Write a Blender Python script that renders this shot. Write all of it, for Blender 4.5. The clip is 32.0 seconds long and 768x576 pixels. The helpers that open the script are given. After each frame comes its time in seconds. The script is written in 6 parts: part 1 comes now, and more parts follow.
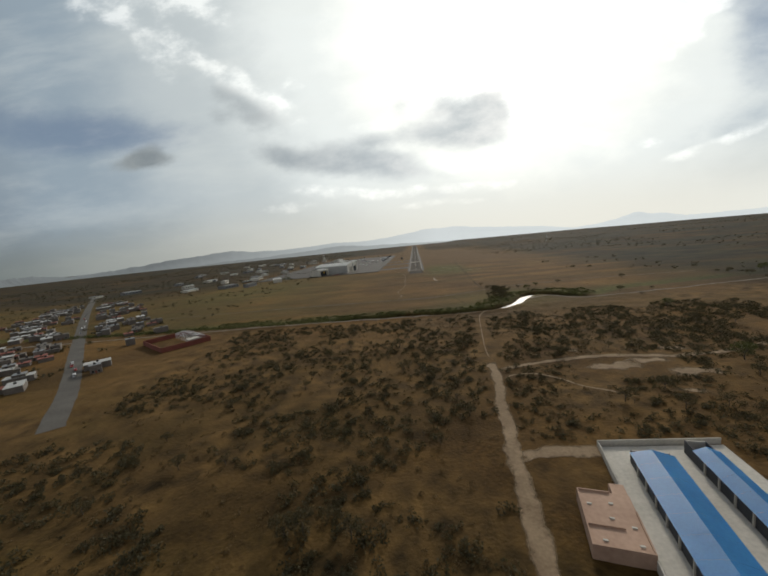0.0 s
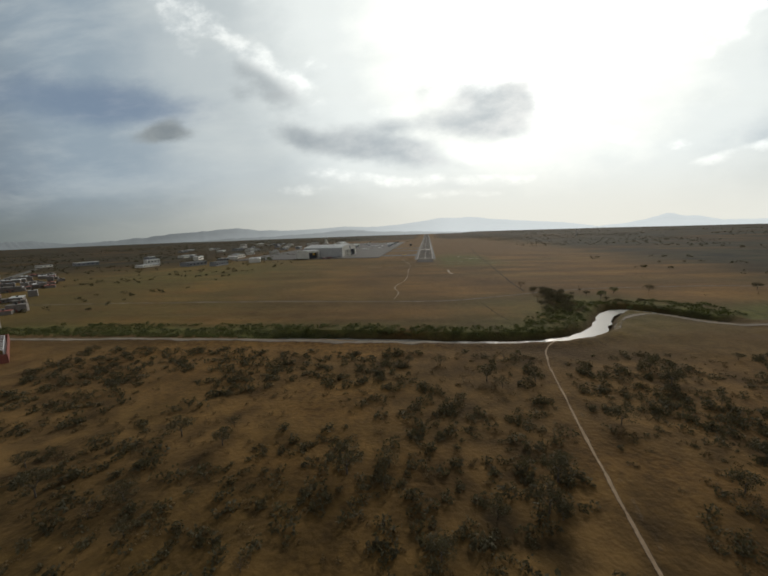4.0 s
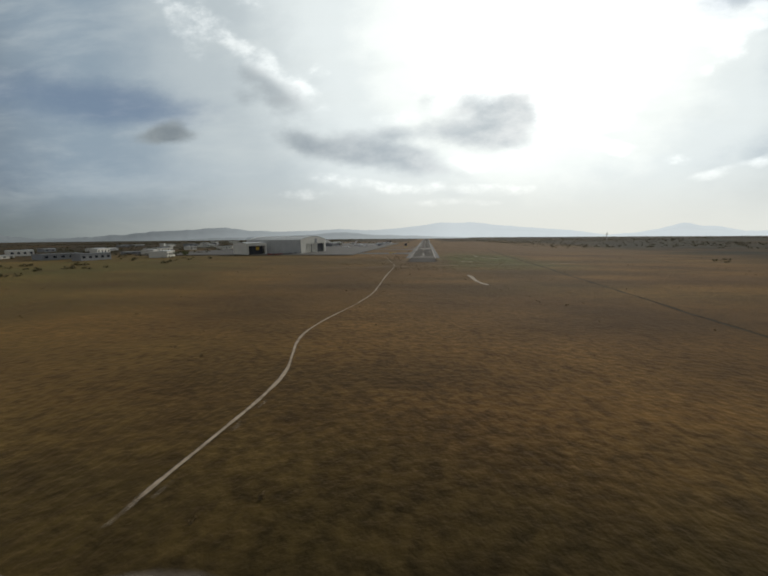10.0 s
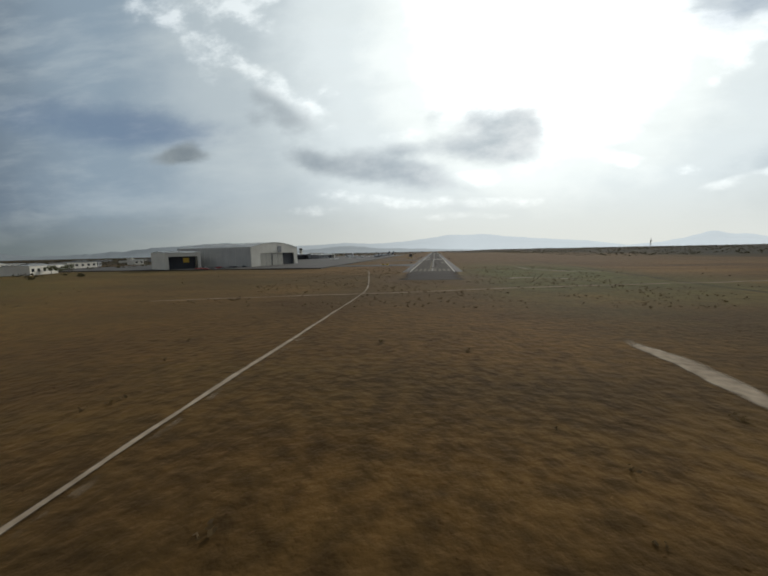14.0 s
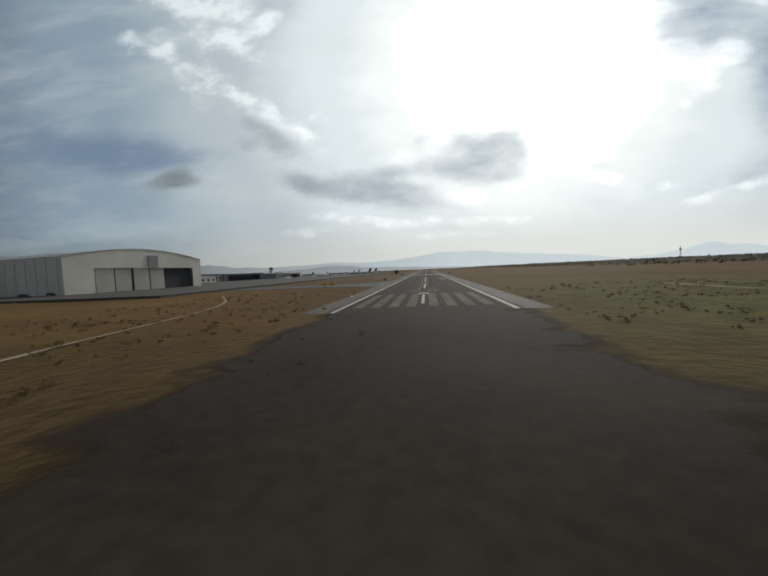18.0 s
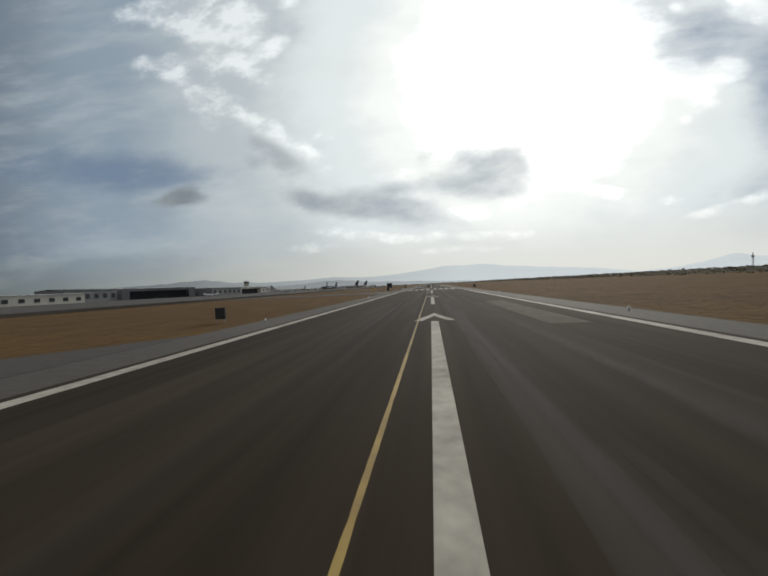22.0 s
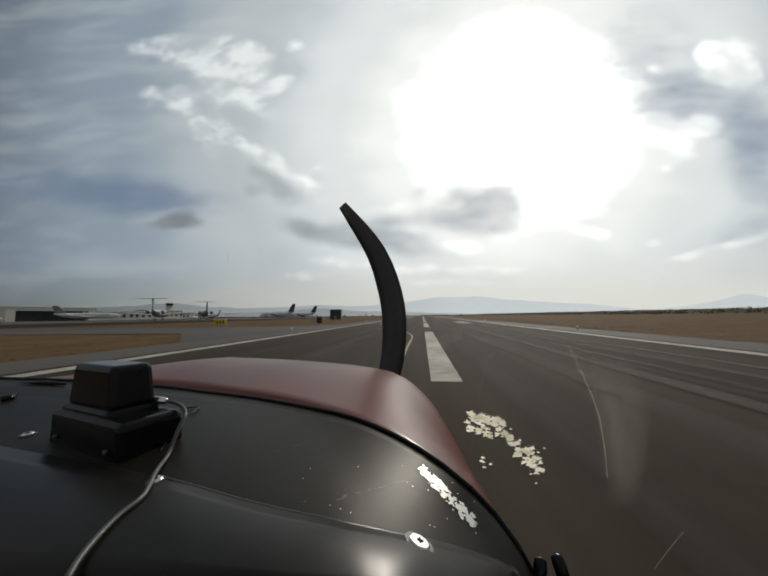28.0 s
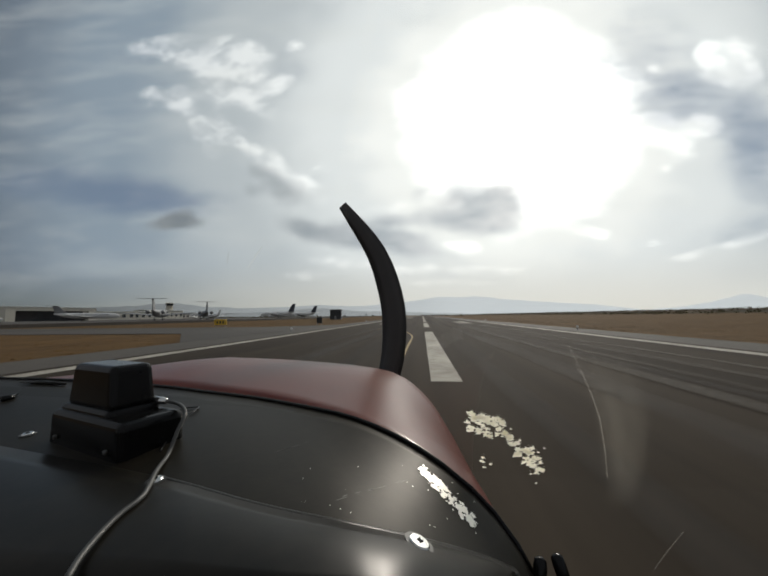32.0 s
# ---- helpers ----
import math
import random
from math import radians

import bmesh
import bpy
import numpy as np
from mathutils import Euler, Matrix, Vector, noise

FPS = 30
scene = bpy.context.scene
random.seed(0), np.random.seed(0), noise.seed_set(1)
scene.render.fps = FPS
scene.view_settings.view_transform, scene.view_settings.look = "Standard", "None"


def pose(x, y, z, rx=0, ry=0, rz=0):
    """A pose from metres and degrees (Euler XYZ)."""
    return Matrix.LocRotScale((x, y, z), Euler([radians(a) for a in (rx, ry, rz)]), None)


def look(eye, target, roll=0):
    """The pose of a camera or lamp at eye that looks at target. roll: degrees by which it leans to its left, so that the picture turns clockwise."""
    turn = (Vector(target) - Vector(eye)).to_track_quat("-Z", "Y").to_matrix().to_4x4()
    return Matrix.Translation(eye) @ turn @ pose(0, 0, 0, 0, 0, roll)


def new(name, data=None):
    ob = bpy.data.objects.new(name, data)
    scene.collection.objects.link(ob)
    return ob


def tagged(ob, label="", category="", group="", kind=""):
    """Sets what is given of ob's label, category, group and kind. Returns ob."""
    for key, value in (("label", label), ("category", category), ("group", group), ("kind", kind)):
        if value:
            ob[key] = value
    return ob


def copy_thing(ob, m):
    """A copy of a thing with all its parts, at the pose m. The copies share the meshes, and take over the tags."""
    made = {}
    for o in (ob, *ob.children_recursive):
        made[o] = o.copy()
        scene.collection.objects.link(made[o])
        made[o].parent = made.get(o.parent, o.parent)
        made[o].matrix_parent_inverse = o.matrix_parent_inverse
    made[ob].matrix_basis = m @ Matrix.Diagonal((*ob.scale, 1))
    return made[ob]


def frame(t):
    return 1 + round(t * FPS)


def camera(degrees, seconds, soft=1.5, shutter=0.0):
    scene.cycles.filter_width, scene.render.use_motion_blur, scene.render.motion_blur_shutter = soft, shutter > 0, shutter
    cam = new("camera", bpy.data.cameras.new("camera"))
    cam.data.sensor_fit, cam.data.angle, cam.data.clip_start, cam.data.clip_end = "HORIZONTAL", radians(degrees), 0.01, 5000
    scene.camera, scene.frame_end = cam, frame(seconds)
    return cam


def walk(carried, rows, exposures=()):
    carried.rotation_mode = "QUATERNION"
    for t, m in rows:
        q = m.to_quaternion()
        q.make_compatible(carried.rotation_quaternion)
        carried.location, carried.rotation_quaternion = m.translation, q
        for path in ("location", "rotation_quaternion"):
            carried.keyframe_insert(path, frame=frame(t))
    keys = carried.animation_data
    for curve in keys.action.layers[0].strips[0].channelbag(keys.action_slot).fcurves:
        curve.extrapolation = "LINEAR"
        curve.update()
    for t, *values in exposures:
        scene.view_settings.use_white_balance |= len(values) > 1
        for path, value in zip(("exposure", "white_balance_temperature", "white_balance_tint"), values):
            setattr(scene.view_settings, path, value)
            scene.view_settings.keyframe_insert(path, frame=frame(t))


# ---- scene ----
# ---- camera and its walk ----
cam = camera(96.48, 32.0, soft=1.9)
walk(cam, [
    (0, pose(1.13, -731.26, 67.89, 82.29, 5.44, 4.96)),
    (0.5, pose(1.64, -713.46, 65.49, 82.00, 4.47, 5.50)),
    (1, pose(2.14, -695.60, 63.14, 81.71, 3.30, 5.57)),
    (1.5, pose(2.60, -677.49, 60.89, 82.41, 4.99, 5.21)),
    (2, pose(3.00, -659.19, 58.74, 81.47, 5.57, 5.38)),
    (2.5, pose(3.32, -640.68, 56.67, 80.93, 3.03, 6.59)),
    (3, pose(3.55, -622.02, 54.65, 81.03, 2.43, 6.73)),
    (3.5, pose(3.75, -603.38, 52.63, 80.23, 0.66, 7.12)),
    (5.5, pose(4.26, -529.88, 44.44, 83.07, 8.44, 6.90)),
    (6, pose(4.59, -511.87, 41.97, 83.85, 6.86, 6.83)),
    (6.5, pose(4.87, -493.83, 39.34, 83.33, 3.61, 5.98)),
    (7, pose(5.01, -475.50, 36.62, 82.56, 3.66, 5.46)),
    (7.5, pose(4.99, -456.90, 33.91, 82.46, 2.31, 5.48)),
    (8, pose(4.84, -438.08, 31.31, 83.26, 1.53, 5.76)),
    (8.5, pose(4.60, -419.08, 28.87, 83.32, 3.79, 5.76)),
    (9, pose(4.29, -399.94, 26.63, 84.07, 3.75, 6.15)),
    (9.5, pose(3.93, -380.69, 24.59, 83.82, 0.41, 6.57)),
    (10, pose(3.56, -361.35, 22.77, 81.45, 0.43, 6.98)),
    (10.5, pose(3.19, -341.93, 21.15, 82.57, 3.40, 7.26)),
    (11, pose(2.87, -322.45, 19.71, 84.32, 1.65, 7.82)),
    (11.5, pose(2.60, -302.94, 18.41, 84.33, 1.25, 7.89)),
    (12, pose(2.39, -283.40, 17.21, 84.58, 0.62, 7.72)),
    (12.5, pose(2.21, -263.83, 16.09, 84.47, 2.05, 7.06)),
    (13, pose(2.06, -244.25, 15.02, 83.84, 5.49, 6.65)),
    (13.5, pose(1.90, -224.66, 13.97, 84.05, 2.33, 7.61)),
    (14, pose(1.73, -205.08, 12.95, 83.84, 1.18, 8.40)),
    (14.5, pose(1.55, -185.52, 11.94, 84.59, 1.94, 8.43)),
    (16.5, pose(0.66, -107.54, 8.37, 85.71, 3.53, 7.49)),
    (17, pose(0.78, -87.77, 7.54, 87.14, 3.68, 7.43)),
    (17.5, pose(0.89, -68.00, 6.74, 87.56, 3.95, 7.40)),
    (18, pose(0.90, -48.26, 6.01, 87.05, 2.47, 7.09)),
    (18.5, pose(0.76, -28.59, 5.45, 87.15, 0.90, 6.97)),
    (19, pose(0.57, -8.93, 4.98, 87.72, 1.41, 6.67)),
    (19.5, pose(0.42, 10.66, 4.58, 87.38, 0.77, 7.06)),
    (20, pose(0.29, 30.12, 4.23, 89.91, 1.52, 7.67)),
    (20.5, pose(0.12, 49.44, 3.86, 88.96, 4.79, 8.03)),
    (21, pose(-0.03, 68.58, 3.56, 90.21, 3.00, 8.40)),
    (21.5, pose(-0.13, 87.47, 3.32, 90.58, 1.97, 8.13)),
    (22, pose(-0.19, 106.12, 3.15, 89.56, 2.64, 7.78)),
    (22.5, pose(-0.23, 124.53, 3.01, 92.40, 4.01, 7.79)),
    (23, pose(-0.26, 142.76, 2.92, 92.41, 2.47, 7.71)),
    (23.5, pose(-0.25, 160.86, 2.81, 90.93, 0.16, 6.98)),
    (24, pose(-0.23, 178.89, 2.76, 90.62, 1.18, 5.83)),
    (24.5, pose(-0.27, 196.82, 2.68, 89.59, 3.85, 6.18)),
    (25, pose(-0.32, 214.63, 2.65, 92.01, 2.72, 6.63)),
    (25.5, pose(-0.37, 232.29, 2.53, 93.36, 0.99, 6.82)),
    (26, pose(-0.42, 250.98, 2.38, 93.20, 1.20, 6.80)),
    (26.5, pose(-0.47, 270.11, 2.21, 94.00, 1.20, 6.70)),
    (27, pose(-0.52, 289.14, 2.03, 94.50, 1.20, 6.50)),
    (27.3, pose(-0.55, 299.94, 1.92, 94.60, 0.90, 6.45)),
    (27.6, pose(-0.58, 310.60, 1.83, 94.60, 0.70, 6.35)),
    (27.8, pose(-0.60, 315.70, 1.80, 94.60, 0.65, 6.35)),
    (27.9, pose(-0.61, 317.05, 1.80, 94.60, 0.65, 6.35)),
    (28, pose(-0.61, 317.32, 1.80, 94.60, 0.65, 6.35)),
    (29, pose(-0.61, 317.32, 1.80, 94.60, 0.65, 6.35)),
    (30, pose(-0.61, 317.32, 1.80, 94.60, 0.65, 6.35)),
    (31, pose(-0.61, 317.32, 1.80, 94.60, 0.65, 6.35)),
    (32, pose(-0.61, 317.32, 1.80, 94.60, 0.65, 6.35)),
], exposures=((0.0, 0.14, 6850, 10), (8.0, 0.1, 6700, 9.5), (16.0, 0.02, 6450, 8.5), (22.0, 0.0, 6650, 10), (32.0, 0.0, 6750, 10.5)))

# ---- world, sun ----
SUN = (0.288, 0.566)          # sideways and upward slope of the sun ahead of the runway
world = bpy.data.worlds.new("sky")
scene.world = world
world.use_nodes = True


def build_sky(nt):
    nodes, links = nt.nodes, nt.links

    def put(sock, value):
        if isinstance(value, (int, float)):
            sock.default_value = value
        elif isinstance(value, tuple):
            sock.default_value = (*value, 1.0) if len(value) == 3 and sock.type == "RGBA" else value
        else:
            links.new(value, sock)

    def calc(op, a, b=0.0, c=0.0, clamp=False):
        n = nodes.new("ShaderNodeMath")
        n.operation, n.use_clamp = op, clamp
        for s, v in zip(n.inputs, (a, b, c)):
            put(s, v)
        return n.outputs[0]

    def ease(value, lo, hi, to_lo=0.0, to_hi=1.0):
        n = nodes.new("ShaderNodeMapRange")
        n.interpolation_type = "SMOOTHSTEP"
        for k, v in enumerate((value, lo, hi, to_lo, to_hi)):
            put(n.inputs[k], v)
        return n.outputs[0]

    def blend(fac, a, b):
        n = nodes.new("ShaderNodeMix")
        n.data_type = "RGBA"
        put(n.inputs[0], fac), put(n.inputs[6], a), put(n.inputs[7], b)
        return n.outputs[2]

    def cloud_noise(vec, scale, detail, rough=0.55):
        n = nodes.new("ShaderNodeTexNoise")
        put(n.inputs["Vector"], vec)
        n.inputs["Scale"].default_value, n.inputs["Detail"].default_value, n.inputs["Roughness"].default_value = scale, detail, rough
        return n

    split = nodes.new("ShaderNodeSeparateXYZ")
    links.new(nodes.new("ShaderNodeTexCoord").outputs["Generated"], split.inputs[0])
    x, y, z = split.outputs
    ahead = calc("MAXIMUM", y, 0.12)
    u0, v0 = calc("DIVIDE", x, ahead), calc("DIVIDE", z, ahead)
    join = nodes.new("ShaderNodeCombineXYZ")
    put(join.inputs[0], u0), put(join.inputs[1], calc("MULTIPLY", v0, 1.7))
    wave = cloud_noise(join.outputs[0], 3.2, 6.0)
    shift = nodes.new("ShaderNodeSeparateColor")
    links.new(wave.outputs["Color"], shift.inputs[0])
    u = calc("MULTIPLY_ADD", calc("SUBTRACT", shift.outputs[0], 0.5), 0.07, u0)
    v = calc("MULTIPLY_ADD", calc("SUBTRACT", shift.outputs[1], 0.5), 0.05, v0)
    billow = cloud_noise(join.outputs[0], 5.0, 9.0, 0.6).outputs["Fac"]
    lumps = cloud_noise(join.outputs[0], 12.0, 8.0, 0.6).outputs["Fac"]
    wisps = nodes.new("ShaderNodeCombineXYZ")
    put(wisps.inputs[0], calc("MULTIPLY", u, 0.9)), put(wisps.inputs[1], calc("MULTIPLY", v, 4.0))
    streak = cloud_noise(wisps.outputs[0], 2.6, 7.0).outputs["Fac"]

    ragged = calc("ADD", calc("MULTIPLY", calc("SUBTRACT", billow, 0.5), 1.5), calc("MULTIPLY", calc("SUBTRACT", lumps, 0.5), 1.3))
    spot = nodes.new("ShaderNodeCombineXYZ")
    put(spot.inputs[0], u), put(spot.inputs[1], v)

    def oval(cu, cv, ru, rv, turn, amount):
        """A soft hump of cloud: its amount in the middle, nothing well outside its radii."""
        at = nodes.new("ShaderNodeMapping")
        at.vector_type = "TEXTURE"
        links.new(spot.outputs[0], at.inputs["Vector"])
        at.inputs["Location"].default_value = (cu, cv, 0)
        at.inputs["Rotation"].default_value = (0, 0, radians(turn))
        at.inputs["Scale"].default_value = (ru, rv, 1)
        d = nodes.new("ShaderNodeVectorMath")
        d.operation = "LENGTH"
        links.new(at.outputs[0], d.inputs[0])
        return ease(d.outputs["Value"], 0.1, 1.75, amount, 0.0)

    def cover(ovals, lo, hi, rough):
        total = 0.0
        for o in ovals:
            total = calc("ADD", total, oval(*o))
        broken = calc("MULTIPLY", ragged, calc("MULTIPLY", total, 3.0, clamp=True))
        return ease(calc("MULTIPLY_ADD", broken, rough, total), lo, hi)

    # thin high cloud that brightens towards the sun
    su, sv = calc("SUBTRACT", u0, SUN[0]), calc("MULTIPLY", calc("SUBTRACT", v0, SUN[1]), 1.05)
    far = calc("SQRT", calc("ADD", calc("MULTIPLY", su, su), calc("MULTIPLY", sv, sv)))
    far = calc("MULTIPLY_ADD", calc("SUBTRACT", billow, 0.5), 0.22, far)
    glow = nodes.new("ShaderNodeValToRGB")
    ramp = glow.color_ramp
    ramp.interpolation = "EASE"
    ramp.elements[0].position, ramp.elements[0].color = 0.0, (3.2, 3.15, 3.0, 1)
    ramp.elements[1].position, ramp.elements[1].color = 1.0, (0.135, 0.175, 0.225, 1)
    for pos, col in ((0.13, (1.55, 1.6, 1.58)), (0.19, (0.94, 0.99, 0.98)), (0.27, (0.76, 0.825, 0.845)), (0.45, (0.46, 0.525, 0.565)), (0.66, (0.258, 0.332, 0.405))):
        e = ramp.elements.new(pos)
        e.color = (*col, 1)
    put(glow.inputs[0], calc("MULTIPLY", far, 0.5))
    air = nodes.new("ShaderNodeTexSky")
    air.sky_type, air.sun_disc = "NISHITA", False
    air.sun_elevation = math.atan(SUN[1] / math.hypot(1, SUN[0]))
    air.sun_rotation = math.atan2(SUN[0], 1.0)
    clear = nodes.new("ShaderNodeMix")
    clear.data_type, clear.blend_type = "RGBA", "MULTIPLY"
    clear.inputs[0].default_value = 1.0
    put(clear.inputs[6], air.outputs[0]), put(clear.inputs[7], (0.03, 0.041, 0.054))
    col = glow.outputs[0]
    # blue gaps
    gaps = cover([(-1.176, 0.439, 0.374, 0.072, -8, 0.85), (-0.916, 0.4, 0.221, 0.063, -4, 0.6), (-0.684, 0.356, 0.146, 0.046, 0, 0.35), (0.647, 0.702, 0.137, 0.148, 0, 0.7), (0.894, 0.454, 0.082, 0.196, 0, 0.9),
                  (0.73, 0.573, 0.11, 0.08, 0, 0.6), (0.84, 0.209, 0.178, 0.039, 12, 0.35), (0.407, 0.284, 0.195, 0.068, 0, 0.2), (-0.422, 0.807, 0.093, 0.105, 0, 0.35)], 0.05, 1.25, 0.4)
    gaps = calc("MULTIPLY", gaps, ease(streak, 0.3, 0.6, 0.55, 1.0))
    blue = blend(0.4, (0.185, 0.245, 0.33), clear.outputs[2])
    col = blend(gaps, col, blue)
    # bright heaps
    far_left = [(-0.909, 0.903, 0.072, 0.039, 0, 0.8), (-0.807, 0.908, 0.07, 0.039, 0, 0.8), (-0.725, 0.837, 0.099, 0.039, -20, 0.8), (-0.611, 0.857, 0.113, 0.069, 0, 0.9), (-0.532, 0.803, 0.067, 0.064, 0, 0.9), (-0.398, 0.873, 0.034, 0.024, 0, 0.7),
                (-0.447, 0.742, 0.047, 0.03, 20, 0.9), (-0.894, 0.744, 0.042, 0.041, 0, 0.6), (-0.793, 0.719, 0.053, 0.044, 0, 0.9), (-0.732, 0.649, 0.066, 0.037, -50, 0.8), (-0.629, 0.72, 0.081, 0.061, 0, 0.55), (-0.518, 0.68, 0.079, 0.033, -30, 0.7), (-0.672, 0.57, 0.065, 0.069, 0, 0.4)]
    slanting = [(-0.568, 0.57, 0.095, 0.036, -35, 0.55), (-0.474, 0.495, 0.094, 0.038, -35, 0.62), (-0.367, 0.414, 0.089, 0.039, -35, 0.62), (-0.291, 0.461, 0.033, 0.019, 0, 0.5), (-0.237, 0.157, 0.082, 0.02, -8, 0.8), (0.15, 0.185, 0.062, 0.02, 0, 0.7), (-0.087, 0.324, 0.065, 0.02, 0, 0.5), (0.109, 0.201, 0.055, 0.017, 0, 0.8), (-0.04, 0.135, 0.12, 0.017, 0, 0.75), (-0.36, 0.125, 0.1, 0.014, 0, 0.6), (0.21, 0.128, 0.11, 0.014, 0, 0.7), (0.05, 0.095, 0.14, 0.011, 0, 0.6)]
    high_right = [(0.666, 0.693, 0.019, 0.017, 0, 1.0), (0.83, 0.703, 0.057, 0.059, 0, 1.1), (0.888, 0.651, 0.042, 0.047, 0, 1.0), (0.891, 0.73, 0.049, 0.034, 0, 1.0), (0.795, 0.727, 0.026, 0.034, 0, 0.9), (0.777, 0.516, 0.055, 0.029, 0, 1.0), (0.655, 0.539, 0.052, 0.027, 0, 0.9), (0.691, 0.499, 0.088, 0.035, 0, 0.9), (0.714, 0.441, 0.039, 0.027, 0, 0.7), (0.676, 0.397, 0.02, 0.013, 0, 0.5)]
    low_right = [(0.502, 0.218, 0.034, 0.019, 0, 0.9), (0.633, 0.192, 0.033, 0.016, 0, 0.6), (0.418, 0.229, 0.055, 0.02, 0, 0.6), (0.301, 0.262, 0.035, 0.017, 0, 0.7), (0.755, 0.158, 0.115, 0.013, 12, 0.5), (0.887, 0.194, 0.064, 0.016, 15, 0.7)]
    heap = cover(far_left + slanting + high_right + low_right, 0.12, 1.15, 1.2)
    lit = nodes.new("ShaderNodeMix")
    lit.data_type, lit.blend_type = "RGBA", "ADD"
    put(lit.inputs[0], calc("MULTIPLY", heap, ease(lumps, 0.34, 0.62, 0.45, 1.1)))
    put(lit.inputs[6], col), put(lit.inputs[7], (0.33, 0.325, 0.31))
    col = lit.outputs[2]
    # thin streaks over all of it
    col = blend(calc("MULTIPLY", ease(streak, 0.42, 0.72), 0.22), col, (0.70, 0.75, 0.745))
    # haze over the horizon
    haze = blend(ease(u0, -1.5, 0.35), (0.15, 0.175, 0.17), (0.74, 0.745, 0.69))
    haze = blend(ease(u0, 0.5, 1.4), haze, (0.83, 0.86, 0.83))
    col = blend(calc("MULTIPLY", ease(v0, 0.0, 0.2, 1.0, 0.0), 0.82), col, haze)
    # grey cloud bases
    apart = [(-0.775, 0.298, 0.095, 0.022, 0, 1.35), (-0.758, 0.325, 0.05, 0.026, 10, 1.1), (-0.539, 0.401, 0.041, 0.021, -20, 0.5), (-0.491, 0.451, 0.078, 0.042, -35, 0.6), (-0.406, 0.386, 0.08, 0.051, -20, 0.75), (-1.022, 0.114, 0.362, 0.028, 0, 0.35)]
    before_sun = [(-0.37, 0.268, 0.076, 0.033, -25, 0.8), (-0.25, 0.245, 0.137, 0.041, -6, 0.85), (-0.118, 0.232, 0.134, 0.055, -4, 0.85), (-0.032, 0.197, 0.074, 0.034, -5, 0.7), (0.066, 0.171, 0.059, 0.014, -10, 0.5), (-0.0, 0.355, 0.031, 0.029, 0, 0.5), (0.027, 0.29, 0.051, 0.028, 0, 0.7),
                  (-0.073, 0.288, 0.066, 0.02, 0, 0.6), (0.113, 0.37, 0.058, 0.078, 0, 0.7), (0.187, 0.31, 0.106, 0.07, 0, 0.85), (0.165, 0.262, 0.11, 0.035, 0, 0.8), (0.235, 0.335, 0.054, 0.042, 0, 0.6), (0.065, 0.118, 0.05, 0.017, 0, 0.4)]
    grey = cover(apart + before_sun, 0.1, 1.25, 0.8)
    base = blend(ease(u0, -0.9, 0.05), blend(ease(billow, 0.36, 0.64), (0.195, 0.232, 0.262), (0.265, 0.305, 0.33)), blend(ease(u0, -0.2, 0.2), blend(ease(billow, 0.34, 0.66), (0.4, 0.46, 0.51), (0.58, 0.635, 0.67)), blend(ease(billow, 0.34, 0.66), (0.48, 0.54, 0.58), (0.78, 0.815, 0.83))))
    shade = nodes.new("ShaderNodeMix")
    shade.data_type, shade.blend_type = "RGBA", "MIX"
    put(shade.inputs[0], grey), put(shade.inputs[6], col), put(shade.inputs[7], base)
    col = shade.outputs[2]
    # the rest of the sky, beside and behind
    col = blend(ease(y, 0.1, 0.4, 1.0, 0.0), col, blend(ease(billow, 0.4, 0.65), (0.22, 0.25, 0.30), (0.42, 0.43, 0.43)))
    col = blend(ease(z, -0.12, -0.02, 1.0, 0.0), col, (0.06, 0.045, 0.03))
    back = nodes["Background"]
    put(back.inputs["Color"], col)
    back.inputs["Strength"].default_value = 1.0


build_sky(world.node_tree)
sun = new("sun", bpy.data.lights.new("sun", "SUN"))
sun.data.energy, sun.data.angle, sun.data.color = 1.6, radians(6), (1.0, 0.95, 0.87)
sun.matrix_basis = look((SUN[0] * 100, 100, SUN[1] * 100), (0, 0, 0))

# ---- materials ----
def node_material(name):
    m = bpy.data.materials.new(name)
    m.use_nodes = True
    nt = m.node_tree
    return m, nt, nt.nodes["Principled BSDF"]


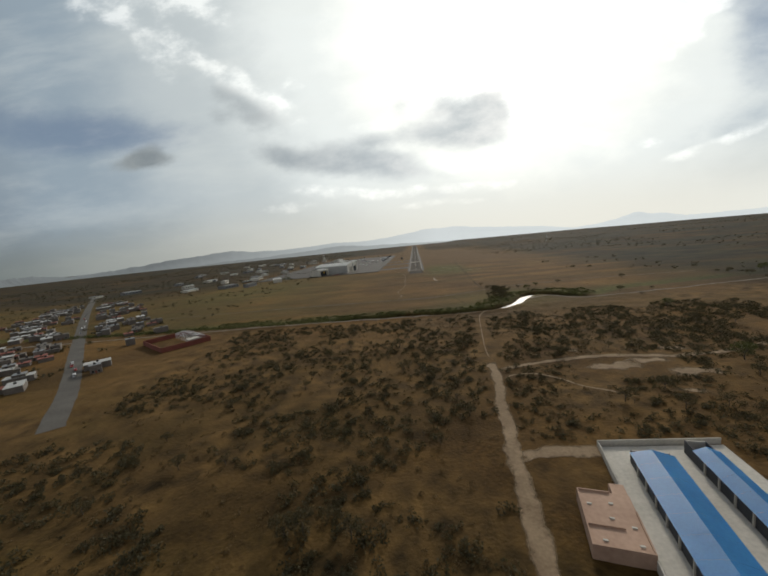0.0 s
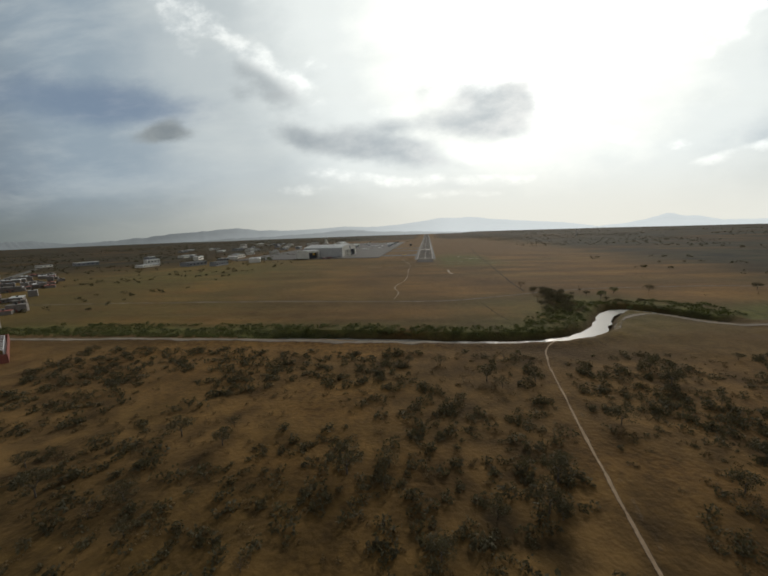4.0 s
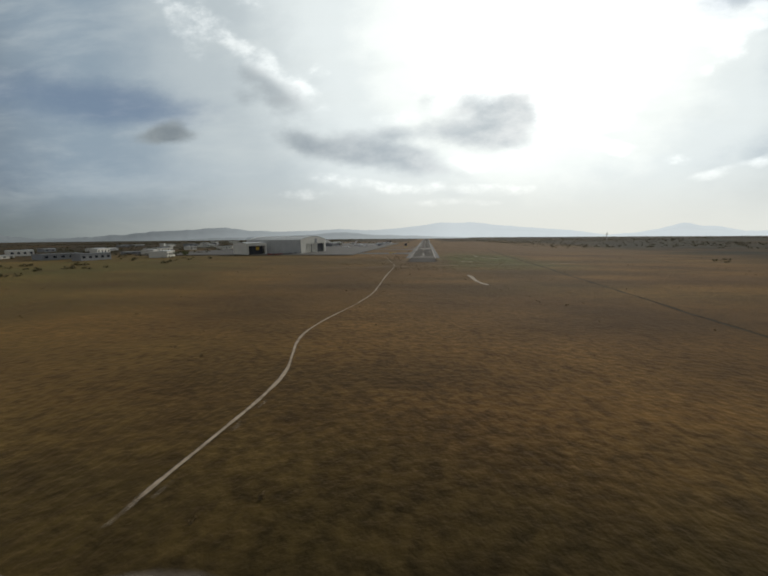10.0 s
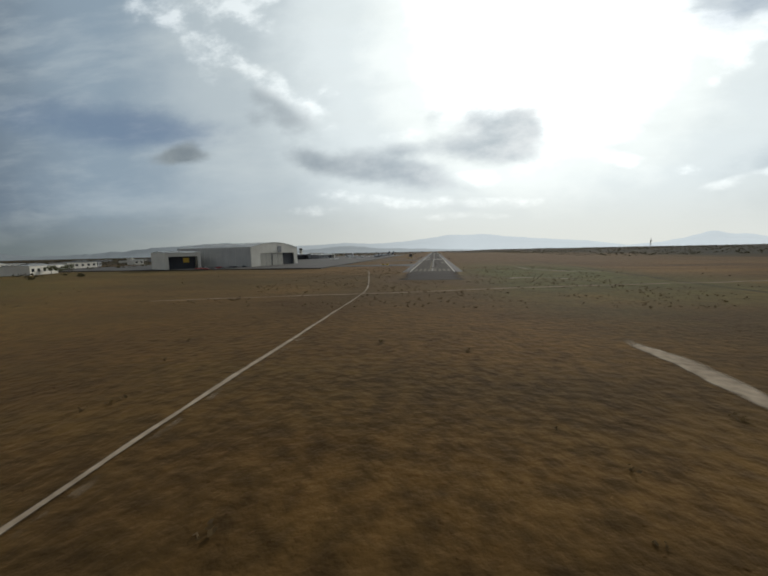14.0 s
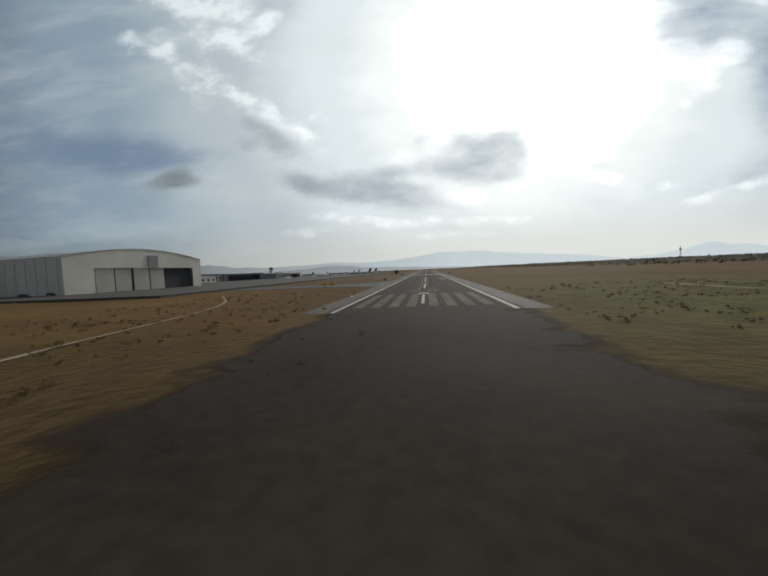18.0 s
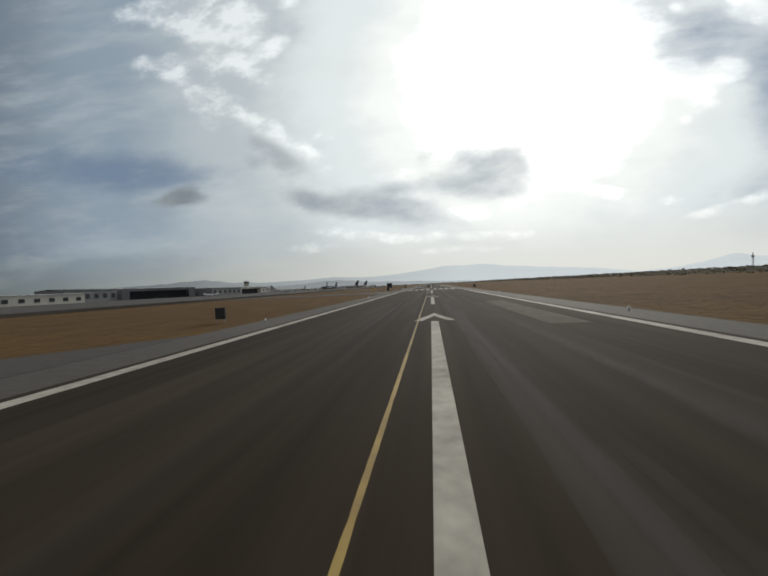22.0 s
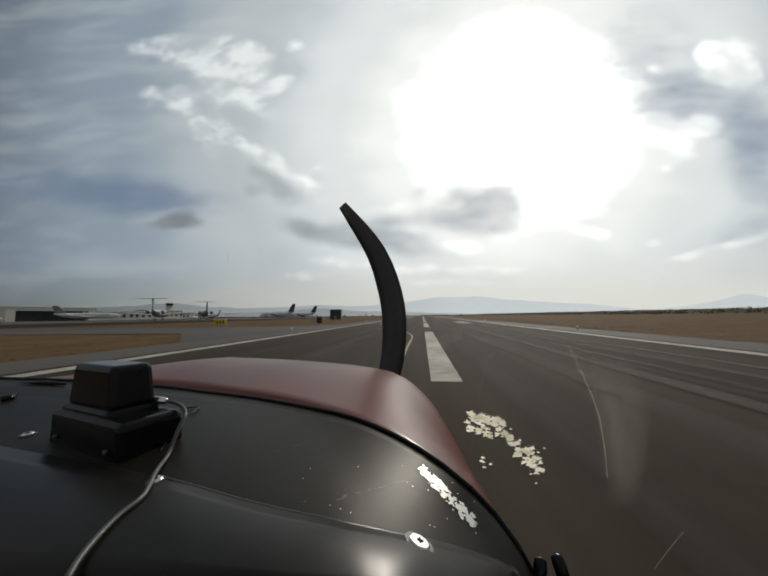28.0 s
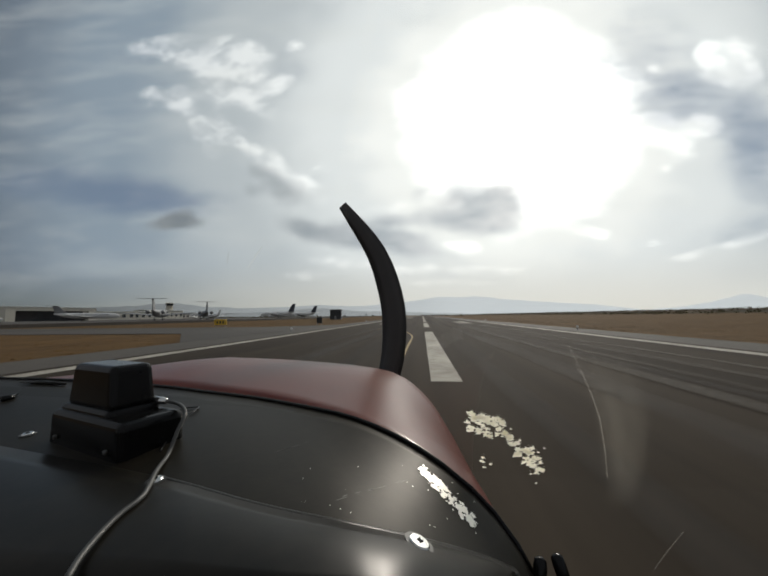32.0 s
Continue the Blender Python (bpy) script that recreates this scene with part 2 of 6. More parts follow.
def surface(name, dark, light, rough=0.8, metal=0.0, grain=8.0, stain=0.6, bump=0.2, bump_scale=30.0, world=False, spec=0.5, fade=0.0, stretch=None, most=1.0, sharp=0.95, full=1.35):
    """A surface with fine grain and broad stains between two colours."""
    m, nt, bsdf = node_material(name)
    if world:
        src = nt.nodes.new("ShaderNodeNewGeometry").outputs["Position"]
    else:
        src = nt.nodes.new("ShaderNodeTexCoord").outputs["Object"]
    if stretch:
        longer = nt.nodes.new("ShaderNodeMapping")
        longer.inputs["Scale"].default_value = stretch
        nt.links.new(src, longer.inputs["Vector"])
        src = longer.outputs[0]
    fine, broad, relief = (nt.nodes.new("ShaderNodeTexNoise") for _ in range(3))
    for n, s, d in ((fine, grain, 6.0), (broad, stain, 4.0), (relief, bump_scale, 5.0)):
        n.inputs["Scale"].default_value = s
        n.inputs["Detail"].default_value = d
        nt.links.new(src, n.inputs["Vector"])
    add = nt.nodes.new("ShaderNodeMath")
    add.operation = "MULTIPLY_ADD"
    nt.links.new(fine.outputs["Fac"], add.inputs[0])
    add.inputs[1].default_value = 0.45
    half = nt.nodes.new("ShaderNodeMath")
    half.operation = "MULTIPLY"
    half.inputs[1].default_value = 0.55
    nt.links.new(broad.outputs["Fac"], half.inputs[0])
    nt.links.new(half.outputs[0], add.inputs[2])
    ramp = nt.nodes.new("ShaderNodeValToRGB")
    ramp.color_ramp.elements[0].position, ramp.color_ramp.elements[1].position = 0.32, 0.68
    ramp.color_ramp.elements[0].color = (*dark, 1)
    ramp.color_ramp.elements[1].color = (*light, 1)
    nt.links.new(add.outputs[0], ramp.inputs["Fac"])
    nt.links.new(ramp.outputs["Color"], bsdf.inputs["Base Color"])
    bsdf.inputs["Roughness"].default_value = rough
    bsdf.inputs["Metallic"].default_value = metal
    bsdf.inputs["Specular IOR Level"].default_value = spec
    if bump:
        b = nt.nodes.new("ShaderNodeBump")
        b.inputs["Strength"].default_value = bump
        nt.links.new(relief.outputs["Fac"], b.inputs["Height"])
        nt.links.new(b.outputs["Normal"], bsdf.inputs["Normal"])
    if fade:
        # worn towards the edges: bare ground shows through in patches
        worn = nt.nodes.new("ShaderNodeAttribute")
        worn.attribute_name = "worn"
        patch = nt.nodes.new("ShaderNodeTexNoise")
        patch.inputs["Scale"].default_value, patch.inputs["Detail"].default_value = fade, 7.0
        nt.links.new(nt.nodes.new("ShaderNodeNewGeometry").outputs["Position"], patch.inputs["Vector"])
        level = nt.nodes.new("ShaderNodeMath")
        level.operation = "MULTIPLY_ADD"
        nt.links.new(patch.outputs["Fac"], level.inputs[0])
        level.inputs[1].default_value = 1.5
        nt.links.new(worn.outputs["Fac"], level.inputs[2])
        cover = nt.nodes.new("ShaderNodeMapRange")
        cover.inputs[1].default_value, cover.inputs[2].default_value, cover.inputs[4].default_value = sharp, full, most
        nt.links.new(level.outputs[0], cover.inputs[0])
        nt.links.new(cover.outputs[0], bsdf.inputs["Alpha"])
    return m


# ---- mesh helpers ----
def box(bm, x0, x1, y0, y1, z0, z1, bevel=0.0):
    vs = [bm.verts.new(p) for p in ((x0, y0, z0), (x1, y0, z0), (x1, y1, z0), (x0, y1, z0), (x0, y0, z1), (x1, y0, z1), (x1, y1, z1), (x0, y1, z1))]
    fs = [bm.faces.new([vs[i] for i in f]) for f in ((3, 2, 1, 0), (4, 5, 6, 7), (0, 1, 5, 4), (1, 2, 6, 5), (2, 3, 7, 6), (3, 0, 4, 7))]
    if bevel:
        edges = list({e for f in fs for e in f.edges})
        bmesh.ops.bevel(bm, geom=edges, offset=bevel, segments=2, profile=0.5, affect="EDGES")
    return bm


def tube(bm, path, radii, sides=10, cap=True):
    """A round tube along a path, with a radius at each point."""
    rings = []
    q = None
    for i, p in enumerate(path):
        a, b = Vector(path[max(i - 1, 0)]), Vector(path[min(i + 1, len(path) - 1)])
        d = (b - a).normalized()
        q = (q @ Vector((0, 0, 1))).rotation_difference(d) @ q if q else d.to_track_quat("Z", "Y")
        r = radii[i] if isinstance(radii, (list, tuple)) else radii
        rings.append([bm.verts.new(Vector(p) + q @ Vector((r * math.cos(k * math.tau / sides), r * math.sin(k * math.tau / sides), 0))) for k in range(sides)])
    for s, t in zip(rings, rings[1:]):
        for k in range(sides):
            bm.faces.new((s[k], s[(k + 1) % sides], t[(k + 1) % sides], t[k]))
    if cap:
        bm.faces.new(rings[0][::-1])
        bm.faces.new(rings[-1])
    return bm


def prism(bm, outline, y0, y1):
    """A profile in x and z drawn out along y."""
    a = [bm.verts.new((x, y0, z)) for x, z in outline]
    b = [bm.verts.new((x, y1, z)) for x, z in outline]
    n = len(a)
    bm.faces.new(a[::-1])
    bm.faces.new(b)
    for k in range(n):
        bm.faces.new((a[k], a[(k + 1) % n], b[(k + 1) % n], b[k]))
    bmesh.ops.recalc_face_normals(bm, faces=bm.faces)
    return bm


def spline(points, step=6.0):
    """A smooth curve through the points, as a list of vectors."""
    pts = [Vector(p) for p in points]
    pts = [pts[0] * 2 - pts[1], *pts, pts[-1] * 2 - pts[-2]]
    out = []
    for a, b, c, d in zip(pts, pts[1:], pts[2:], pts[3:]):
        n = max(2, int((c - b).length / step))
        for k in range(n):
            t = k / n
            out.append(0.5 * (2 * b + (c - a) * t + (2 * a - 5 * b + 4 * c - d) * t * t + (3 * b - a - 3 * c + d) * t ** 3))
    out.append(pts[-2])
    return out


def mesh_of(name, bm, material, smooth=False):
    me = bpy.data.meshes.new(name)
    bm.to_mesh(me)
    bm.free()
    if material:
        me.materials.append(material)
    if smooth:
        me.polygons.foreach_set("use_smooth", [True] * len(me.polygons))
    return me


def part(name, bm, material, parent, label="", smooth=False):
    ob = new(name, mesh_of(name, bm, material, smooth))
    ob.parent = parent
    return tagged(ob, label)


def share(name, me, parent, m):
    """One more piece on a mesh that others use too."""
    ob = new(name, me)
    ob.parent = parent
    ob.matrix_basis = m
    return ob


def thing(name, label, category, m=None, group="", kind=""):
    ob = tagged(new(name), label, category, group, kind)
    if m is not None:
        ob.matrix_basis = m
    return ob


def single(name, bm, material, label, category, kind="", group="", smooth=False, m=None):
    ob = tagged(new(name, mesh_of(name, bm, material, smooth)), label, category, group, kind)
    if m is not None:
        ob.matrix_basis = m
    return ob


def ribbon(bm, points, width, z, ragged=0.15, step=6.0, seed=0.0, lie=None):
    """A strip of ground along a curve, with uneven edges; lie gives the height of the ground below."""
    worn = bm.verts.layers.float.new("worn")
    pts = spline([(x, y, 0) for x, y in points], step)
    prev = None
    for i, p in enumerate(pts):
        d = (pts[min(i + 1, len(pts) - 1)] - pts[max(i - 1, 0)]).normalized()
        n = Vector((-d.y, d.x, 0))
        wl = width / 2 * (1 + ragged * 2 * noise.noise((p.x * 0.11, p.y * 0.11, seed)))
        wr = width / 2 * (1 + ragged * 2 * noise.noise((p.x * 0.13, p.y * 0.13, seed + 9)))
        row = []
        end = min(i, len(pts) - 1 - i, 3) / 3
        for f in (-1, -0.72, -0.35, 0, 0.35, 0.72, 1):
            w = wl if f < 0 else wr
            x, y = p.x - n.x * w * f, p.y - n.y * w * f
            v = bm.verts.new((x, y, z + (lie(x, y) if lie else 0.0)))
            v[worn] = (1.0 if abs(f) < 0.5 else 0.62 if abs(f) < 0.9 else 0.0) * end
            row.append(v)
        if prev:
            for k in range(6):
                bm.faces.new((prev[k], row[k], row[k + 1], prev[k + 1]))
        prev = row
    bmesh.ops.recalc_face_normals(bm, faces=bm.faces)
    for f in bm.faces:
        if f.normal.z < 0:
            f.normal_flip()
    return bm


# ---- ground, river, tracks ----
RIVER = [(-900, -440), (-500, -452), (-250, -463), (-100, -464), (-20, -465), (20, -467.5), (45, -467), (66, -463.5), (84, -455), (97, -443), (108, -425), (121, -405), (136, -397),
         (152, -410), (168, -428), (190, -428), (212, -414), (255, -402), (420, -380), (900, -330)]
river_line = np.array([p.to_tuple()[:2] for p in spline([(x, y, 0) for x, y in RIVER], 10.0)])


def river_distance(px, py):
    best = np.full(px.shape, 1e9)
    for a, b in zip(river_line, river_line[1:]):
        d = b - a
        t = np.clip(((px - a[0]) * d[0] + (py - a[1]) * d[1]) / (d @ d), 0, 1)
        best = np.minimum(best, np.hypot(px - a[0] - t * d[0], py - a[1] - t * d[1]))
    return best


def ground_material():
    m, nt, bsdf = node_material("dry_grassland")
    links, nodes = nt.links, nt.nodes
    pos = nodes.new("ShaderNodeNewGeometry").outputs["Position"]

    def tex(scale, detail=6.0, stretch=None):
        n = nodes.new("ShaderNodeTexNoise")
        n.inputs["Scale"].default_value, n.inputs["Detail"].default_value = scale, detail
        if stretch:
            s = nodes.new("ShaderNodeMapping")
            s.inputs["Scale"].default_value = stretch
            links.new(pos, s.inputs["Vector"])
            links.new(s.outputs[0], n.inputs["Vector"])
        else:
            links.new(pos, n.inputs["Vector"])
        return n.outputs["Fac"]

    def ramp(fac, lo, hi, a, b):
        n = nodes.new("ShaderNodeValToRGB")
        n.color_ramp.elements[0].position, n.color_ramp.elements[1].position = lo, hi
        n.color_ramp.elements[0].color, n.color_ramp.elements[1].color = (*a, 1), (*b, 1)
        links.new(fac, n.inputs[0])
        return n.outputs[0]

    def mix(fac, a, b, kind="MIX"):
        n = nodes.new("ShaderNodeMix")
        n.data_type, n.blend_type = "RGBA", kind
        for s, v in ((n.inputs[0], fac), (n.inputs[6], a), (n.inputs[7], b)):
            if isinstance(v, (int, float)):
                s.default_value = v
            elif isinstance(v, tuple):
                s.default_value = (*v, 1)
            else:
                links.new(v, s)
        return n.outputs[2]

    def attr(name):
        n = nodes.new("ShaderNodeAttribute")
        n.attribute_name = name
        return n.outputs["Fac"]

    def times(a, b):
        n = nodes.new("ShaderNodeMath")
        n.operation, n.use_clamp = "MULTIPLY", True
        for s, v in zip(n.inputs, (a, b)):
            if isinstance(v, (int, float)):
                s.default_value = v
            else:
                links.new(v, s)
        return n.outputs[0]

    grass = ramp(tex(0.012, 8.0), 0.36, 0.66, (0.075, 0.045, 0.016), (0.25, 0.15, 0.047))
    olive = ramp(tex(0.05, 6.0), 0.35, 0.65, (0.055, 0.047, 0.016), (0.12, 0.095, 0.03))
    grass = mix(ramp(tex(0.0065, 7.0, (0.55, 1.5, 1.0)), 0.47, 0.62, (0, 0, 0), (0.85, 0.85, 0.85)), grass, olive)
    bands = ramp(tex(0.02, 5.0, (0.35, 1.8, 1.0)), 0.36, 0.62, (0.32, 0.31, 0.28), (1.3, 1.2, 1.05))
    col = mix(0.75, grass, bands, "MULTIPLY")
    tufts = ramp(tex(0.55, 9.0), 0.33, 0.62, (0.4, 0.38, 0.36), (1.25, 1.2, 1.12))
    col = mix(0.8, col, tufts, "MULTIPLY")
    specks = ramp(tex(0.16, 7.0), 0.34, 0.5, (0.42, 0.4, 0.36), (1.0, 1.0, 1.0))
    col = mix(0.5, col, specks, "MULTIPLY")
    lush = ramp(tex(0.2, 8.0), 0.35, 0.65, (0.04, 0.05, 0.014), (0.135, 0.138, 0.036))
    col = mix(times(attr("lush"), ramp(tex(0.035, 6.0), 0.3, 0.52, (0, 0, 0), (1, 1, 1))), col, lush)
    scrub = ramp(tex(0.11, 9.0), 0.32, 0.66, (0.02, 0.017, 0.009), (0.25, 0.152, 0.055))
    col = mix(times(attr("scrub"), ramp(tex(0.022, 6.0), 0.36, 0.6, (1, 1, 1), (0.3, 0.3, 0.3))), col, scrub)
    bare = ramp(tex(0.4, 8.0), 0.3, 0.7, (0.05, 0.031, 0.02), (0.11, 0.068, 0.042))
    col = mix(times(attr("bare"), ramp(tex(0.06, 7.0), 0.36, 0.56, (0.1, 0.1, 0.1), (1, 1, 1))), col, bare)
    woods = ramp(tex(0.03, 8.0, (0.6, 1.0, 1.0)), 0.36, 0.66, (0.028, 0.032, 0.022), (0.09, 0.078, 0.04))
    col = mix(times(attr("woods"), ramp(tex(0.006, 6.0, (0.5, 1.2, 1.0)), 0.36, 0.56, (0.15, 0.15, 0.15), (1, 1, 1))), col, woods)
    mown = ramp(tex(0.3, 8.0, (1.0, 0.5, 1.0)), 0.34, 0.66, (0.05, 0.032, 0.014), (0.15, 0.093, 0.039))
    col = mix(times(attr("mown"), 0.85), col, mown)
    col = mix(attr("mud"), col, (0.045, 0.036, 0.024))
    bsdf.inputs["Roughness"].default_value = 0.95
    bsdf.inputs["Specular IOR Level"].default_value = 0.1
    # dry blades that catch the low light ahead
    deep = mix(1.0, col, (0.5, 0.485, 0.46), "MULTIPLY")
    links.new(deep, bsdf.inputs["Base Color"])
    links.new(ramp(attr("woods"), 0.1, 0.7, (0.13, 0.13, 0.13), (0.0, 0.0, 0.0)), bsdf.inputs["Sheen Weight"])
    bsdf.inputs["Sheen Roughness"].default_value = 0.45
    links.new(mix(attr("lush"), (0.95, 0.55, 0.22), (0.65, 0.55, 0.19)), bsdf.inputs["Sheen Tint"])
    b = nodes.new("ShaderNodeBump")
    b.inputs["Strength"].default_value, b.inputs["Distance"].default_value = 0.7, 0.5
    links.new(tex(0.9, 8.0), b.inputs["Height"])
    links.new(b.outputs["Normal"], bsdf.inputs["Normal"])
    return m


GRID = {}


def ground_z(x, y):
    """Height of the ground sheet at a place."""
    xs, ys, z = GRID["x"], GRID["y"], GRID["z"]
    i = min(max(int(np.searchsorted(xs, x)) - 1, 0), len(xs) - 2)
    j = min(max(int(np.searchsorted(ys, y)) - 1, 0), len(ys) - 2)
    f, g = (x - xs[i]) / (xs[i + 1] - xs[i]), (y - ys[j]) / (ys[j + 1] - ys[j])
    return float((z[j, i] * (1 - f) + z[j, i + 1] * f) * (1 - g) + (z[j + 1, i] * (1 - f) + z[j + 1, i + 1] * f) * g)


def build_ground():
    def axis(fine_lo, fine_hi, step, lo, hi):
        mid = list(np.arange(fine_lo, fine_hi + step, step))
        out, s = [mid[0]], step
        while out[0] > lo:
            s *= 1.22
            out.insert(0, out[0] - s)
        s = step
        out += mid[1:]
        while out[-1] < hi:
            s *= 1.22
            out.append(out[-1] + s)
        return np.array(out)

    xs, ys = axis(-150, 330, 3.0, -4700, 4700), axis(-860, 120, 3.0, -3200, 4150)
    gx, gy = np.meshgrid(xs, ys)
    d = river_distance(gx.ravel(), gy.ravel()).reshape(gx.shape)
    wob = np.array([noise.noise((x * 0.02, y * 0.02, 3.1)) for x, y in zip(gx.ravel(), gy.ravel())]).reshape(gx.shape)
    fine = np.array([noise.noise((x * 0.09, y * 0.09, 7.7)) for x, y in zip(gx.ravel(), gy.ravel())]).reshape(gx.shape)
    bed = np.clip((9.0 - d) / 4.0, 0, 1) * np.clip((gx + 115) / 50, 0.1, 1) * np.clip((190 - gx) / 30, 0.15, 1)
    bank = np.clip((26 - d) / 14, 0, 1) * (gy < -440)
    away = np.clip((np.abs(gx) - 24) / 25, 0, 1)
    away = np.where(gy < -80, np.clip((-80 - gy) / 40, 0, 1), away)
    rough = np.where(gy > -420, 0.1, 0.6) * fine + 0.4 * wob
    rough = rough * (1 - 0.94 * np.clip((gy - 40) / 60, 0, 1) * np.clip((140 - np.abs(gx)) / 30, 0, 1))
    rise = np.clip((gx - 260) / 240, 0, 1) ** 2 * np.clip((gy - 250) / 500, 0, 1) * 7.0
    south = gy < np.interp(gx, river_line[:, 0], river_line[:, 1])
    levee = 1.1 * np.exp(-((d - 12.0) / 4.0) ** 2) * south * np.clip((gx + 200) / 60, 0, 1) * np.clip((120 - gx) / 20, 0, 1)
    gz = away * rough - 4.9 * bed * bed * (3 - 2 * bed) + levee + rise - 0.02
    GRID.update(x=xs, y=ys, z=gz)
    n, m = gx.shape
    verts = np.stack([gx.ravel(), gy.ravel(), gz.ravel()], 1)
    idx = np.arange(n * m).reshape(n, m)
    quads = np.stack([idx[:-1, :-1].ravel(), idx[:-1, 1:].ravel(), idx[1:, 1:].ravel(), idx[1:, :-1].ravel()], 1)
    me = bpy.data.meshes.new("ground")
    me.from_pydata(verts.tolist(), [], quads.tolist())
    me.materials.append(ground_material())
    me.polygons.foreach_set("use_smooth", [True] * len(me.polygons))
    side = np.where((gx < -45) | (gx > 185), 1.0, np.clip((d - 4) / 5, 0, 1))
    north = gy > np.interp(gx, river_line[:, 0], river_line[:, 1]) - 2
    inner = np.exp(-(((gx - 95) / 75) ** 2 + ((gy + 405) / 55) ** 2) ** 2)
    lush = np.clip(np.exp(-np.clip(d - 8, 0, None) / 13) * north * 1.2 + inner * 0.45, 0, 1) * side
    lush = np.maximum(lush, np.exp(-((gy + 85) / 55) ** 2) * np.clip((150 - np.abs(gx)) / 60, 0, 1) * (0.2 + 0.6 * np.clip((gx - 12) / 20, 0, 1)))
    lush = np.maximum(lush, np.exp(-((gx + 330) / 200) ** 2 - ((gy + 150) / 220) ** 2) * 0.7)
    lush = np.maximum(lush, np.clip((-50 - gx) / 120, 0, 1) * np.clip((gy + 470) / 40, 0, 1) * np.clip((-40 - gy) / 120, 0, 1) * 0.38)
    lush = np.maximum(lush, np.exp(-((gx - 62) / 46) ** 4 - ((gy + 5) / 105) ** 2) * 1.1)
    scrub = np.clip((-488 - gy + 10 * wob) / 12, 0, 1) * np.clip((gx + 260) / 60, 0, 1) * np.clip((gy + 1500) / 200, 0, 1)
    scrub = np.maximum(scrub, np.clip((gx - 190) / 60, 0, 1) * np.clip((-420 - gy) / 30, 0, 1))
    bare = np.clip(1 - np.abs(gy + 55) / 60, 0, 1) * np.clip((34 - np.abs(gx)) / 12, 0, 1) * 0.9
    woods = np.clip((gy - 1000) / 500, 0, 1) * np.clip((np.abs(gx) - 40) / 80, 0, 1)
    woods = np.maximum(woods, np.clip((gx - 240) / 200, 0, 1) * np.clip((gy + 520) / 100, 0.5, 1) * 0.95)
    woods = np.maximum(woods, np.clip((-380 - gx) / 200, 0, 1) * np.clip((gy + 300) / 300, 0, 1) * 0.8)
    mown = np.clip((gy - 60) / 120, 0, 1) * np.clip((330 - np.abs(gx)) / 80, 0, 1)
    for name, arr in (("mown", mown), ("woods", woods), ("lush", lush), ("scrub", scrub), ("bare", bare), ("mud", np.clip(bed * 1.5 - 0.4, 0, 1))):
        a = me.attributes.new(name, "FLOAT", "POINT")
        a.data.foreach_set("value", arr.ravel().astype(np.float32))
    return tagged(new("ground", me), "dry brown grassland with scrub and greener river banks", "ground", kind="structure")


ground = build_ground()

water = surface("river_water", (0.05, 0.046, 0.036), (0.075, 0.068, 0.052), rough=0.38, spec=0.3, grain=1.2, stain=0.06, bump=0.03, bump_scale=1.5, world=True)
bm = bmesh.new()
ribbon(bm, [q for q in RIVER if -251 < q[0] < 180], 9.0, -3.35, 0.2, 3.0)
single("river", bm, water, "shallow brown river with a sharp bend", "water", "structure")

dirt = surface("pale_track_dirt", (0.15, 0.105, 0.066), (0.29, 0.215, 0.14), rough=0.95, grain=1.3, stain=0.12, bump=0.4, bump_scale=4.0, world=True, spec=0.1, fade=0.35, sharp=0.8, full=1.6)
gravel = surface("grey_gravel", (0.12, 0.1, 0.078), (0.23, 0.193, 0.15), rough=0.95, grain=2.0, stain=0.1, bump=0.4, bump_scale=5.0, world=True, spec=0.1, fade=0.35, sharp=0.8, full=1.6)
ditch = surface("dark_ditch_gravel", (0.085, 0.066, 0.048), (0.19, 0.155, 0.115), rough=0.95, grain=0.5, stain=0.05, bump=0.4, bump_scale=5.0, world=True, spec=0.1, fade=0.2, sharp=0.8, full=1.6)
furrow = surface("overgrown_furrow", (0.022, 0.019, 0.01), (0.06, 0.048, 0.026), rough=0.95, grain=1.0, stain=0.1, bump=0.4, bump_scale=4.0, world=True, spec=0.1, fade=0.3, sharp=0.8, full=1.6)
chalk = surface("white_gravel", (0.19, 0.145, 0.098), (0.40, 0.325, 0.235), rough=0.95, grain=1.0, stain=0.25, bump=0.3, bump_scale=3.0, world=True, spec=0.1, fade=0.35, sharp=0.8, full=1.6)


def track(name, label, points, width, mat, rank=0, ragged=0.25, seed=0.0, kind="structure"):
    """A worn way draped over the ground; rank orders those that cross."""
    bm = bmesh.new()
    ribbon(bm, points, width, 0.09 + rank * 0.02, ragged, 2.0, seed, ground_z)
    return single(name, bm, mat, label, "track", kind)


track("levee_road", "grey gravel road along the river bank", [(-900, -490), (-500, -488), (-263, -478), (-122, -476), (-40, -477.5), (22, -477.5), (45, -476.5), (58, -474), (74, -469), (88, -461), (103, -449.5), (116, -430), (140, -418), (165, -440), (230, -436), (420, -405)], 4.4, gravel, 1, 0.3)
track("dirt_road", "pale rutted dirt road through the scrub", [(39.5, -604), (39, -612), (38, -625), (34, -648), (31.5, -668), (29.5, -686), (26.5, -710), (24, -735), (18, -790), (6, -900)], 6.2, dirt, 2, 0.35)
track("dirt_track", "pale dirt track off the scrub road", [(42, -617), (53, -613), (72, -609.5), (92, -606), (112, -607), (135, -612), (165, -608), (220, -590)], 5.0, dirt, 1, 0.5, 3.0)
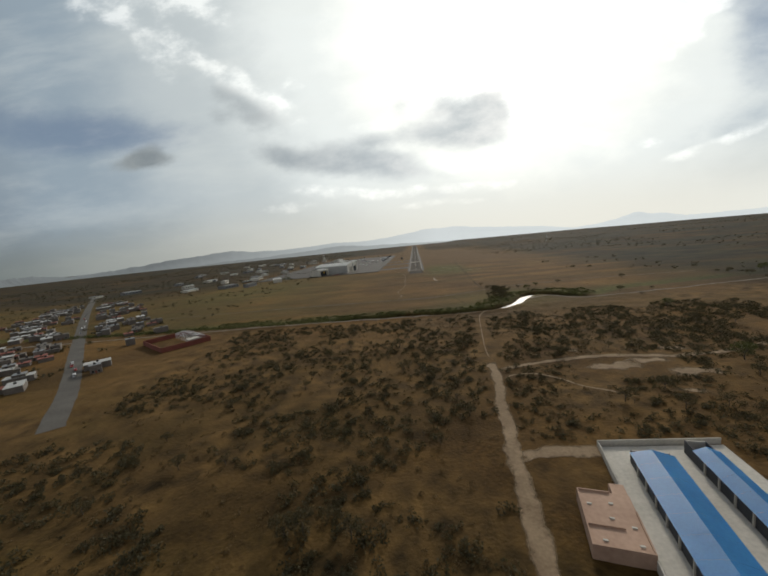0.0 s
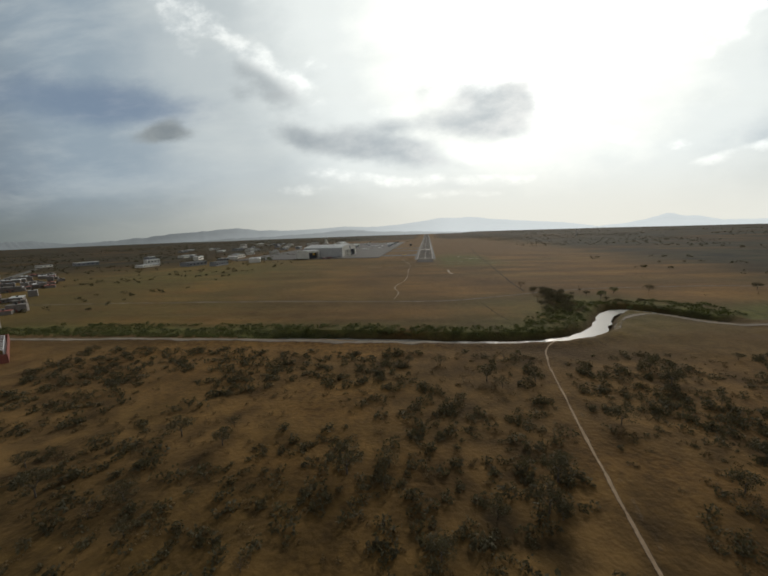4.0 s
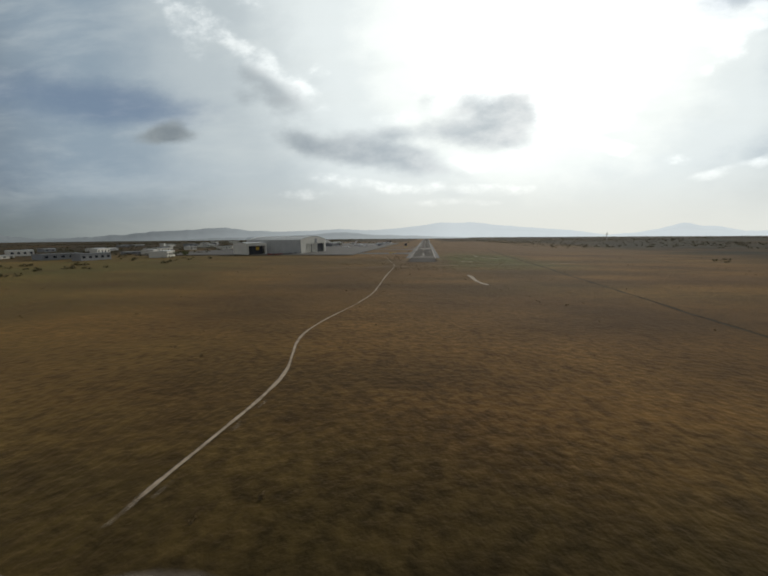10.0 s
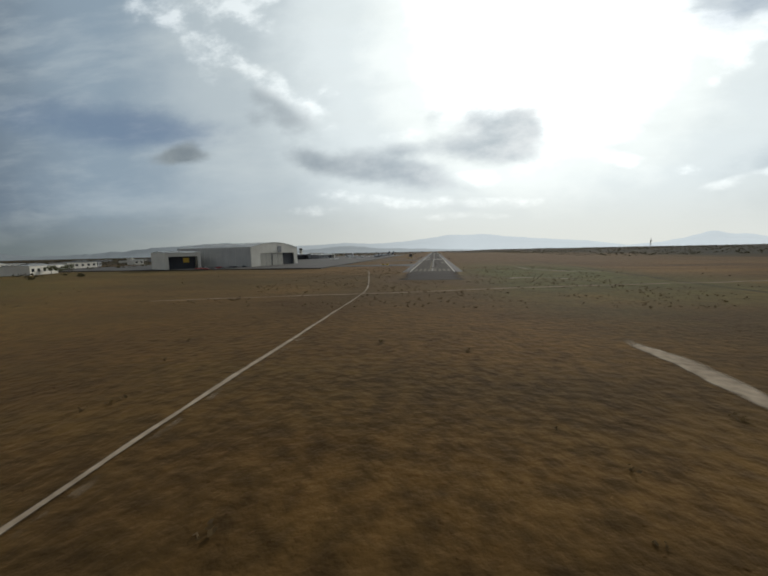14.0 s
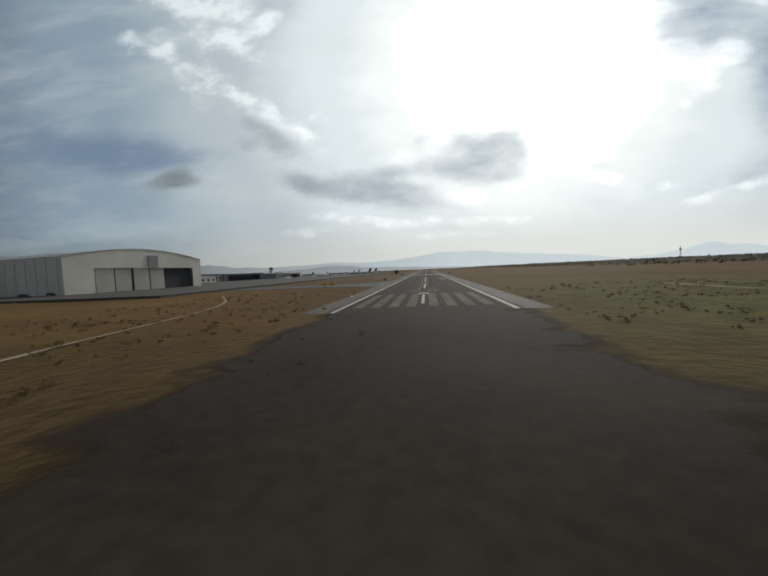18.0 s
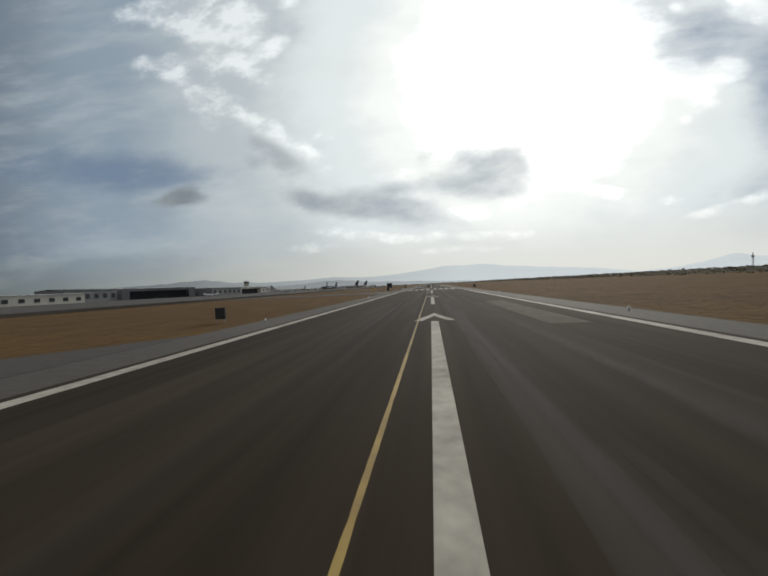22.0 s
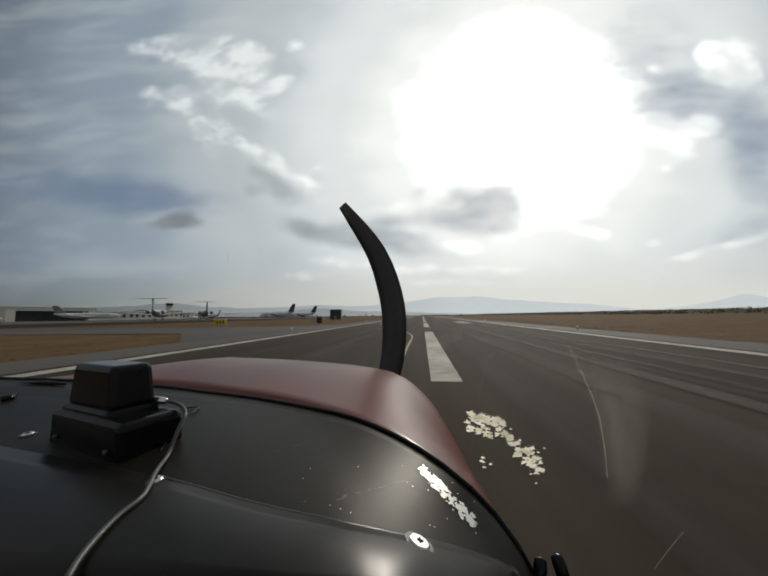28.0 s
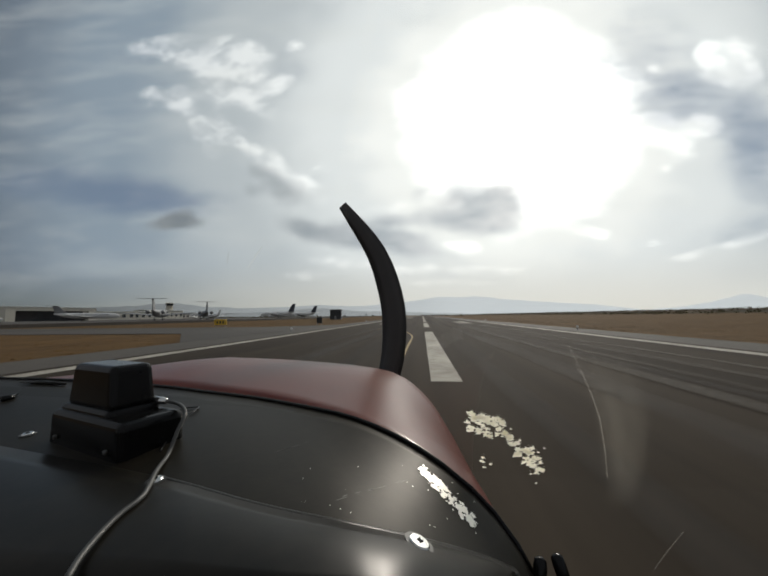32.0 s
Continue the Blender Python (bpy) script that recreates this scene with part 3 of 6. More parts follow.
track("dirt_track", "narrow dirt path across dark scrub", [(40, -630), (47, -625.5), (56, -625), (65, -631), (73, -642), (90, -655)], 1.7, dirt, 3, 0.3, 4.0)
track("dirt_clearing", "bare dirt clearing beside the warehouses", [(28, -693), (46, -690), (62, -691)], 6.5, dirt, 0, 0.4, 5.0)
bm = bmesh.new()
for side in (-1.2, 1.2):
    ribbon(bm, [(x + side, y) for x, y in ((92, -456), (81, -464.5), (68, -472.5), (60.5, -480), (56.5, -488), (54.5, -496), (52.5, -506), (49.5, -528), (46.5, -548), (44, -567), (42, -584), (41, -603))], 0.95, 0.15, 0.4, 2.0, 6.0 + side, ground_z)
single("dirt_track", bm, dirt, "twin wheel ruts that leave the levee road", "track", "structure")
for k, (x, y, n) in enumerate(((98, -620, 14), (118, -616, 10), (128, -632, 12), (88, -596, 6), (140, -600, 9), (112, -652, 7))):
    track("bare_clearing", "pale bare earth in a clearing of the scrub", [(x - n, y - 2 + k), (x, y), (x + n, y + 3 - k)], n * 0.8, dirt, 0, 0.8, 30.0 + k)
track("dry_channel", "grey stony channel across the grassland", [(-420, -385), (-200, -375), (-60, -376), (0, -377), (28, -373), (55, -362.5), (83, -349.5), (120, -336), (200, -322), (360, -330)], 3.2, ditch, 0, 0.6, 7.0)
track("field_furrow", "dark overgrown furrow between two fields", [(43, -382), (46, -400), (48, -415), (52, -436)], 0.9, furrow, 0, 0.7, 19.0)
track("field_furrow", "dark overgrown furrow along the field", [(120, 300), (105, 100), (97, -80), (90, -220), (86.5, -290), (86, -342)], 1.5, furrow, 0, 0.6, 20.0)
bm = bmesh.new()
for side in (-0.62, 0.62):
    ribbon(bm, [(x + side, y) for x, y in ((-23, -372), (-21, -340), (-27, -308), (-19, -253), (-20.8, -180), (-21.8, -112), (-28, -68), (-35.5, -30), (-46, 20), (-70, 60))], 0.72, 0.11, 0.6, 2.0, 8.0 + side, ground_z)
single("dirt_path", bm, chalk, "pale twin ruts across the dry grass", "track", "structure")
track("gravel_scar", "white gravel scar in the dry grass", [(30.9, -167.5), (31.6, -188.0), (32.5, -203.1), (34.2, -213.5), (36.4, -219.6)], 2.8, chalk, 0, 0.7, 9.0)
track("perimeter_track", "pale perimeter track across the runway end", [(-90, -132), (-40, -117), (2, -106), (8, -103.5), (16, -101), (60, -90), (140, -72)], 2.4, dirt, 2, 0.35, 11.0)
track("gravel_scar", "broken white gravel beside the runway end", [(34, -58), (42, -52), (52, -54), (66, -60)], 3.0, chalk, 0, 0.9, 13.0)
track("gravel_scar", "pale bare strip in the grass beside the runway", [(62, 50), (66, 20), (80, -4), (100, -10)], 2.4, chalk, 0, 0.8, 14.0)

# ---- runway ----
asphalt = surface("worn_asphalt", (0.019, 0.0138, 0.0088), (0.051, 0.0385, 0.0258), rough=0.9, grain=1.6, stain=0.35, bump=0.06, bump_scale=30.0, world=True, spec=0.1, stretch=(1.0, 0.035, 1.0))
shoulder_mat = surface("grey_shoulder", (0.05, 0.044, 0.037), (0.1, 0.088, 0.074), rough=0.85, grain=2.0, stain=0.05, bump=0.15, bump_scale=30.0, world=True, spec=0.3)
old_asphalt = surface("old_dark_asphalt", (0.019, 0.0142, 0.0105), (0.044, 0.0338, 0.025), rough=0.9, grain=1.2, stain=0.08, bump=0.3, bump_scale=10.0, world=True, spec=0.1, fade=0.2)
white_paint = surface("worn_white_paint", (0.23, 0.21, 0.17), (0.5, 0.47, 0.4), rough=0.8, grain=2.2, stain=0.3, bump=0.05, world=True, spec=0.25)
faded_paint = surface("faded_paint", (0.06, 0.053, 0.04), (0.16, 0.143, 0.112), rough=0.92, grain=1.6, stain=0.35, bump=0.05, world=True, spec=0.1)
yellow_paint = surface("yellow_paint", (0.20, 0.13, 0.035), (0.40, 0.27, 0.06), rough=0.7, grain=2.0, stain=0.4, bump=0.05, world=True, fade=0.7)
rubber = surface("tyre_rubber", (0.022, 0.020, 0.018), (0.04, 0.036, 0.032), rough=0.85, grain=1.0, stain=0.1, bump=0.0, world=True, fade=0.5, stretch=(1.0, 0.1, 1.0), most=0.22, sharp=0.6, full=2.1)
black_paint = surface("blacked_out_marking", (0.022, 0.021, 0.02), (0.045, 0.042, 0.039), rough=0.85, grain=1.0, stain=0.1, bump=0.0, world=True)
chalk_dust = surface("bright_dust", (0.10, 0.087, 0.07), (0.15, 0.13, 0.105), rough=0.9, grain=1.0, stain=0.1, bump=0.0, world=True, fade=0.3, stretch=(1.0, 0.1, 1.0), most=0.34, sharp=0.6, full=2.1)
dust = surface("pale_dust", (0.065, 0.056, 0.046), (0.1, 0.087, 0.073), rough=0.9, grain=1.0, stain=0.1, bump=0.0, world=True, fade=0.4, stretch=(1.0, 0.1, 1.0), most=0.38, sharp=0.6, full=2.1)

END = 2900.0
bm = bmesh.new()
box(bm, -15.4, 15.4, 0, END, -0.4, 0.05)
runway = single("runway", bm, asphalt, "long worn asphalt runway with white markings", "runway", "structure")
for s in (-1, 1):
    bm = bmesh.new()
    box(bm, min(s * 15.4, s * 19.6), max(s * 15.4, s * 19.6), 0, END, -0.4, 0.03)
    single("runway_shoulder", bm, shoulder_mat, "lighter grey paved runway shoulder", "pavement", "structure")
bm = bmesh.new()
ribbon(bm, [(0, 12), (0, 0), (0, -20), (0.3, -40), (0, -63)], 35, 0.068, 0.05, 2.0, 17.0, ground_z)
single("blast_pad", bm, old_asphalt, "dark cracked asphalt before the runway end", "pavement", "structure")


def flat(name, outline, mat, parent, z=0.055, label=""):
    bm = bmesh.new()
    bm.faces.new([bm.verts.new((x, y, z)) for x, y in outline])
    bmesh.ops.recalc_face_normals(bm, faces=bm.faces)
    for f in bm.faces:
        if f.normal.z < 0:
            f.normal_flip()
    bmesh.ops.solidify(bm, geom=bm.faces[:], thickness=0.004)
    return part(name, bm, mat, parent, label)


def bar(name, x0, x1, y0, y1, mat, label="", z=0.055):
    return flat(name, ((x0, y0), (x1, y0), (x1, y1), (x0, y1)), mat, runway, z, label)


for s in (-1, 1):
    bar("edge_line", s * 14.4 - 0.42, s * 14.4 + 0.42, 0.5, END - 1, white_paint)
for y0 in (7.0, 297.0):
    mat = faded_paint if y0 < 50 else white_paint
    for s in (-1, 1):
        for k in range(4):
            x0 = 1.15 + k * 3.15
            bar("threshold_stripe", min(s * x0, s * (x0 + 1.75)), max(s * x0, s * (x0 + 1.75)), y0, y0 + 30, mat, "worn threshold stripe" if y0 < 50 else "white threshold stripe")
bar("threshold_bar", -14, 14, 291, 292.6, white_paint)


def arrow(tip, shaft_from):
    flat("arrow_head", ((0, tip), (1.85, tip - 7.5), (1.1, tip - 7.5), (0, tip - 3.2), (-1.1, tip - 7.5), (-1.85, tip - 7.5)), white_paint, runway, 0.056)
    bar("arrow_shaft", -0.32, 0.32, shaft_from, tip - 8.2, white_paint)


bar("faded_block", 8.4, 11.4, 143, 175, faded_paint, "faded grey painted block")
arrow(43.5, 12)
arrow(100, 62)
arrow(155, 118)
arrow(210, 172)
arrow(278, 232)


def digit_zero(x0, x1, y0, y1, mat):
    w = 0.75
    bar("numeral_stroke", x0, x0 + w, y0, y1, mat)
    bar("numeral_stroke", x1 - w, x1, y0, y1, mat)
    bar("numeral_stroke", x0 + w, x1 - w, y0, y0 + 1.3, mat)
    bar("numeral_stroke", x0 + w, x1 - w, y1 - 1.3, y1, mat)


def digit_two(x0, x1, y0, y1, mat):
    w, m = 0.75, (y0 + y1) / 2
    bar("numeral_stroke", x0, x1, y0, y0 + 1.3, mat)
    bar("numeral_stroke", x0, x0 + w, y0 + 1.3, m - 0.6, mat)
    bar("numeral_stroke", x0, x1, m - 0.6, m + 0.6, mat)
    bar("numeral_stroke", x1 - w, x1, m + 0.6, y1 - 1.3, mat)
    bar("numeral_stroke", x0, x1, y1 - 1.3, y1, mat)


digit_zero(1.0, 3.75, 44.7, 53.2, faded_paint)
digit_two(-4.2, -1.9, 46.0, 54.5, black_paint)
digit_zero(1.9, 4.4, 335, 343.2, white_paint)
digit_two(-4.4, -1.9, 335, 343.2, white_paint)
for y0 in [357 + 45 * k for k in range(30)]:
    bar("centre_dash", -0.45, 0.45, y0, y0 + 30, white_paint)
for s in (-1, 1):
    for y0 in (424.5, 574.5, 724.5):
        bar("touchdown_bar", min(s * 7.6, s * 10.6), max(s * 7.6, s * 10.6), y0, y0 + 22.5, white_paint)


def painted_curve(points, width, mat, label):
    bm = bmesh.new()
    ribbon(bm, points, width, 0.0565, 0.0, 1.5)
    part("taxi_line", bm, mat, runway, label)


painted_curve([(-1.5, 40), (-1.5, 70), (-1.55, 92), (-3, 102), (-8, 110), (-19, 116), (-30, 119)], 0.17, yellow_paint, "yellow taxi line")
painted_curve([(-1.5, 112), (-1.5, 180), (-1.5, 232), (-1.7, 246), (-4, 257), (-10, 264), (-20, 268)], 0.17, yellow_paint, "yellow taxi line")
painted_curve([(-1.6, 334), (-1.6, 365), (-1.9, 382), (-5, 394), (-14, 402)], 0.17, yellow_paint, "yellow taxi line")
rng = random.Random(5)
for k in range(90):
    x, y = rng.choice((-1, 1)) * rng.uniform(0.8, 8.0), rng.uniform(40, 760)
    n = rng.uniform(25, 110)
    pale = k % 2 == 0
    bm = bmesh.new()
    ribbon(bm, [(x, y), (x + rng.uniform(-0.5, 0.5), y + n / 2), (x + rng.uniform(-0.9, 0.9), y + n)], rng.uniform(0.4, 1.3), 0.0605 + 0.0003 * k, 0.3, 4.0, k)
    part("dust_streak" if pale else "tyre_mark", bm, dust if pale else rubber, runway)

for k in range(18):
    x, y = rng.uniform(2.2, 11.5), rng.uniform(300, 440)
    n = rng.uniform(60, 140)
    bm = bmesh.new()
    ribbon(bm, [(x, y), (x + rng.uniform(-0.3, 0.3), y + n / 2), (x + rng.uniform(-0.5, 0.5), y + n)], rng.uniform(0.3, 0.9), 0.09 + 0.0003 * k, 0.3, 4.0, k + 100)
    part("dust_streak", bm, chalk_dust, runway)

# taxiways on the left of the runway
taxi = surface("taxiway_asphalt", (0.04, 0.036, 0.031), (0.08, 0.07, 0.06), rough=0.85, grain=2.0, stain=0.05, bump=0.15, bump_scale=30.0, world=True, spec=0.3)
for y0, y1 in ((96, 128), (258, 280), (386, 410)):
    bm = bmesh.new()
    bm.faces.new([bm.verts.new(p) for p in ((-19.6, y0 - 14, 0.045), (-30, y0, 0.045), (-95, y0, 0.045), (-95, y1, 0.045), (-30, y1, 0.045), (-19.6, y1 + 14, 0.045))])
    bmesh.ops.recalc_face_normals(bm, faces=bm.faces)
    for f in bm.faces:
        if f.normal.z < 0:
            f.normal_flip()
    bmesh.ops.solidify(bm, geom=bm.faces[:], thickness=0.4)
    single("taxiway", bm, taxi, "grey asphalt taxiway that joins the runway", "pavement", "structure")
bm = bmesh.new()
bm.faces.new([bm.verts.new(p) for p in ((-95, 60, 0.9), (-95, 900, 0.9), (-420, 900, 0.9), (-420, 60, 0.9))])
bmesh.ops.recalc_face_normals(bm, faces=bm.faces)
for f in bm.faces:
    if f.normal.z < 0:
        f.normal_flip()
bmesh.ops.solidify(bm, geom=bm.faces[:], thickness=1.2)
single("apron", bm, taxi, "wide grey apron before the hangars and terminal", "pavement", "structure")

# ---- mountains ----
def ridge(name, label, keys, dist, depth, mat, seed):
    """A mountain range: crest heights by bearing slope, drawn as a rough double slope."""
    bm = bmesh.new()
    us = np.arange(keys[0][0], keys[-1][0] + 0.004, 0.008)
    hs = np.interp(us, [k[0] for k in keys], [k[1] for k in keys])
    rows = []
    for u, h in zip(us, hs):
        h = max(h + 0.0032 * noise.noise((u * 16, seed, 0)) + 0.0016 * noise.noise((u * 50, seed, 1)), 0.0) * dist * 0.8
        c = 1 / math.hypot(1, u)
        col = []
        for k in range(9):
            f = k / 8
            rr = dist - depth * (1 - f) if k < 8 else dist + depth
            z = h * (f ** 1.3) * (1 + 0.25 * noise.noise((u * 30, f * 3, seed)) * (1 - f)) if k < 8 else -5
            z = h if k == 7 else z
            col.append(bm.verts.new((u * c * rr * 1.0, c * rr - 160, z - 4)))
        rows.append(col)
    for a, b in zip(rows, rows[1:]):
        for k in range(8):
            bm.faces.new((a[k], b[k], b[k + 1], a[k + 1]))
    bmesh.ops.recalc_face_normals(bm, faces=bm.faces)
    return single(name, bm, mat, label, "mountain", "structure", smooth=True)


far_rock = surface("far_slopes_haze_glow", (0.1, 0.118, 0.125), (0.13, 0.148, 0.155), rough=1.0, grain=0.01, stain=0.002, bump=0.0, world=True, spec=0.0)
near_rock = surface("dark_slopes_haze_glow", (0.085, 0.098, 0.1), (0.11, 0.125, 0.128), rough=1.0, grain=0.01, stain=0.003, bump=0.0, world=True, spec=0.0)
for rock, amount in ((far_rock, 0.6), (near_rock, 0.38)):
    # haze is painted in: the slopes emit a pale blue glow
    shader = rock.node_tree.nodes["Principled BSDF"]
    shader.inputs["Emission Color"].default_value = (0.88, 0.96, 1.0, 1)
    # the painted glow is strong towards the sun and dull on the far left
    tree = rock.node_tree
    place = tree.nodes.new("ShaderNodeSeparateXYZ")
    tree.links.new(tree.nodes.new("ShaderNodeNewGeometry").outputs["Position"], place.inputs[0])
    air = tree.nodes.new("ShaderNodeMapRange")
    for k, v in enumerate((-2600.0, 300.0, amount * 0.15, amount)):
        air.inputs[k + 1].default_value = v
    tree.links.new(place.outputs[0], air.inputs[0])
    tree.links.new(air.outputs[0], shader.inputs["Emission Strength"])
FAR = [(-1.402, 0.0086), (-1.217, 0.0114), (-1.039, 0.02), (-0.918, 0.0286), (-0.783, 0.0343), (-0.652, 0.0429), (-0.572, 0.0314), (-0.447, 0.0286), (-0.356, 0.0314), (-0.266, 0.0371), (-0.164, 0.0314), (-0.05, 0.0429), (0.048, 0.0571), (0.13, 0.0571), (0.21, 0.0457), (0.315, 0.0343), (0.429, 0.0229), (0.516, 0.0086), (0.565, 0.013), (0.649, 0.024), (0.70, 0.038), (0.725, 0.041), (0.766, 0.03), (0.812, 0.029), (0.878, 0.016)]
NEAR = [(-0.701, 0.0086), (-0.541, 0.0114), (-0.386, 0.0171), (-0.326, 0.0229), (-0.251, 0.0271), (-0.178, 0.0186), (-0.106, 0.0143), (-0.022, 0.0114)]
ridge("mountain_range", "pale blue mountain range with painted haze on the horizon", [(-2.6, 0.01), (-1.6, 0.02), *FAR, (1.7, 0.02), (2.6, 0.01)], 4200.0, 500.0, far_rock, 1.0)
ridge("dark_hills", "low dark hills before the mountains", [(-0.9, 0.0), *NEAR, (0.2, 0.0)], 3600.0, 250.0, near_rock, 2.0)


# ---- vegetation ----
leaf_dark = surface("dusty_leaves", (0.026, 0.024, 0.0135), (0.075, 0.064, 0.034), rough=0.8, grain=0.8, stain=0.05, bump=0.0, world=True, spec=0.2)
leaf_green = surface("green_leaves", (0.026, 0.034, 0.012), (0.085, 0.092, 0.03), rough=0.75, grain=0.9, stain=0.08, bump=0.0, world=True, spec=0.25)
leaf_dry = surface("dry_brush", (0.06, 0.045, 0.024), (0.15, 0.105, 0.055), rough=0.9, grain=0.8, stain=0.06, bump=0.0, world=True, spec=0.1)
for leaf, tint in ((leaf_dark, (0.12, 0.1, 0.045)), (leaf_green, (0.13, 0.14, 0.035)), (leaf_dry, (0.2, 0.135, 0.06))):
    # light that comes through thin leaves
    tree, shader = leaf.node_tree, leaf.node_tree.nodes["Principled BSDF"]
    lucent, both = tree.nodes.new("ShaderNodeBsdfTranslucent"), tree.nodes.new("ShaderNodeMixShader")
    lucent.inputs["Color"].default_value = (*tint, 1)
    both.inputs[0].default_value = 0.22
    tree.links.new(shader.outputs[0], both.inputs[1])
    tree.links.new(lucent.outputs[0], both.inputs[2])
    tree.links.new(both.outputs[0], tree.nodes["Material Output"].inputs["Surface"])
bark = surface("grey_bark", (0.06, 0.05, 0.04), (0.12, 0.1, 0.08), rough=0.95, grain=6.0, stain=1.0, bump=0.5)


def leaf_mesh(name, seed, centres, radii, sizes, per, mat):
    """A mesh of many small leaf sprays round the centres, flattened a little."""
    r = np.random.RandomState(seed)
    c, rad, s = (np.repeat(np.asarray(a, float), per, axis=0) for a in (centres, radii, sizes))
    n = len(c)
    d = r.normal(size=(n, 3))
    d /= np.linalg.norm(d, axis=1)[:, None]
    p = c + d * (rad * r.uniform(0.4, 1.0, n) ** 0.6)[:, None] * np.array((1, 1, 0.72))
    a = r.normal(size=(n, 3))
    a /= np.linalg.norm(a, axis=1)[:, None]
    b = np.cross(a, r.normal(size=(n, 3)))
    b /= np.linalg.norm(b, axis=1)[:, None]
    s = (s * r.uniform(0.6, 1.3, n))[:, None]
    v = np.stack([p - a * s, p - b * s * 0.6 + a * s * 0.2, p + a * s, p + b * s * 0.65], 1).reshape(-1, 3)
    me = bpy.data.meshes.new(name)
    me.vertices.add(4 * n)
    me.vertices.foreach_set("co", v.ravel())
    me.loops.add(4 * n)
    me.loops.foreach_set("vertex_index", np.arange(4 * n))
    me.polygons.add(n)
    me.polygons.foreach_set("loop_start", np.arange(n) * 4)
    me.materials.append(mat)
    me.update()
    return me


def tree_meshes(seed, height, spread, count, leaf):
    rng = random.Random(seed)
    bm = bmesh.new()
    lean = Vector((rng.uniform(-0.1, 0.1), rng.uniform(-0.1, 0.1), 1)) * height * 0.45
    tube(bm, [(0, 0, -0.4), (lean * 0.5)[:], lean[:]], [height * 0.035, height * 0.026, height * 0.018], 7)
    tips = []
    for k in range(5):
        a = k * 1.257 + rng.uniform(-0.4, 0.4)
        tip = lean * rng.uniform(0.8, 1.1) + Vector((math.cos(a) * spread * 0.6, math.sin(a) * spread * 0.6, height * rng.uniform(0.18, 0.4)))
        base = lean * rng.uniform(0.6, 0.95)
        tube(bm, [base[:], ((base + tip) / 2 + Vector((0, 0, 0.2)))[:], tip[:]], [height * 0.014, height * 0.01, height * 0.004], 5)
        tips.append(tip)
    tips.append(lean + Vector((0, 0, height * 0.35)))
    crown = leaf_mesh("crown", seed, [t[:] for t in tips], [spread * rng.uniform(0.38, 0.62) for _ in tips], [height * 0.036] * len(tips), count // 3, leaf)
    return mesh_of("trunk", bm, bark, True), crown


def tree_kind(seed, height, spread, count, leaf, label, name="tree"):
    trunk, crown = tree_meshes(seed, height, spread, count, leaf)
    ob = thing(name, label, "tree", group="trees on the plain")
    share("trunk", trunk, ob, Matrix())
    share("crown", crown, ob, Matrix())
    return ob


KINDS = [tree_kind(11, 5.5, 3.4, 420, leaf_dark, "dark dusty acacia tree on the plain"), tree_kind(12, 4.2, 3.0, 360, leaf_dark, "low dark thorn tree in the scrub"),
         tree_kind(13, 6.5, 3.6, 460, leaf_green, "green leafy tree near the river"), tree_kind(14, 7.5, 2.6, 420, leaf_green, "tall green tree beside the airfield"),
         tree_kind(15, 3.6, 2.6, 150, leaf_dry, "half-bare dry tree in the grass")]
USED = set()


def plant(kind, x, y, size=1.0, turn=0.0):
    m = pose(x, y, ground_z(x, y), 0, 0, turn) @ Matrix.Diagonal((size, size, size, 1))
    if kind not in USED:
        USED.add(kind)
        KINDS[kind].matrix_basis = m
    else:
        ob = copy_thing(KINDS[kind], m)
        ob.matrix_basis = m


def clear_of_tracks(x, y):
    """Whether a place is free of roads, water, yards and buildings."""
    road = np.interp(-y, [480, 506, 567, 603, 625, 648, 686, 735, 790, 900], [60, 52.5, 44, 40, 38, 34, 29.5, 24, 18, 6])
    if y < -480 and abs(x - road) < 4.6:
        return False
    if abs(y + 609) < 5 and 40 < x < 135 or abs(x - 105) < 26 and abs(y + 622) < 16 or 24 < x < 96 and y < -684 or -265 < x < -180 and -555 < y < -465:
        return False
    if not -500 < y < -360 and abs(x) < 1000 or y > 0:
        return True
    return float(river_distance(np.array([x]), np.array([y]))[0]) > 8 and not (abs(y + 482) < 6)


rng = random.Random(21)
for k in range(260):
    x, y = rng.uniform(-150, 210), rng.uniform(-800, -490)
    if noise.noise((x * 0.016, y * 0.016, 4.0)) > -0.1 and clear_of_tracks(x, y):
        plant(rng.choice((0, 0, 1, 1, 1, 4)), x, y, rng.uniform(0.6, 1.35), rng.uniform(0, 360))
for k in range(70):
    f = rng.random()
    x, y = 98 - 12 * f + rng.gauss(3, 5.5), -342 - 76 * f + rng.uniform(-4, 4)
    if clear_of_tracks(x, y):
        plant(rng.choice((0, 1, 1, 4)), x, y, rng.uniform(0.7, 1.25), rng.uniform(0, 360))
for k in range(26):
    x, y = rng.uniform(104, 150), rng.uniform(-412, -340)
    if clear_of_tracks(x, y):
        plant(rng.choice((1, 2, 0)), x, y, rng.uniform(0.5, 0.95), rng.uniform(0, 360))
for k in range(36):
    x, y = rng.uniform(150, 480), rng.uniform(-640, -340)
    if clear_of_tracks(x, y):
        plant(rng.choice((0, 1, 2)), x, y, rng.uniform(0.8, 1.5), rng.uniform(0, 360))
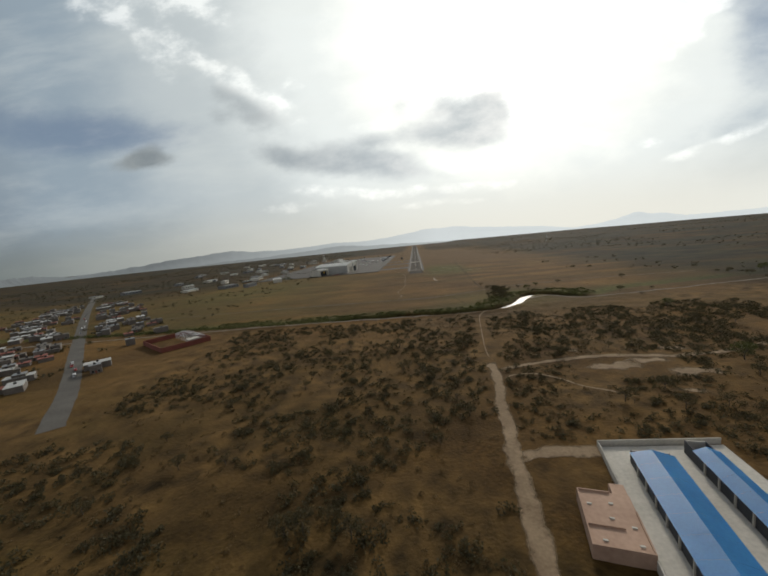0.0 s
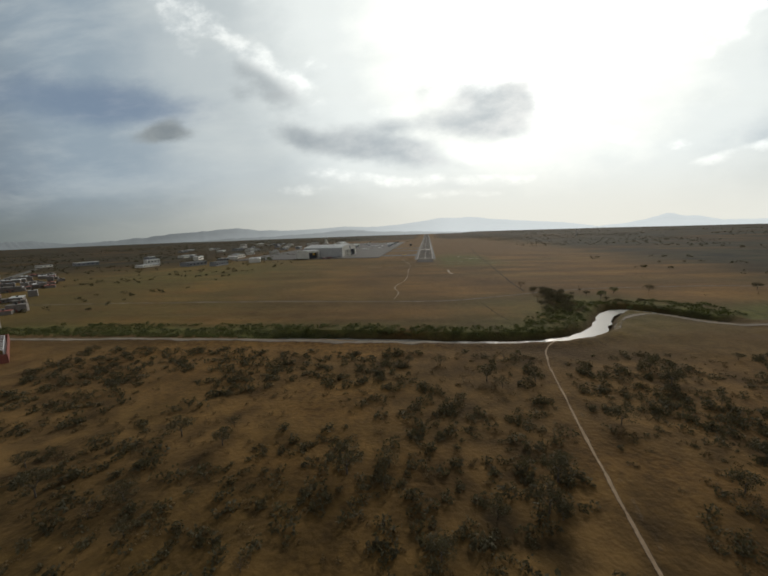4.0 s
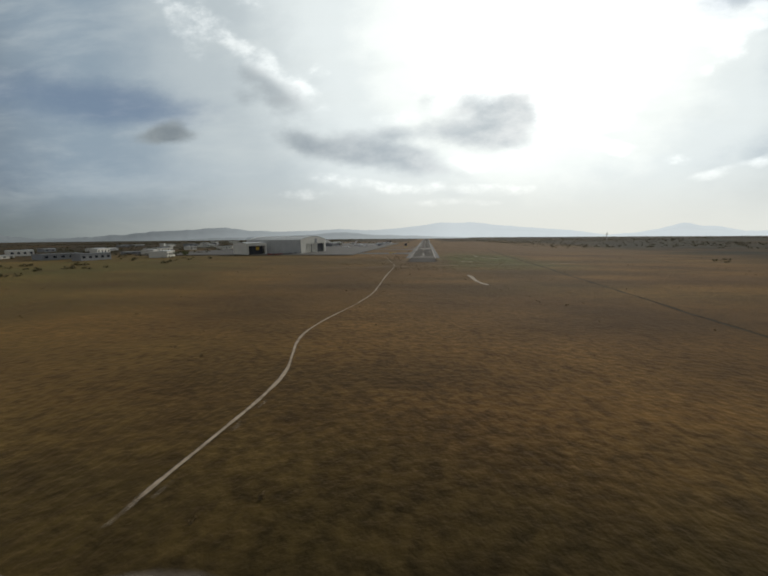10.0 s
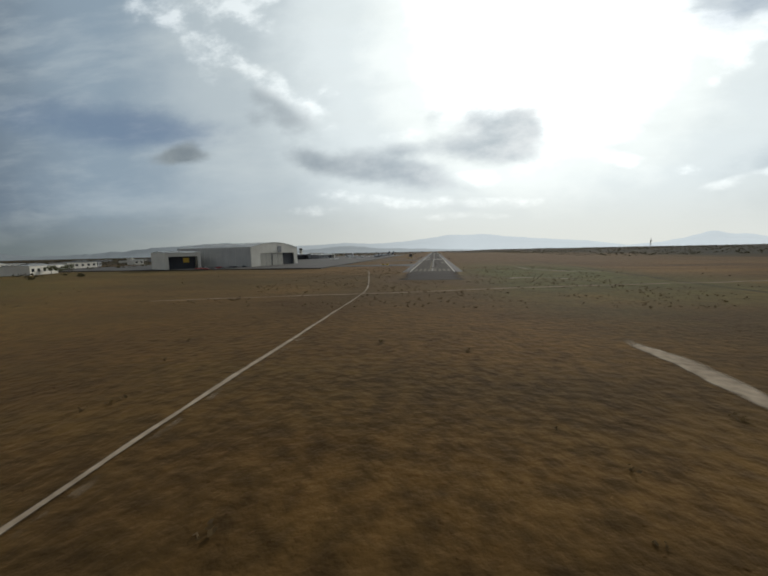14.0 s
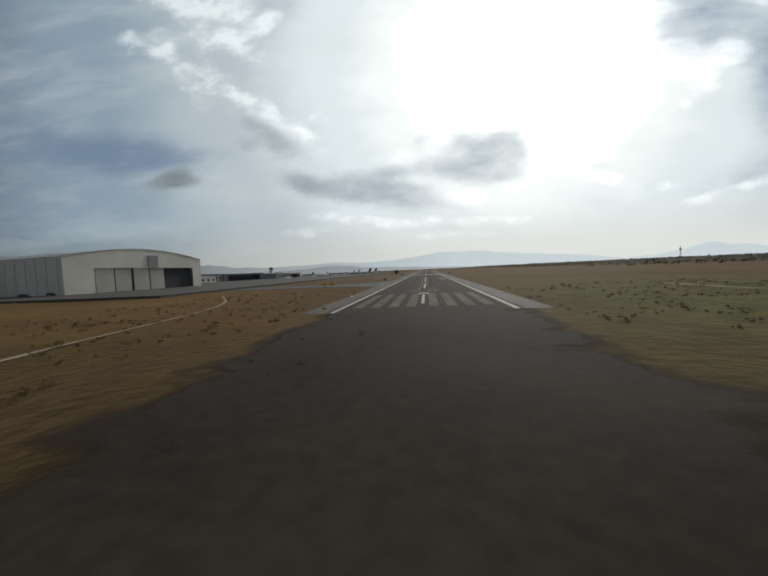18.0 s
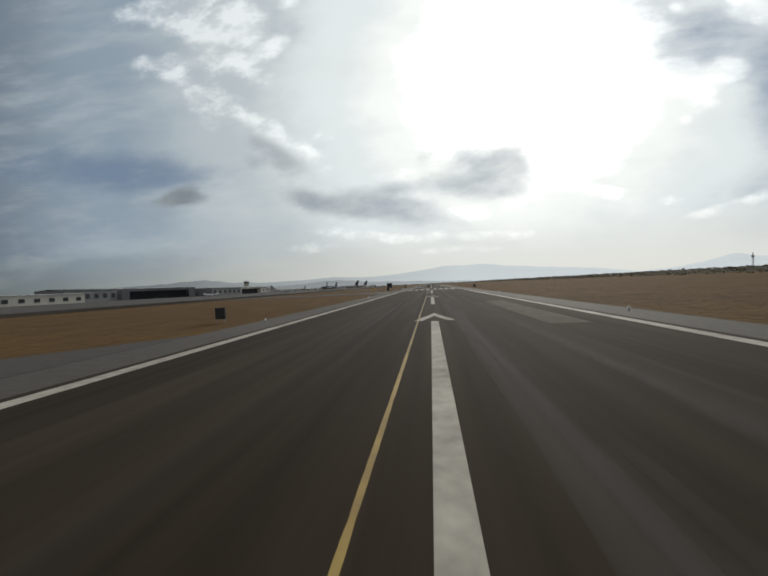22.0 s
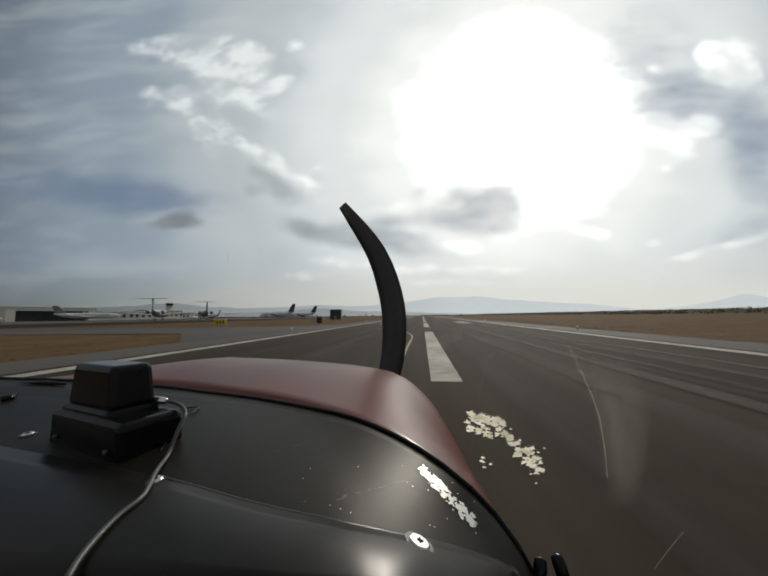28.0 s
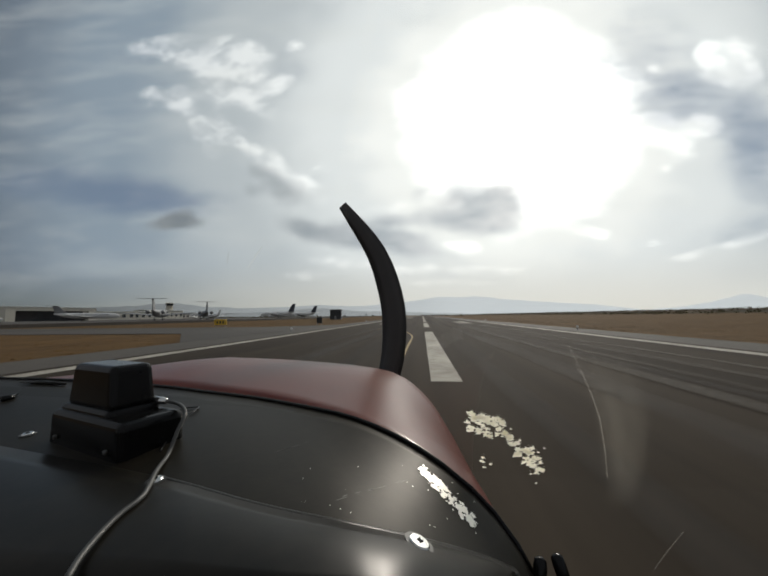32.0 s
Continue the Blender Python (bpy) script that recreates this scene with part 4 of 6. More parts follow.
for x, y, k, s in ((87, -323, 4, 1.7), (-123, 830, 3, 0.9), (-128, 834, 3, 0.8), (-119, 838, 3, 0.85), (-190, 760, 3, 0.8), (-182, 900, 3, 1.0), (-92, 905, 3, 0.8), (-300, 470, 3, 1.2), (-306, 476, 3, 1.1),
                   (-330, 30, 2, 1.2), (-322, 38, 2, 1.3), (-310, 22, 2, 1.0), (-345, 26, 2, 1.2), (-352, 44, 2, 1.1), (-250, 130, 3, 1.0), (-256, 150, 3, 0.9)):
    plant(k, x, y, s, 40 * k + x)


def scrub_patch(name, label, mat, spots, size, count, seed):
    """Many low bushes over a stretch of ground, joined."""
    rng = random.Random(seed)
    centres, radii, sizes = [], [], []
    for x, y, s in spots:
        for k in range(3):
            centres.append((x + rng.uniform(-0.9, 0.9) * s, y + rng.uniform(-0.9, 0.9) * s, ground_z(x, y) + 0.38 * s))
            radii.append(rng.uniform(0.6, 1.0) * s), sizes.append(size * s)
    me = leaf_mesh(name, seed, centres, radii, sizes, max(count // 3, 3), mat)
    return tagged(new(name, me), label, "bushes", kind="stuff")


def spots(seed, n, x0, x1, y0, y1, lo, hi, grain=0.03, cut=0.0):
    r = random.Random(seed)
    out = []
    for _ in range(n):
        x, y = r.uniform(x0, x1), r.uniform(y0, y1)
        if noise.noise((x * grain, y * grain, seed)) > cut and clear_of_tracks(x, y):
            out.append((x, y, r.uniform(lo, hi)))
    return out


scrub_patch("dark_scrub", "dense dark thorn scrub on dry ground", leaf_dark, spots(31, 9000, -170, 260, -830, -486, 0.6, 2.2, 0.025, -0.12), 0.21, 66, 31)
scrub_patch("thorn_thicket", "close dark brush east of the scrub road", leaf_dark, spots(45, 3600, 45, 250, -720, -500, 0.5, 1.6, 0.03, -0.05), 0.21, 45, 45)
scrub_patch("dry_scrub", "brown dry brush between the thorn bushes", leaf_dry, spots(32, 5200, -170, 260, -830, -486, 0.4, 1.1, 0.03, -0.25), 0.25, 30, 32)
scrub_patch("bank_bushes", "green bushes along the far river bank", leaf_green, [(x, y, s) for x, y, s in spots(33, 6500, -240, 190, -470, -380, 0.5, 1.7, 0.05, -0.4)
            if 7.5 < float(river_distance(np.array([x]), np.array([y]))[0]) < 20 + 14 * (x > 60) and y > np.interp(x, river_line[:, 0], river_line[:, 1])], 0.22, 54, 33)
scrub_patch("ditch_reeds", "dark green reeds along the overgrown river bed", leaf_green, [(x, y, s) for x, y, s in ((rx, ry + rr.uniform(-6, 8), rr.uniform(0.6, 1.5)) for rr in (random.Random(39),) for rx, ry in
            ((float(x), float(np.interp(x, river_line[:, 0], river_line[:, 1]))) for x in np.linspace(-420, -40, 1250)))], 0.22, 45, 39)
scrub_patch("field_brush", "scattered low brush in the dry grass", leaf_dry, spots(34, 1500, -220, 300, -440, 40, 0.2, 0.6, 0.03, 0.08), 0.45, 10, 34)
scrub_patch("verge_brush", "low dry tufts on the rough ground beside the runway end", leaf_dry, [q for q in spots(44, 3200, -75, 85, -140, 60, 0.14, 0.42, 0.05, -0.1) if abs(q[0]) > 20.5 or q[1] < -64], 0.5, 7, 44)
scrub_patch("far_tree_line", "dark tree line along the plain's far edge", leaf_dark, [(x, y, s) for x, y, s in spots(35, 4200, -1700, 2600, 900, 3700, 2.0, 4.6, 0.002, 0.02)], 0.45, 9, 35)
scrub_patch("hillside_brush", "dark brush on the low rise", leaf_dark, spots(36, 1500, 230, 800, 350, 1300, 1.0, 2.4, 0.01, -0.3), 0.4, 14, 36)
scrub_patch("near_plain_trees", "dark trees scattered over the plain", leaf_dark, spots(37, 2600, 260, 1900, -480, 1500, 1.6, 3.6, 0.004, 0.12), 0.3, 24, 37)
scrub_patch("airport_trees", "dark trees beyond the hangars and terminal", leaf_dark, spots(40, 2600, -1700, -430, 250, 1900, 1.8, 4.0, 0.004, -0.1), 0.42, 10, 40)
scrub_patch("town_trees", "dusty trees between the town's houses", leaf_dark, spots(38, 1800, -1300, -255, -700, 300, 1.4, 3.0, 0.008, -0.1), 0.4, 18, 38)
# tufts of grass on the verges of the runway and the field before it


def grass_tufts(name, label, mat, n, area, seed):
    """Low cushions of grass, each a rough little dome."""
    r = random.Random(seed)
    v, f = [], []
    for _ in range(n):
        x, y = area(r)
        if noise.noise((x * 0.06, y * 0.06, seed)) < -0.12:
            continue
        z, w, h, k = ground_z(x, y) - 0.03, r.uniform(0.12, 0.4), r.uniform(0.03, 0.11), len(v)
        v.append((x + r.uniform(-0.1, 0.1), y + r.uniform(-0.1, 0.1), z + h))
        for i in range(6):
            a, w2 = i * 1.047 + r.uniform(-0.3, 0.3), w * r.uniform(0.7, 1.3)
            v.append((x + math.cos(a) * w2, y + math.sin(a) * w2, z))
        f += [(k, k + 1 + i, k + 1 + (i + 1) % 6) for i in range(6)]
    me = bpy.data.meshes.new(name)
    me.from_pydata(v, [], f)
    me.materials.append(mat)
    me.polygons.foreach_set("use_smooth", [True] * len(me.polygons))
    return tagged(new(name, me), label, "grass", kind="stuff")


grass_tufts("verge_grass", "dry grass tufts beside the runway shoulder", ground.data.materials[0], 24000, lambda r: (r.choice((-1, 1)) * (20.4 + 40 * r.random() ** 1.6), r.uniform(-60, 520)), 41)
grass_tufts("field_grass", "olive grass tufts before the runway end", ground.data.materials[0], 16000, lambda r: (r.uniform(-45, 60), r.uniform(-180, -59)), 42)
grass_tufts("plain_grass", "dry grass tufts on the open field", ground.data.materials[0], 18000, lambda r: (r.uniform(-60, 90), r.uniform(-360, -150)), 43)

# ---- buildings ----
white_sheet = surface("white_ribbed_sheet", (0.48, 0.46, 0.395), (0.66, 0.635, 0.55), rough=0.55, grain=3.0, stain=0.08, bump=0.1, bump_scale=6.0)
grey_sheet = surface("grey_ribbed_sheet", (0.16, 0.165, 0.165), (0.24, 0.245, 0.245), rough=0.6, grain=3.0, stain=0.1, bump=0.1, bump_scale=6.0)
roof_sheet = surface("pale_roof_sheet", (0.55, 0.55, 0.52), (0.75, 0.75, 0.72), rough=0.38, metal=0.35, grain=2.0, stain=0.06, bump=0.08, bump_scale=5.0)
# near-black matt; in the hangar openings it serves as painted shade
dark_matt = surface("near_black_matt", (0.03, 0.032, 0.036), (0.055, 0.058, 0.063), rough=0.9, grain=0.5, stain=0.1, bump=0.0)
concrete = surface("pale_concrete", (0.36, 0.34, 0.3), (0.54, 0.51, 0.45), rough=0.9, grain=1.2, stain=0.12, bump=0.2, bump_scale=8.0)
glass_dark = surface("dark_glazing", (0.02, 0.025, 0.03), (0.035, 0.04, 0.045), rough=0.12, grain=1.0, stain=0.2, bump=0.0)
blue_sheet = surface("blue_roof_sheet", (0.022, 0.22, 0.52), (0.045, 0.32, 0.66), rough=0.45, grain=2.0, stain=0.12, bump=0.08, bump_scale=6.0)
red_wall = surface("red_brown_wall", (0.15, 0.045, 0.032), (0.24, 0.075, 0.05), rough=0.9, grain=2.0, stain=0.2, bump=0.2)
pink_floor = surface("pink_concrete", (0.30, 0.19, 0.135), (0.43, 0.29, 0.21), rough=0.9, grain=1.0, stain=0.12, bump=0.15)
brick_mat = surface("house_plaster", (0.09, 0.08, 0.068), (0.23, 0.2, 0.17), rough=0.9, grain=0.8, stain=0.05, bump=0.1, world=True)
yellow_sheet = surface("yellow_panel", (0.55, 0.33, 0.02), (0.7, 0.45, 0.04), rough=0.5, grain=3.0, stain=0.5, bump=0.0)
black_panel = surface("black_panel", (0.012, 0.012, 0.012), (0.03, 0.03, 0.028), rough=0.6, grain=3.0, stain=0.5, bump=0.0)
steel = surface("galvanised_steel", (0.3, 0.3, 0.29), (0.45, 0.45, 0.44), rough=0.45, metal=0.6, grain=4.0, stain=0.5, bump=0.0)


def along(p, q, z=0.0):
    """A frame at p with y towards q and x to its right."""
    d = Vector((q[0] - p[0], q[1] - p[1], 0))
    return pose(p[0], p[1], z, 0, 0, math.degrees(math.atan2(d.y, d.x)) - 90), d.length


# on the hangar sides this grey puts some shade into the cream sheet
side_sheet = surface("pale_grey_sheet", (0.34, 0.34, 0.32), (0.46, 0.46, 0.43), rough=0.6, grain=3.0, stain=0.1, bump=0.1, bump_scale=6.0)


def arched_hangar():
    m, w = along((-181, 99), (-170, 190), 0.0)
    ob = thing("aircraft_hangar", "large cream metal aircraft hangar with an arched roof", "hangar", m)
    eave, rise, deep = 20.8, 5.6, 92.0
    arc = [(w * k / 20, eave + rise * math.sin(math.pi * k / 20) ** 0.9) for k in range(21)]

    def gable(name, x0, x1, y0, y1, z0, mat, label=""):
        """A slab of the gable, closed by the arch above."""
        ts = [y0] + [t for t, _ in arc if y0 < t < y1] + [y1]
        tops = [float(np.interp(t, [a for a, _ in arc], [b for _, b in arc])) for t in ts]
        bm = bmesh.new()
        front = [bm.verts.new((x0, y0, z0)), bm.verts.new((x0, y1, z0))] + [bm.verts.new((x0, t, z)) for t, z in zip(ts[::-1], tops[::-1])]
        back = [bm.verts.new((x1, v.co.y, v.co.z)) for v in front]
        n = len(front)
        bm.faces.new(front), bm.faces.new(back[::-1])
        for k in range(n):
            bm.faces.new((front[k], back[k], back[(k + 1) % n], front[(k + 1) % n]))
        bmesh.ops.recalc_face_normals(bm, faces=bm.faces)
        part(name, bm, mat, ob, label)

    gable("front_wall", -0.6, 0.0, 0, 15, 0, white_sheet)
    gable("front_wall", -0.6, 0.0, w - 8, w, 0, white_sheet)
    gable("front_wall", -0.6, 0.0, 15.01, w - 8.01, 14.6, white_sheet, "cream sheet gable above the doors")
    for y0, y1, nm in ((0.3, 0.9, "side_wall"), (w - 0.9, w - 0.3, "side_wall")):
        bm = bmesh.new()
        box(bm, -deep, -0.61, y0, y1, 0, eave)
        wall = part(nm, bm, side_sheet, ob, "ribbed side wall greyed with painted shade")
        rib = bmesh.new()
        box(rib, -0.14, 0.14, -0.12, 0.12, 0, eave - 0.4)
        me = mesh_of("pilaster", rib, side_sheet)
        for k in range(12):
            share("pilaster", me, wall, pose(-4 - k * 7.6, y0 - 0.12 if y0 < 5 else y1 + 0.12, 0.2))
    bm = bmesh.new()
    box(bm, -deep, -deep + 0.5, 0.9, w - 0.9, 0, eave)
    part("back_wall", bm, grey_sheet, ob)
    for k in range(20):
        (ya, za), (yb, zb) = arc[k], arc[k + 1]
        bm = bmesh.new()
        vs = [bm.verts.new(p) for p in ((-deep, ya, za), (0.5, ya, za), (0.5, yb, zb), (-deep, yb, zb))]
        bm.faces.new(vs)
        bmesh.ops.solidify(bm, geom=bm.faces[:], thickness=0.3)
        bmesh.ops.recalc_face_normals(bm, faces=bm.faces)
        part("roof_panel", bm, roof_sheet, ob)
    pan = bmesh.new()
    box(pan, -0.16, 0.16, 0, 10.2, 0.1, 14.5)
    for k in range(9):
        box(pan, 0.17, 0.34, 0.5 + k * 1.1, 0.85 + k * 1.1, 0.6, 14.2)
    me = mesh_of("door_leaf", pan, white_sheet)
    for k, (y, dx) in enumerate(((16, -1.0), (27, -1.6), (38.3, -1.0), (50, -1.6))):
        share("door_leaf", me, ob, pose(dx, y, 0.05))
        if k < 3:
            # dark strip that paints the shade between two door leaves
            bm = bmesh.new()
            box(bm, dx - 0.5, dx - 0.35, y + 10.2, y + 11.3, 0.2, 14.4)
            part("door_gap_shade", bm, dark_matt, ob)
    # dark panel across the opening paints the unlit inside
    bm = bmesh.new()
    box(bm, -2.2, -2.0, 15.5, w - 8.5, 0.1, 14.5)
    part("mouth_shade_panel", bm, dark_matt, ob, "dark panel painted as the hangar mouth's shade")
    bm = bmesh.new()
    box(bm, 0.1, 0.7, w * 0.52, w * 0.52 + 7, 15.2, 22.5, 0.1)
    part("sign_panel", bm, grey_sheet, ob, "dark grey sign panel over the doors")
    return ob


arched_hangar()


def box_hangar(p, q, deep, high, label, wall, opening=True, panel=False, roof=roof_sheet, name="hangar"):
    m, w = along(p, q)
    ob = thing(name, label, "hangar", m)
    if opening:
        for y0, y1 in ((0, 0.09 * w), (0.9 * w, w)):
            bm = bmesh.new()
            box(bm, -0.8, 0, y0, y1, 0, high)
            part("front_pier", bm, wall, ob)
        bm = bmesh.new()
        box(bm, -0.8, 0, 0.09 * w + 0.01, 0.9 * w - 0.01, high * 0.78, high)
        part("lintel", bm, wall, ob)
        # dark panel stands in for the shade inside the hangar
        bm = bmesh.new()
        box(bm, -6, -5.8, 0.09 * w, 0.9 * w, 0, high * 0.78)
        part("inner_shade_panel", bm, dark_matt, ob, "dark panel painted as interior shade")
    else:
        bm = bmesh.new()
        box(bm, -0.8, 0, 0, w, 0, high)
        part("front_wall", bm, wall, ob)
        n = max(2, int(w / 7))
        pane = bmesh.new()
        box(pane, 0.0, 0.12, 0, 3.2, high * 0.35, high * 0.7)
        me = mesh_of("window", pane, glass_dark)
        for k in range(n):
            share("window", me, ob, pose(0.0, (k + 0.5) * w / n - 1.6, 0))
    for y0, y1 in ((0, 0.6), (w - 0.6, w)):
        bm = bmesh.new()
        box(bm, -deep, -0.81, y0, y1, 0, high)
        part("side_wall", bm, wall, ob)
    bm = bmesh.new()
    box(bm, -deep - 0.6, -deep - 0.01, 0, w, 0, high)
    part("back_wall", bm, wall, ob)
    for k in (0, 1):
        bm = bmesh.new()
        a, b = (-deep - 1.0, -deep / 2) if k else (-deep / 2, 0.6)
        za, zb = (high + 0.05, high * 1.1) if k else (high * 1.1, high + 0.05)
        bm.faces.new([bm.verts.new(v) for v in ((a, -0.5, za), (b, -0.5, zb), (b, w + 0.5, zb), (a, w + 0.5, za))])
        bmesh.ops.solidify(bm, geom=bm.faces[:], thickness=0.25)
        bmesh.ops.recalc_face_normals(bm, faces=bm.faces)
        part("roof_slope", bm, roof, ob)
    if panel:
        bm = bmesh.new()
        box(bm, -5.7, -5.4, 0.55 * w, 0.72 * w, high * 0.42, high * 0.7)
        part("yellow_panel", bm, yellow_sheet, ob, "yellow panel inside the hangar")
    return ob


box_hangar((-246, 62), (-230, 90), 34, 16.5, "white box hangar with a dark open front", white_sheet, True, True)
box_hangar((-262, 290), (-255, 338), 22, 7.5, "long white building with dark windows", white_sheet, False, name="office_building")
box_hangar((-283, 346), (-279, 388), 30, 11.0, "dark blue-grey hangar beside the apron", grey_sheet, False, roof=grey_sheet)
box_hangar((-278, 392), (-250, 452), 34, 11.0, "grey hangar with a bright white roof edge", grey_sheet, True)
box_hangar((-232, 455), (-226, 500), 26, 9.0, "grey sheet hangar with closed doors", grey_sheet, False)
box_hangar((-240, 520), (-234, 570), 26, 9.5, "pale hangar beside the apron", white_sheet, True)
box_hangar((-300, 590), (-285, 660), 30, 8.5, "long pale cargo building", white_sheet, False, name="cargo_building")
box_hangar((-330, 680), (-318, 740), 25, 9.5, "white terminal wing with dark windows", white_sheet, False, name="terminal_building")
box_hangar((-345, 748), (-338, 800), 25, 12, "white terminal hall with dark windows", white_sheet, False, name="terminal_building")
box_hangar((-360, 808), (-352, 862), 28, 8.5, "low grey terminal wing", concrete, False, name="terminal_building")
rng = random.Random(77)
for k in range(44):
    x, y = rng.uniform(-950, -300), rng.uniform(-90, 1100)
    if x > -420 and y > 40:
        x -= 170
    n = rng.uniform(14, 46)
    t = rng.uniform(-0.5, 0.5)
    light = rng.random() < 0.62
    box_hangar((x, y), (x + n * math.sin(t), y + n * math.cos(t)), rng.uniform(10, 26), rng.uniform(4, 8.5), "white industrial shed beyond the airfield" if light else "grey industrial shed beyond the airfield",
               white_sheet if light else grey_sheet, False, roof=roof_sheet if rng.random() < 0.6 else grey_sheet, name="industrial_shed")


def control_tower(x, y):
    ob = thing("control_tower", "white airport control tower with a dark glazed cab", "control tower", pose(x, y, 0))
    bm = bmesh.new()
    box(bm, -4, 4, -4, 4, 0, 21, 0.2)
    part("shaft", bm, white_sheet, ob)
    bm = bmesh.new()
    box(bm, -9, 9, -14, 9, 0, 8, 0.1)
    part("base_block", bm, concrete, ob)
    bm = bmesh.new()
    tube(bm, [(0, 0, 21), (0, 0, 24.5)], [5.2, 6.2], 8)
    part("gallery", bm, white_sheet, ob)
    bm = bmesh.new()
    tube(bm, [(0, 0, 24.5), (0, 0, 28.5)], [5.4, 6.4], 8)
    part("glazed_cab", bm, glass_dark, ob, "dark slanted glazing")
    bm = bmesh.new()
    tube(bm, [(0, 0, 28.5), (0, 0, 29.5), (0, 0, 30.2)], [6.9, 6.9, 3.0], 8)
    part("cab_roof", bm, white_sheet, ob)
    bm = bmesh.new()
    tube(bm, [(0, 0, 30.2), (0, 0, 35)], 0.2, 6)
    part("mast", bm, steel, ob)


control_tower(-465, 934)


def lattice_mast(x, y, high):
    ob = thing("antenna_mast", "tall steel lattice mast on the plain", "mast", pose(x, y, 0))
    for k in range(3):
        a = k * 2.094
        bm = bmesh.new()
        tube(bm, [(2.2 * math.cos(a), 2.2 * math.sin(a), -0.5), (0.5 * math.cos(a), 0.5 * math.sin(a), high)], 0.22, 6)
        part("leg", bm, steel, ob)
        bm = bmesh.new()
        for j in range(10):
            f, g = j / 10, (j + 1) / 10
            ra, rb, b = 2.2 - 1.7 * f, 2.2 - 1.7 * g, a + 2.094
            tube(bm, [(ra * math.cos(a), ra * math.sin(a), f * high), (rb * math.cos(b), rb * math.sin(b), g * high)], 0.12, 4)
        part("bracing", bm, steel, ob)
    bm = bmesh.new()
    box(bm, -1.4, 1.4, -1.4, 1.4, high * 0.72, high * 0.84, 0.1)
    part("dish_platform", bm, concrete, ob)


lattice_mast(607, 856, 34)

shed = thing("equipment_shed", "dark square equipment shed beside the runway", "shed", pose(-52, 548, 0, 0, 0, 6))
bm = bmesh.new()
box(bm, -3.2, 3.2, -2, 2, -0.5, 5.6)
part("wall_block", bm, dark_matt, shed)
bm = bmesh.new()
box(bm, -3.5, 3.5, -2.3, 2.3, 5.61, 5.9, 0.05)
part("roof", bm, grey_sheet, shed)
bm = bmesh.new()
box(bm, -0.6, 0.6, -2.08, -2.0, 0, 2.1)
part("door", bm, grey_sheet, shed)

# ---- parked aircraft ----
plane_white = surface("white_aircraft_paint", (0.62, 0.62, 0.6), (0.76, 0.76, 0.74), rough=0.35, grain=1.0, stain=0.2, bump=0.0)
plane_grey = surface("dull_grey_paint", (0.17, 0.175, 0.18), (0.28, 0.285, 0.29), rough=0.45, grain=1.0, stain=0.2, bump=0.0)
plane_dark = surface("dark_tail_paint", (0.016, 0.02, 0.03), (0.035, 0.04, 0.055), rough=0.4, grain=1.0, stain=0.2, bump=0.0)


def wing_part(name, root, tip, root_chord, tip_chord, thick, mat, ob, label=""):
    bm = bmesh.new()
    rows = []
    for (x, y, z), c, t in ((root, root_chord, thick), (tip, tip_chord, thick * 0.45)):
        rows.append([bm.verts.new(v) for v in ((x, y - c * 0.5, z), (x, y - c * 0.1, z + t), (x, y + c * 0.35, z + t * 0.7), (x, y + c * 0.5, z), (x, y + c * 0.3, z - t * 0.4), (x, y - c * 0.1, z - t * 0.4))])
    for k in range(6):
        bm.faces.new((rows[0][k], rows[0][(k + 1) % 6], rows[1][(k + 1) % 6], rows[1][k]))
    bm.faces.new(rows[0]), bm.faces.new(rows[1][::-1])
    bmesh.ops.recalc_face_normals(bm, faces=bm.faces)
    return part(name, bm, mat, ob, label)


def fin_part(name, y, z, high, root_chord, tip_chord, sweep, thick, mat, ob, label=""):
    bm = bmesh.new()
    prof = ((y + root_chord / 2, z), (y - root_chord / 2, z), (y - sweep - tip_chord / 2, z + high), (y - sweep + tip_chord / 2, z + high))
    a = [bm.verts.new((-thick / 2 * (1 if i < 2 else 0.6), p, q)) for i, (p, q) in enumerate(prof)]
    b = [bm.verts.new((thick / 2 * (1 if i < 2 else 0.6), p, q)) for i, (p, q) in enumerate(prof)]
    bm.faces.new(a), bm.faces.new(b[::-1])
    for k in range(4):
        bm.faces.new((a[k], b[k], b[(k + 1) % 4], a[(k + 1) % 4]))
    bmesh.ops.recalc_face_normals(bm, faces=bm.faces)
    return part(name, bm, mat, ob, label)


